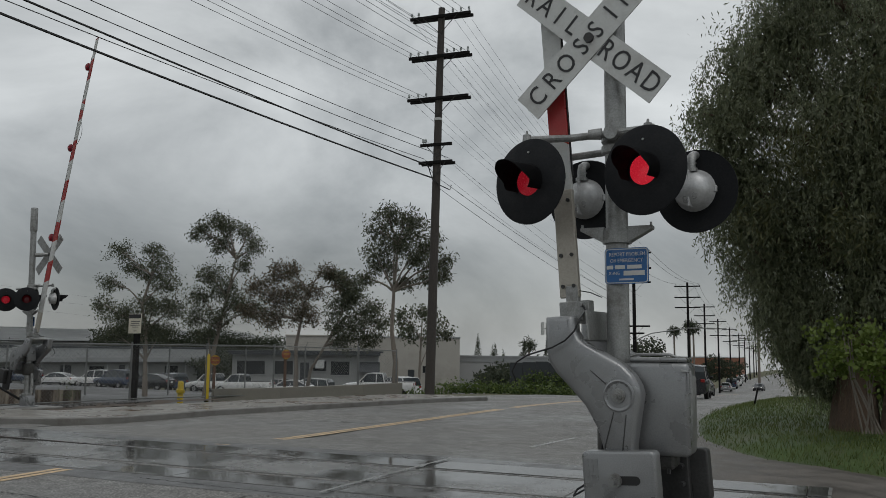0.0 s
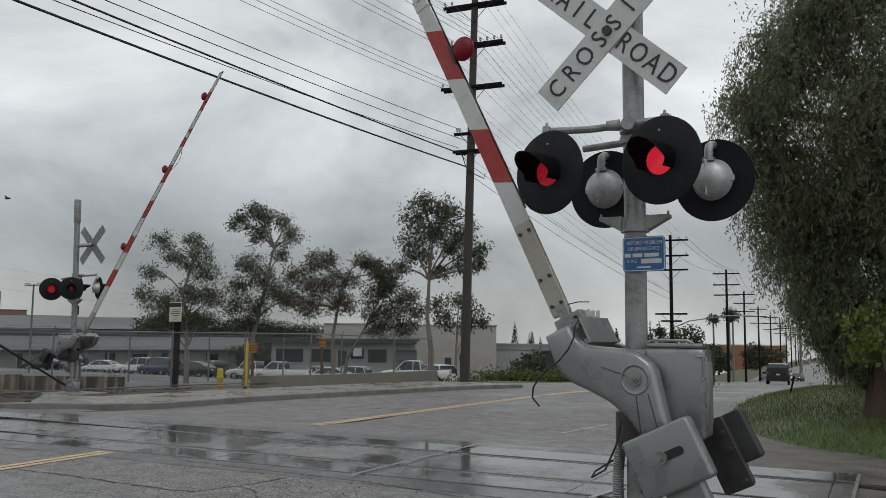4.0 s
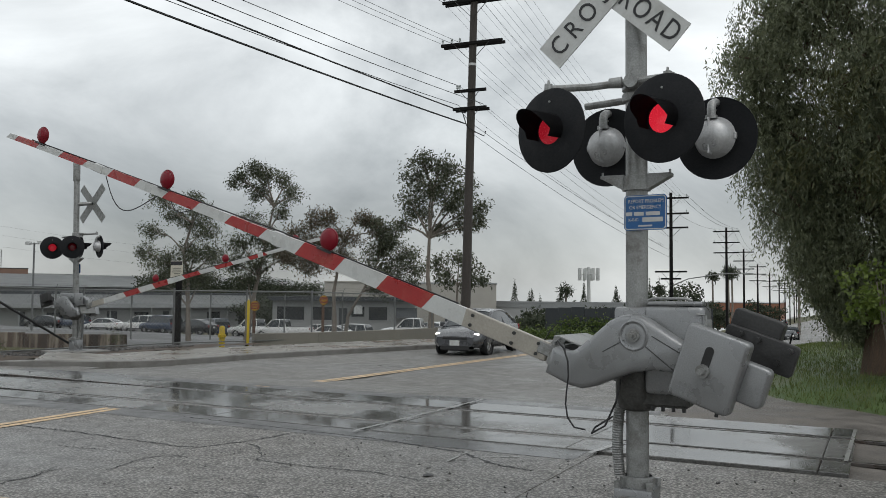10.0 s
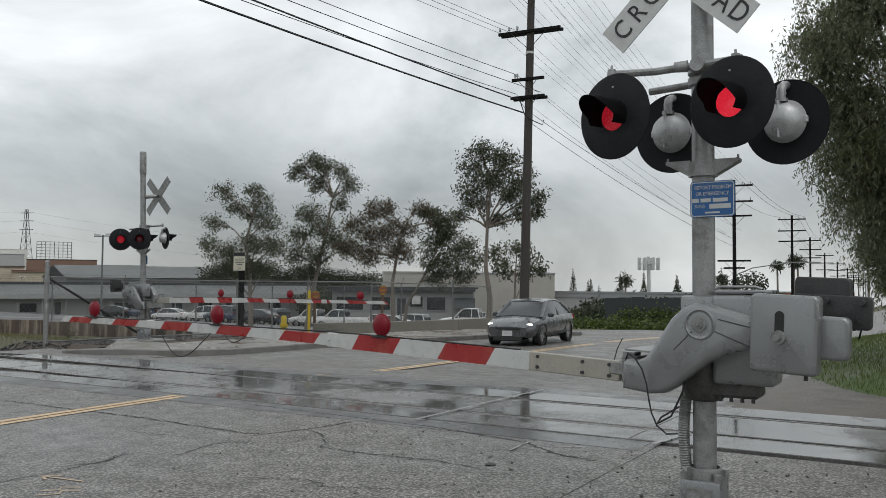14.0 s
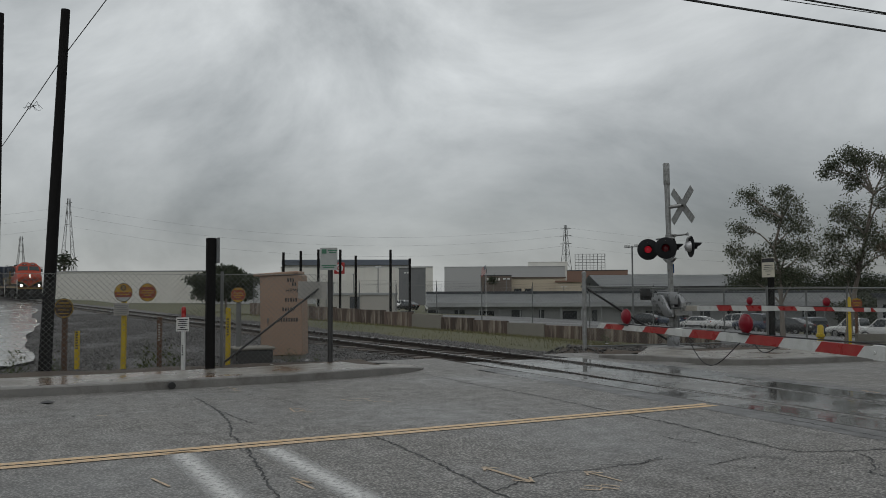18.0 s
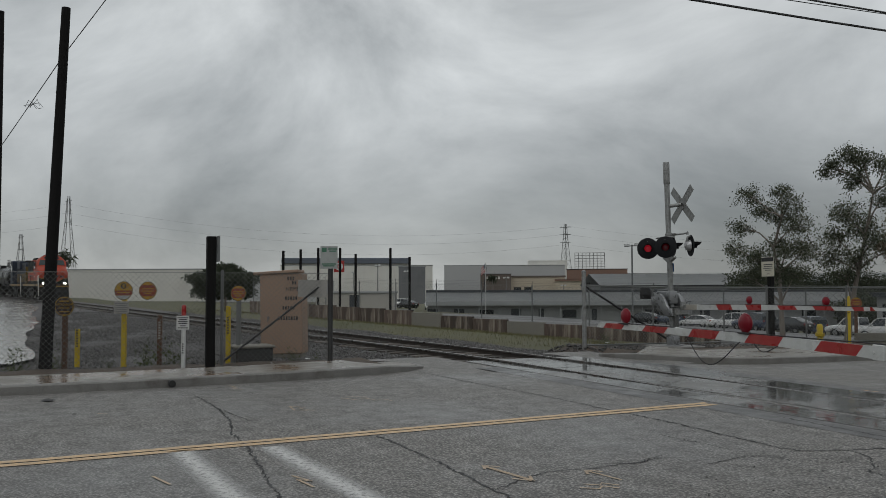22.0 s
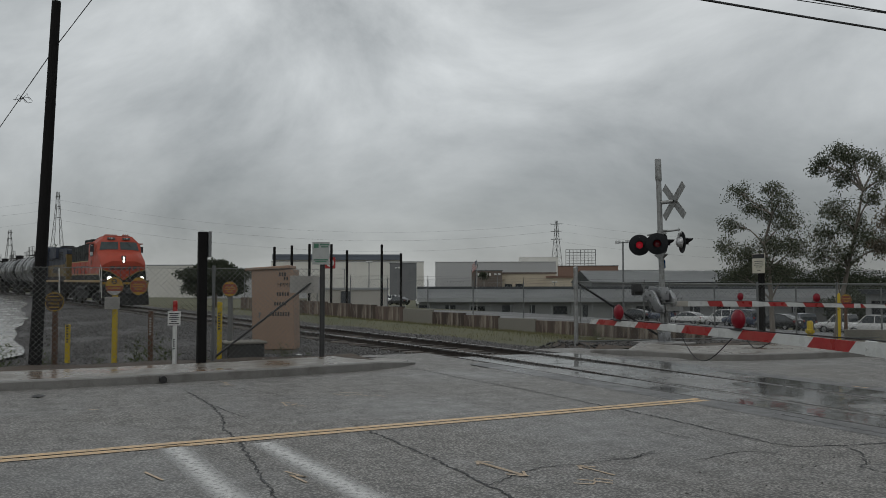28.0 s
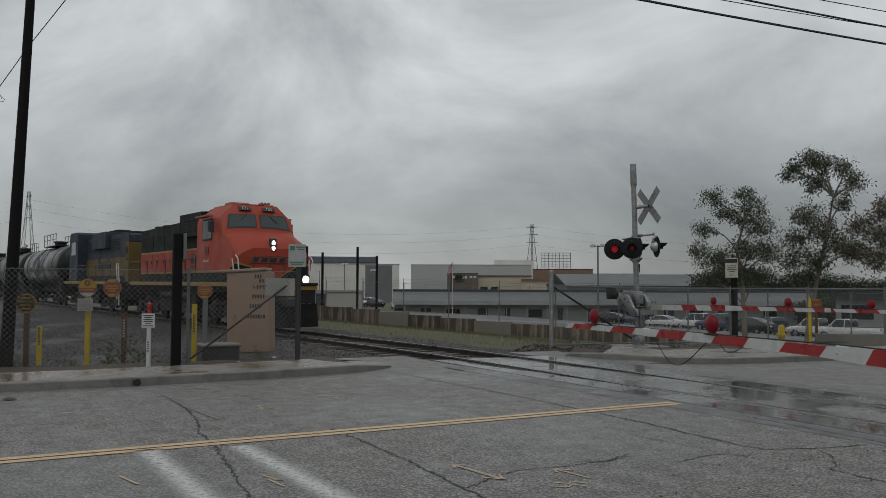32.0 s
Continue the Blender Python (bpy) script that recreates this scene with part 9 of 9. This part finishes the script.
def vehicle(m, label, shape, body_m, lit=False, name="car", group="parked cars"):
    """x ahead. shape: dict of side lines."""
    s = shape
    t = thing(name, m, label, "car", group)
    L, W = s["length"], s["width"]
    # lower body from stations: x, half width, low z, waist z, top z
    bm = bmesh.new()
    rows = []
    for x, k, z0, z1, z2 in s["body"]:
        w = W / 2 * k
        half = [(0.0, z0), (w * 0.84, z0), (w * 0.97, z0 + 0.10), (w, (z0 + z1) / 2), (w * 0.985, z1 - 0.08), (w * 0.94, z1), (w * 0.62, z2), (0.0, z2 + 0.015)]
        rows.append([bm.verts.new((x, y, z)) for y, z in half] + [bm.verts.new((x, -y, z)) for y, z in half[-2:0:-1]])
    for a, b in zip(rows[:-1], rows[1:]):
        n = len(a)
        for i in range(n):
            bm.faces.new((a[i], a[(i + 1) % n], b[(i + 1) % n], b[i]))
    bm.faces.new(rows[0])
    bm.faces.new(rows[-1][::-1])
    bmesh.ops.recalc_face_normals(bm, faces=bm.faces[:])
    body = part("body", bm, body_m, t)
    # glasshouse: stations x, half width below, z below, half width above, z above
    bm = bmesh.new()
    rows = []
    for x, k0, z0, k1, z1 in s["glass"]:
        a, b = W / 2 * k0, W / 2 * k1
        rows.append([bm.verts.new((x, y, z)) for y, z in ((a, z0), (b, z1), (b * 0.5, z1 + 0.03), (-b * 0.5, z1 + 0.03), (-b, z1), (-a, z0))])
    for p, q in zip(rows[:-1], rows[1:]):
        for i in range(5):
            bm.faces.new((p[i], p[i + 1], q[i + 1], q[i]))
    bm.faces.new(rows[0])
    bm.faces.new(rows[-1][::-1])
    bmesh.ops.recalc_face_normals(bm, faces=bm.faces[:])
    part("glasshouse", bm, M_CARGLASS, t)
    r0, r1 = s["roof"]
    tops = [g for g in s["glass"] if r0 - 1e-6 <= g[0] <= r1 + 1e-6]
    bm = bmesh.new()
    rows = [[bm.verts.new((x, y * W / 2 * k1 * 1.01, z1 + dz)) for y, dz in ((1, 0.004), (0.5, 0.042), (-0.5, 0.042), (-1, 0.004))] for x, k0, z0, k1, z1 in tops]
    for p, q in zip(rows[:-1], rows[1:]):
        for i in range(3):
            bm.faces.new((p[i], p[i + 1], q[i + 1], q[i]))
    bmesh.ops.recalc_face_normals(bm, faces=bm.faces[:])
    bmesh.ops.solidify(bm, geom=bm.faces[:], thickness=0.02)
    part("roof", bm, body_m, t)
    g = s["glass"]
    def edge(i, side, up):
        x, k0, z0, k1, z1 = g[i]
        return Vector((x, side * W / 2 * (k1 if up else k0), z1 if up else z0))
    first_top = [i for i, q in enumerate(g) if abs(q[0] - r0) < 1e-6][0]
    last_top = [i for i, q in enumerate(g) if abs(q[0] - r1) < 1e-6][0]
    for side in (-1, 1):
        posts = [([edge(0, side, False), edge(first_top, side, True)], 0.04), ([edge(len(g) - 1, side, False), edge(last_top, side, True)], 0.05)]
        posts += [([Vector((x, side * W / 2 * 0.93, g[first_top][2])), Vector((x - 0.03, side * W / 2 * g[first_top][3], g[first_top][4]))], 0.035) for x in s["pillars"]]
        for line, r_ in posts:
            bm = bmesh.new()
            pipe(bm, line, r_, 6)
            part("pillar", bm, body_m, t)
        bm = bmesh.new()
        pipe(bm, [edge(i, side, True) for i in range(first_top, last_top + 1)], 0.03, 6)
        part("roof_rail", bm, body_m, t)
        bm = bmesh.new()
        box(bm, (g[-1][0] - 0.35, side * (W / 2 + 0.07), g[-1][2] + 0.08), (0.10, 0.18, 0.13), 0.03)
        part("mirror", bm, body_m, t)
        bm = bmesh.new()
        box(bm, (0.0, side * W / 2 * 0.985, s["body"][1][2] + 0.06), (L * 0.5, 0.03, 0.10), 0.01)
        part("sill", bm, M_TRIM, t)
        for x in s["handles"]:
            bm = bmesh.new()
            box(bm, (x, side * W / 2 * 0.99, s["waist"] - 0.13), (0.16, 0.03, 0.03), 0.008)
            part("door_handle", bm, body_m, t)
        x, z = s["lamp"]
        bm = bmesh.new()
        box(bm, (x - 0.02, side * W / 2 * 0.74, z + 0.01), (0.26, 0.17, 0.075), 0.034, None, 2)
        part("headlamp", bm, M_CARLAMP if lit else M_GLASSY, t)
        x, z = s["tail"]
        bm = bmesh.new()
        box(bm, (x, side * W / 2 * 0.74, z), (0.10, 0.24, 0.18), 0.03)
        part("tail_lamp", bm, M_TAIL, t)
    wheels = []
    for x in s["axles"]:
        for side in (-1, 1):
            r = s["wheel"]
            bm = bmesh.new()
            lathe(bm, [(r * 0.62, -0.1), (r * 0.9, -0.11), (r, -0.07), (r, 0.07), (r * 0.9, 0.11), (r * 0.62, 0.1)], 24, pose(0, 0, 0, 90, 0, 0))
            w = part("wheel", bm, M_TYRE, t, "", pose(x, side * (W / 2 - 0.13), r))
            bm = bmesh.new()
            lathe(bm, [(r * 0.63, 0.06), (r * 0.58, 0.085), (r * 0.5, 0.05), (0, 0.06)], 20, pose(0, 0, 0, 90 * (1 if side < 0 else -1), 0, 0))
            for i in range(5):
                box(bm, (r * 0.3, 0, 0), (r * 0.56, 0.03, 0.07), 0.0, Matrix.Translation((0, side * 0.085, 0)) @ pose(0, 0, 0, 0, 72 * i, 0))
            part("rim", bm, M_RIM, w)
            wheels.append((w, x, side * (W / 2 - 0.13), r))
            bm = bmesh.new()
            lathe(bm, [(r * 1.16, -0.05), (r * 1.16, 0.03), (r * 0.5, 0.03)], 20, pose(x, side * (W / 2 - 0.045), r * 1.02, 90, 0, 0))
            part("wheel_arch", bm, M_TRIM, t)
    x, z = s["front"]
    bm = bmesh.new()
    box(bm, (x, 0, z), (0.06, W * 0.5, 0.10), 0.03)
    box(bm, (x + 0.0, 0, z - 0.28), (0.06, W * 0.56, 0.16), 0.03)
    part("grille", bm, M_TRIM, t)
    for px, pz in ((x + 0.03, z - 0.14), (-L / 2 - 0.005, s["tail"][1] - 0.1)):
        bm = bmesh.new()
        box(bm, (px, 0, pz), (0.02, 0.30, 0.15), 0.004)
        part("number_plate", bm, M_WHITE, t)
    if "bed" in s:
        x0, x1, zz = s["bed"]
        bm = bmesh.new()
        box(bm, ((x0 + x1) / 2, 0, zz), (x1 - x0, W * 0.78, 0.02))
        part("load_bed", bm, M_TRIM, t)
    return t, wheels


SEDAN = dict(length=4.5, width=1.78, waist=0.93, wheel=0.32, axles=(-1.32, 1.36), body=[(-2.25, 0.72, 0.45, 0.80, 0.90), (-2.1, 0.90, 0.30, 0.92, 1.00), (-1.5, 0.99, 0.24, 0.96, 1.03), (-0.4, 1.0, 0.22, 0.93, 0.98), (0.75, 1.0, 0.22, 0.90, 0.96), (1.5, 0.98, 0.23, 0.82, 0.87), (2.0, 0.90, 0.25, 0.70, 0.74), (2.25, 0.72, 0.30, 0.58, 0.60)],
             glass=[(-1.95, 0.80, 0.98, 0.74, 1.02), (-1.15, 0.90, 0.95, 0.68, 1.34), (-0.5, 0.93, 0.93, 0.70, 1.43), (0.1, 0.93, 0.92, 0.70, 1.42), (0.45, 0.92, 0.91, 0.70, 1.36), (1.25, 0.86, 0.87, 0.80, 0.90)], roof=(-1.15, 0.45), pillars=(-0.35,), handles=(-0.75, 0.25), lamp=(1.95, 0.66), tail=(-2.2, 0.82), front=(2.23, 0.56))
SUV = dict(length=4.9, width=1.95, waist=1.12, wheel=0.37, axles=(-1.4, 1.45), body=[(-2.45, 0.9, 0.40, 1.06, 1.12), (-2.3, 0.97, 0.36, 1.12, 1.16), (-0.5, 1.0, 0.32, 1.12, 1.16), (0.9, 1.0, 0.32, 1.08, 1.14), (1.5, 0.98, 0.34, 1.02, 1.08), (2.2, 0.93, 0.36, 0.92, 0.99), (2.45, 0.84, 0.42, 0.80, 0.84)],
           glass=[(-2.35, 0.92, 1.12, 0.80, 1.5), (-2.05, 0.93, 1.12, 0.80, 1.78), (-0.5, 0.94, 1.12, 0.80, 1.84), (0.35, 0.94, 1.10, 0.79, 1.78), (1.15, 0.90, 1.08, 0.84, 1.12)], roof=(-2.05, 0.35), pillars=(-1.2, -0.2), handles=(-0.9, 0.25), lamp=(2.2, 0.88), tail=(-2.42, 1.05), front=(2.44, 0.76))
TRUCK = dict(length=5.6, width=1.95, waist=1.12, wheel=0.38, axles=(-1.75, 1.75), body=[(-2.8, 0.95, 0.45, 1.10, 1.14), (-2.6, 0.98, 0.40, 1.12, 1.15), (-0.3, 1.0, 0.36, 1.12, 1.15), (1.0, 1.0, 0.36, 1.10, 1.15), (1.7, 0.98, 0.38, 1.04, 1.10), (2.5, 0.93, 0.40, 0.95, 1.0), (2.8, 0.84, 0.45, 0.84, 0.88)],
             glass=[(-0.55, 0.92, 1.12, 0.82, 1.4), (-0.4, 0.93, 1.12, 0.80, 1.78), (0.5, 0.94, 1.12, 0.80, 1.80), (0.85, 0.93, 1.12, 0.79, 1.74), (1.45, 0.90, 1.10, 0.84, 1.14)], roof=(-0.4, 0.85), pillars=(0.1,), handles=(0.2,), lamp=(2.5, 0.9), tail=(-2.78, 0.98), front=(2.79, 0.78), bed=(-2.7, -0.65, 1.17))


def shrunk(s, k):
    """The same car a little smaller."""
    q = dict(s)
    for key in ("length", "width", "waist", "wheel"):
        q[key] = s[key] * k
    for key in ("axles", "roof", "pillars", "handles", "lamp", "tail", "front"):
        q[key] = tuple(x * k for x in s[key])
    q["body"] = [(x * k, w, a * k, b * k, c * k) for x, w, a, b, c in s["body"]]
    q["glass"] = [(x * k, w0, z0 * k, w1, z1 * k) for x, w0, z0, w1, z1 in s["glass"]]
    return q


COMPACT = shrunk(SEDAN, 0.89)
silver_car, silver_wheels = vehicle(put(-9, 27, 0), "grey metallic sedan with lit headlamps waiting at the gate", COMPACT, M_SILVER, True, group="moving cars")
far_car, far_wheels = vehicle(put(-12, 158, 0), "dark sedan with lit headlamps coming down the road", COMPACT, M_CARBLACK, True, group="moving cars")
dark_suv, dark_wheels = vehicle(put(-8, 60, 0), "black sport utility vehicle driving away down the road", SUV, M_CARBLACK, False, group="moving cars")
parked = {}
for key, shp, mt, lab in (("ws", SEDAN, M_CARWHITE, "white sedan parked in the lot"), ("wu", SUV, M_CARWHITE, "white sport utility vehicle parked in the lot"), ("ss", SEDAN, M_CARSILV, "silver sedan parked in the lot"), ("bu", SUV, M_CARBLUE, "dark blue sport utility vehicle parked in the lot"), ("bs", SEDAN, M_CARBLACK, "black sedan parked in the lot"), ("wt", TRUCK, M_CARWHITE, "white pickup truck parked in the lot")):
    parked[key] = [shp, mt, lab, None]
for key, v, u, turn in (("bs", -88.1, 69.0, 200), ("bu", -84.5, 70.0, 170), ("ws", -80.0, 70.5, 195), ("wu", -72.5, 69.0, 200), ("ss", -68.5, 71.5, 190), ("bu", -63.8, 70.6, 160), ("ws", -62.0, 75, 175), ("wt", -54.8, 67.0, 190), ("wt", -50.5, 65.6, 200), ("wu", -48.0, 73.0, 190), ("wt", -54.0, 77.0, 185), ("ws", -45.5, 66.0, 190),
                        ("wt", -33.0, 60.0, 200), ("wu", -34.5, 66, 150), ("wu", -112, 38, 240), ("wt", -150.7, 67.2, 337), ("wu", -149.5, 69.9, 334), ("wu", -153.5, 60.6, 20), ("wt", -152.8, 62.4, 30), ("wu", -112.8, 41.6, 340), ("ws", -107.8, 41.6, 158), ("wu", -133.2, 51.8, 338), ("bs", -141, 58.5, 200), ("bs", -58.6, 62.5, 185), ("bu", -66.5, 66, 175), ("ws", -26, 79, 190), ("ss", -23.5, 82, 180)):
    e = parked[key]
    pm = put(v, u, land(v, u) + 0.03, turn)
    if e[3] is None:
        e[3], _ = vehicle(pm, e[2], e[0], e[1])
    else:
        copy_thing(e[3], pm)
for i, (v, u, key) in enumerate(((-17.0, 150, "ss"), (-18.0, 168, "bu"), (-19.0, 186, "wu"), (-20.5, 205, "ss"), (-22, 226, "ws"), (-23, 246, "bs"))):
    copy_thing(parked[key][3], put(v, u, land(-12, u), 93))


# a bird crossing the sky
bird = thing("bird", put(-30, 50, 15), "small dark bird flying across the sky", "bird")
bm = bmesh.new()
lathe(bm, [(0, -0.2), (0.04, -0.14), (0.06, 0.0), (0.04, 0.12), (0.012, 0.24), (0, 0.25)], 10, pose(0, 0, 0, 0, 90, 0))
part("body", bm, M_INK, bird)
for q in (-1, 1):
    bm = bmesh.new()
    plate(bm, [(0.08, 0.0), (0.02, 0.34), (-0.05, 0.36), (-0.08, 0.0)], 0.012, pose(0, 0, 0, -66 * q, 0, 0))
    part("wing", bm, M_INK, bird)


def motions():
    near = [(0.0, 86.2), (1.0, 85.6), (2.0, 81.2), (3.0, 72.4), (4.0, 64.0), (5.5, 51.6), (6.0, 47.5), (7.0, 39.6), (8.0, 32.3), (9.0, 24.9), (10.0, 18.7), (11.0, 12.0), (12.0, 6.0), (12.5, 4.6), (13.0, 3.2), (13.5, 2.4), (14.0, 2.3), (32.0, 2.2)]
    walk(near_arm, [(t, pose(0.105, 0, 1.335, 0, a, -7.1)) for t, a in near])
    far = [(0.0, 77.0), (1.0, 75.3), (2.0, 69.3), (3.0, 62.0), (3.5, 58), (5.5, 41.3), (6.0, 37.8), (7.5, 27.4), (9.0, 17.5), (10.5, 8.7), (11.8, 1.2), (12.3, 0.4), (13.0, 0.4), (32.0, 0.4)]
    walk(far_arm, [(t, pose(0.105, 0, 1.31, 0, a, 0)) for t, a in far])
    # the train gathers way down the straight track
    slope = math.degrees(math.atan(0.118))
    cs = math.cos(radians(slope))

    def run(t):
        return -30.34 - 7.55 * (32 - t) + 0.09 * (32 - t) ** 2
    for ob, back in [(loco_a, 7.2), (loco_b, 24.3)] + [(k, 41.4 + 17.6 * i) for i, k in enumerate(tanks)]:
        rows = []
        for t in range(0, 33):
            s = run(t) - back * cs
            rows.append((t, put(s, track_u(s), track_z(s), slope) @ pose(0, 0, 0, 0, 0.42, 0)))
        walk(ob, rows)
    for w, a, r in WHEELS:
        walk(w, [(0.1 * i, pose(a, 0, r, 0, math.degrees((run(0.1 * i) - run(0)) / r), 0)) for i in range(321)])
    # the sedan rolls up and stops at the gate
    way = [(0.0, -9.8, 69, 266), (1.0, -9.9, 62, 266), (2.0, -10.0, 55.5, 267), (4.0, -9.8, 43, 267), (6.0, -9.5, 31.8, 264), (7.0, -10.1, 28.2, 268), (8.0, -10.6, 25.9, 272), (9.0, -10.86, 24.6, 274), (10.0, -10.95, 23.9, 275), (11.0, -11.0, 23.65, 275), (12.0, -11.0, 23.6, 275), (32.0, -11.0, 23.6, 275)]
    key_car(silver_car, silver_wheels, way)
    away = [(0.0, -7.6, 50), (1.0, -7.6, 58), (2.0, -7.9, 65.5), (3.0, -8.1, 73.5), (6.0, -9.0, 99.5), (9.0, -10.8, 126), (12.0, -13.0, 152), (18.0, -16.5, 205), (26.0, -21, 275), (32.0, -24.0, 327)]
    key_car(far_car, far_wheels, [(0.0, -12.5, 158, 266), (6.0, -11.9, 142, 266), (14.0, -10.8, 112, 266), (24.0, -10.4, 44, 268), (27.0, -10.6, 33, 270), (32.0, -10.6, 32.5, 270)])
    key_car(dark_suv, dark_wheels, [(t, v, u, 95) for t, v, u in away])
    walk(bird, [(t, put(v, u, z, 31)) for t, v, u, z in ((0.0, -80, 25, 12), (6.0, -38, 41, 10), (8.0, -29.8, 46.2, 12.1), (9.0, -26.7, 48, 14.5), (11.0, -18, 52, 22), (32.0, 120, 90, 60))])


def key_car(ob, wheels, way):
    """Drives a car along (t, v, u, heading) with turning wheels."""
    rows = [(t, put(v, u, land(-12, u) + 0.004, head)) for t, v, u, head in way]
    walk(ob, rows)
    ts = [i / 30 for i in range(961)]
    v = np.interp(ts, [p[0] for p in way], [p[1] for p in way])
    u = np.interp(ts, [p[0] for p in way], [p[2] for p in way])
    gone = np.concatenate([[0.0], np.cumsum(np.hypot(np.diff(v), np.diff(u)))])
    for w, x, y, r in wheels:
        walk(w, [(t, pose(x, y, r, 0, math.degrees(k / r), 0)) for t, k in zip(ts, gone)])

motions()
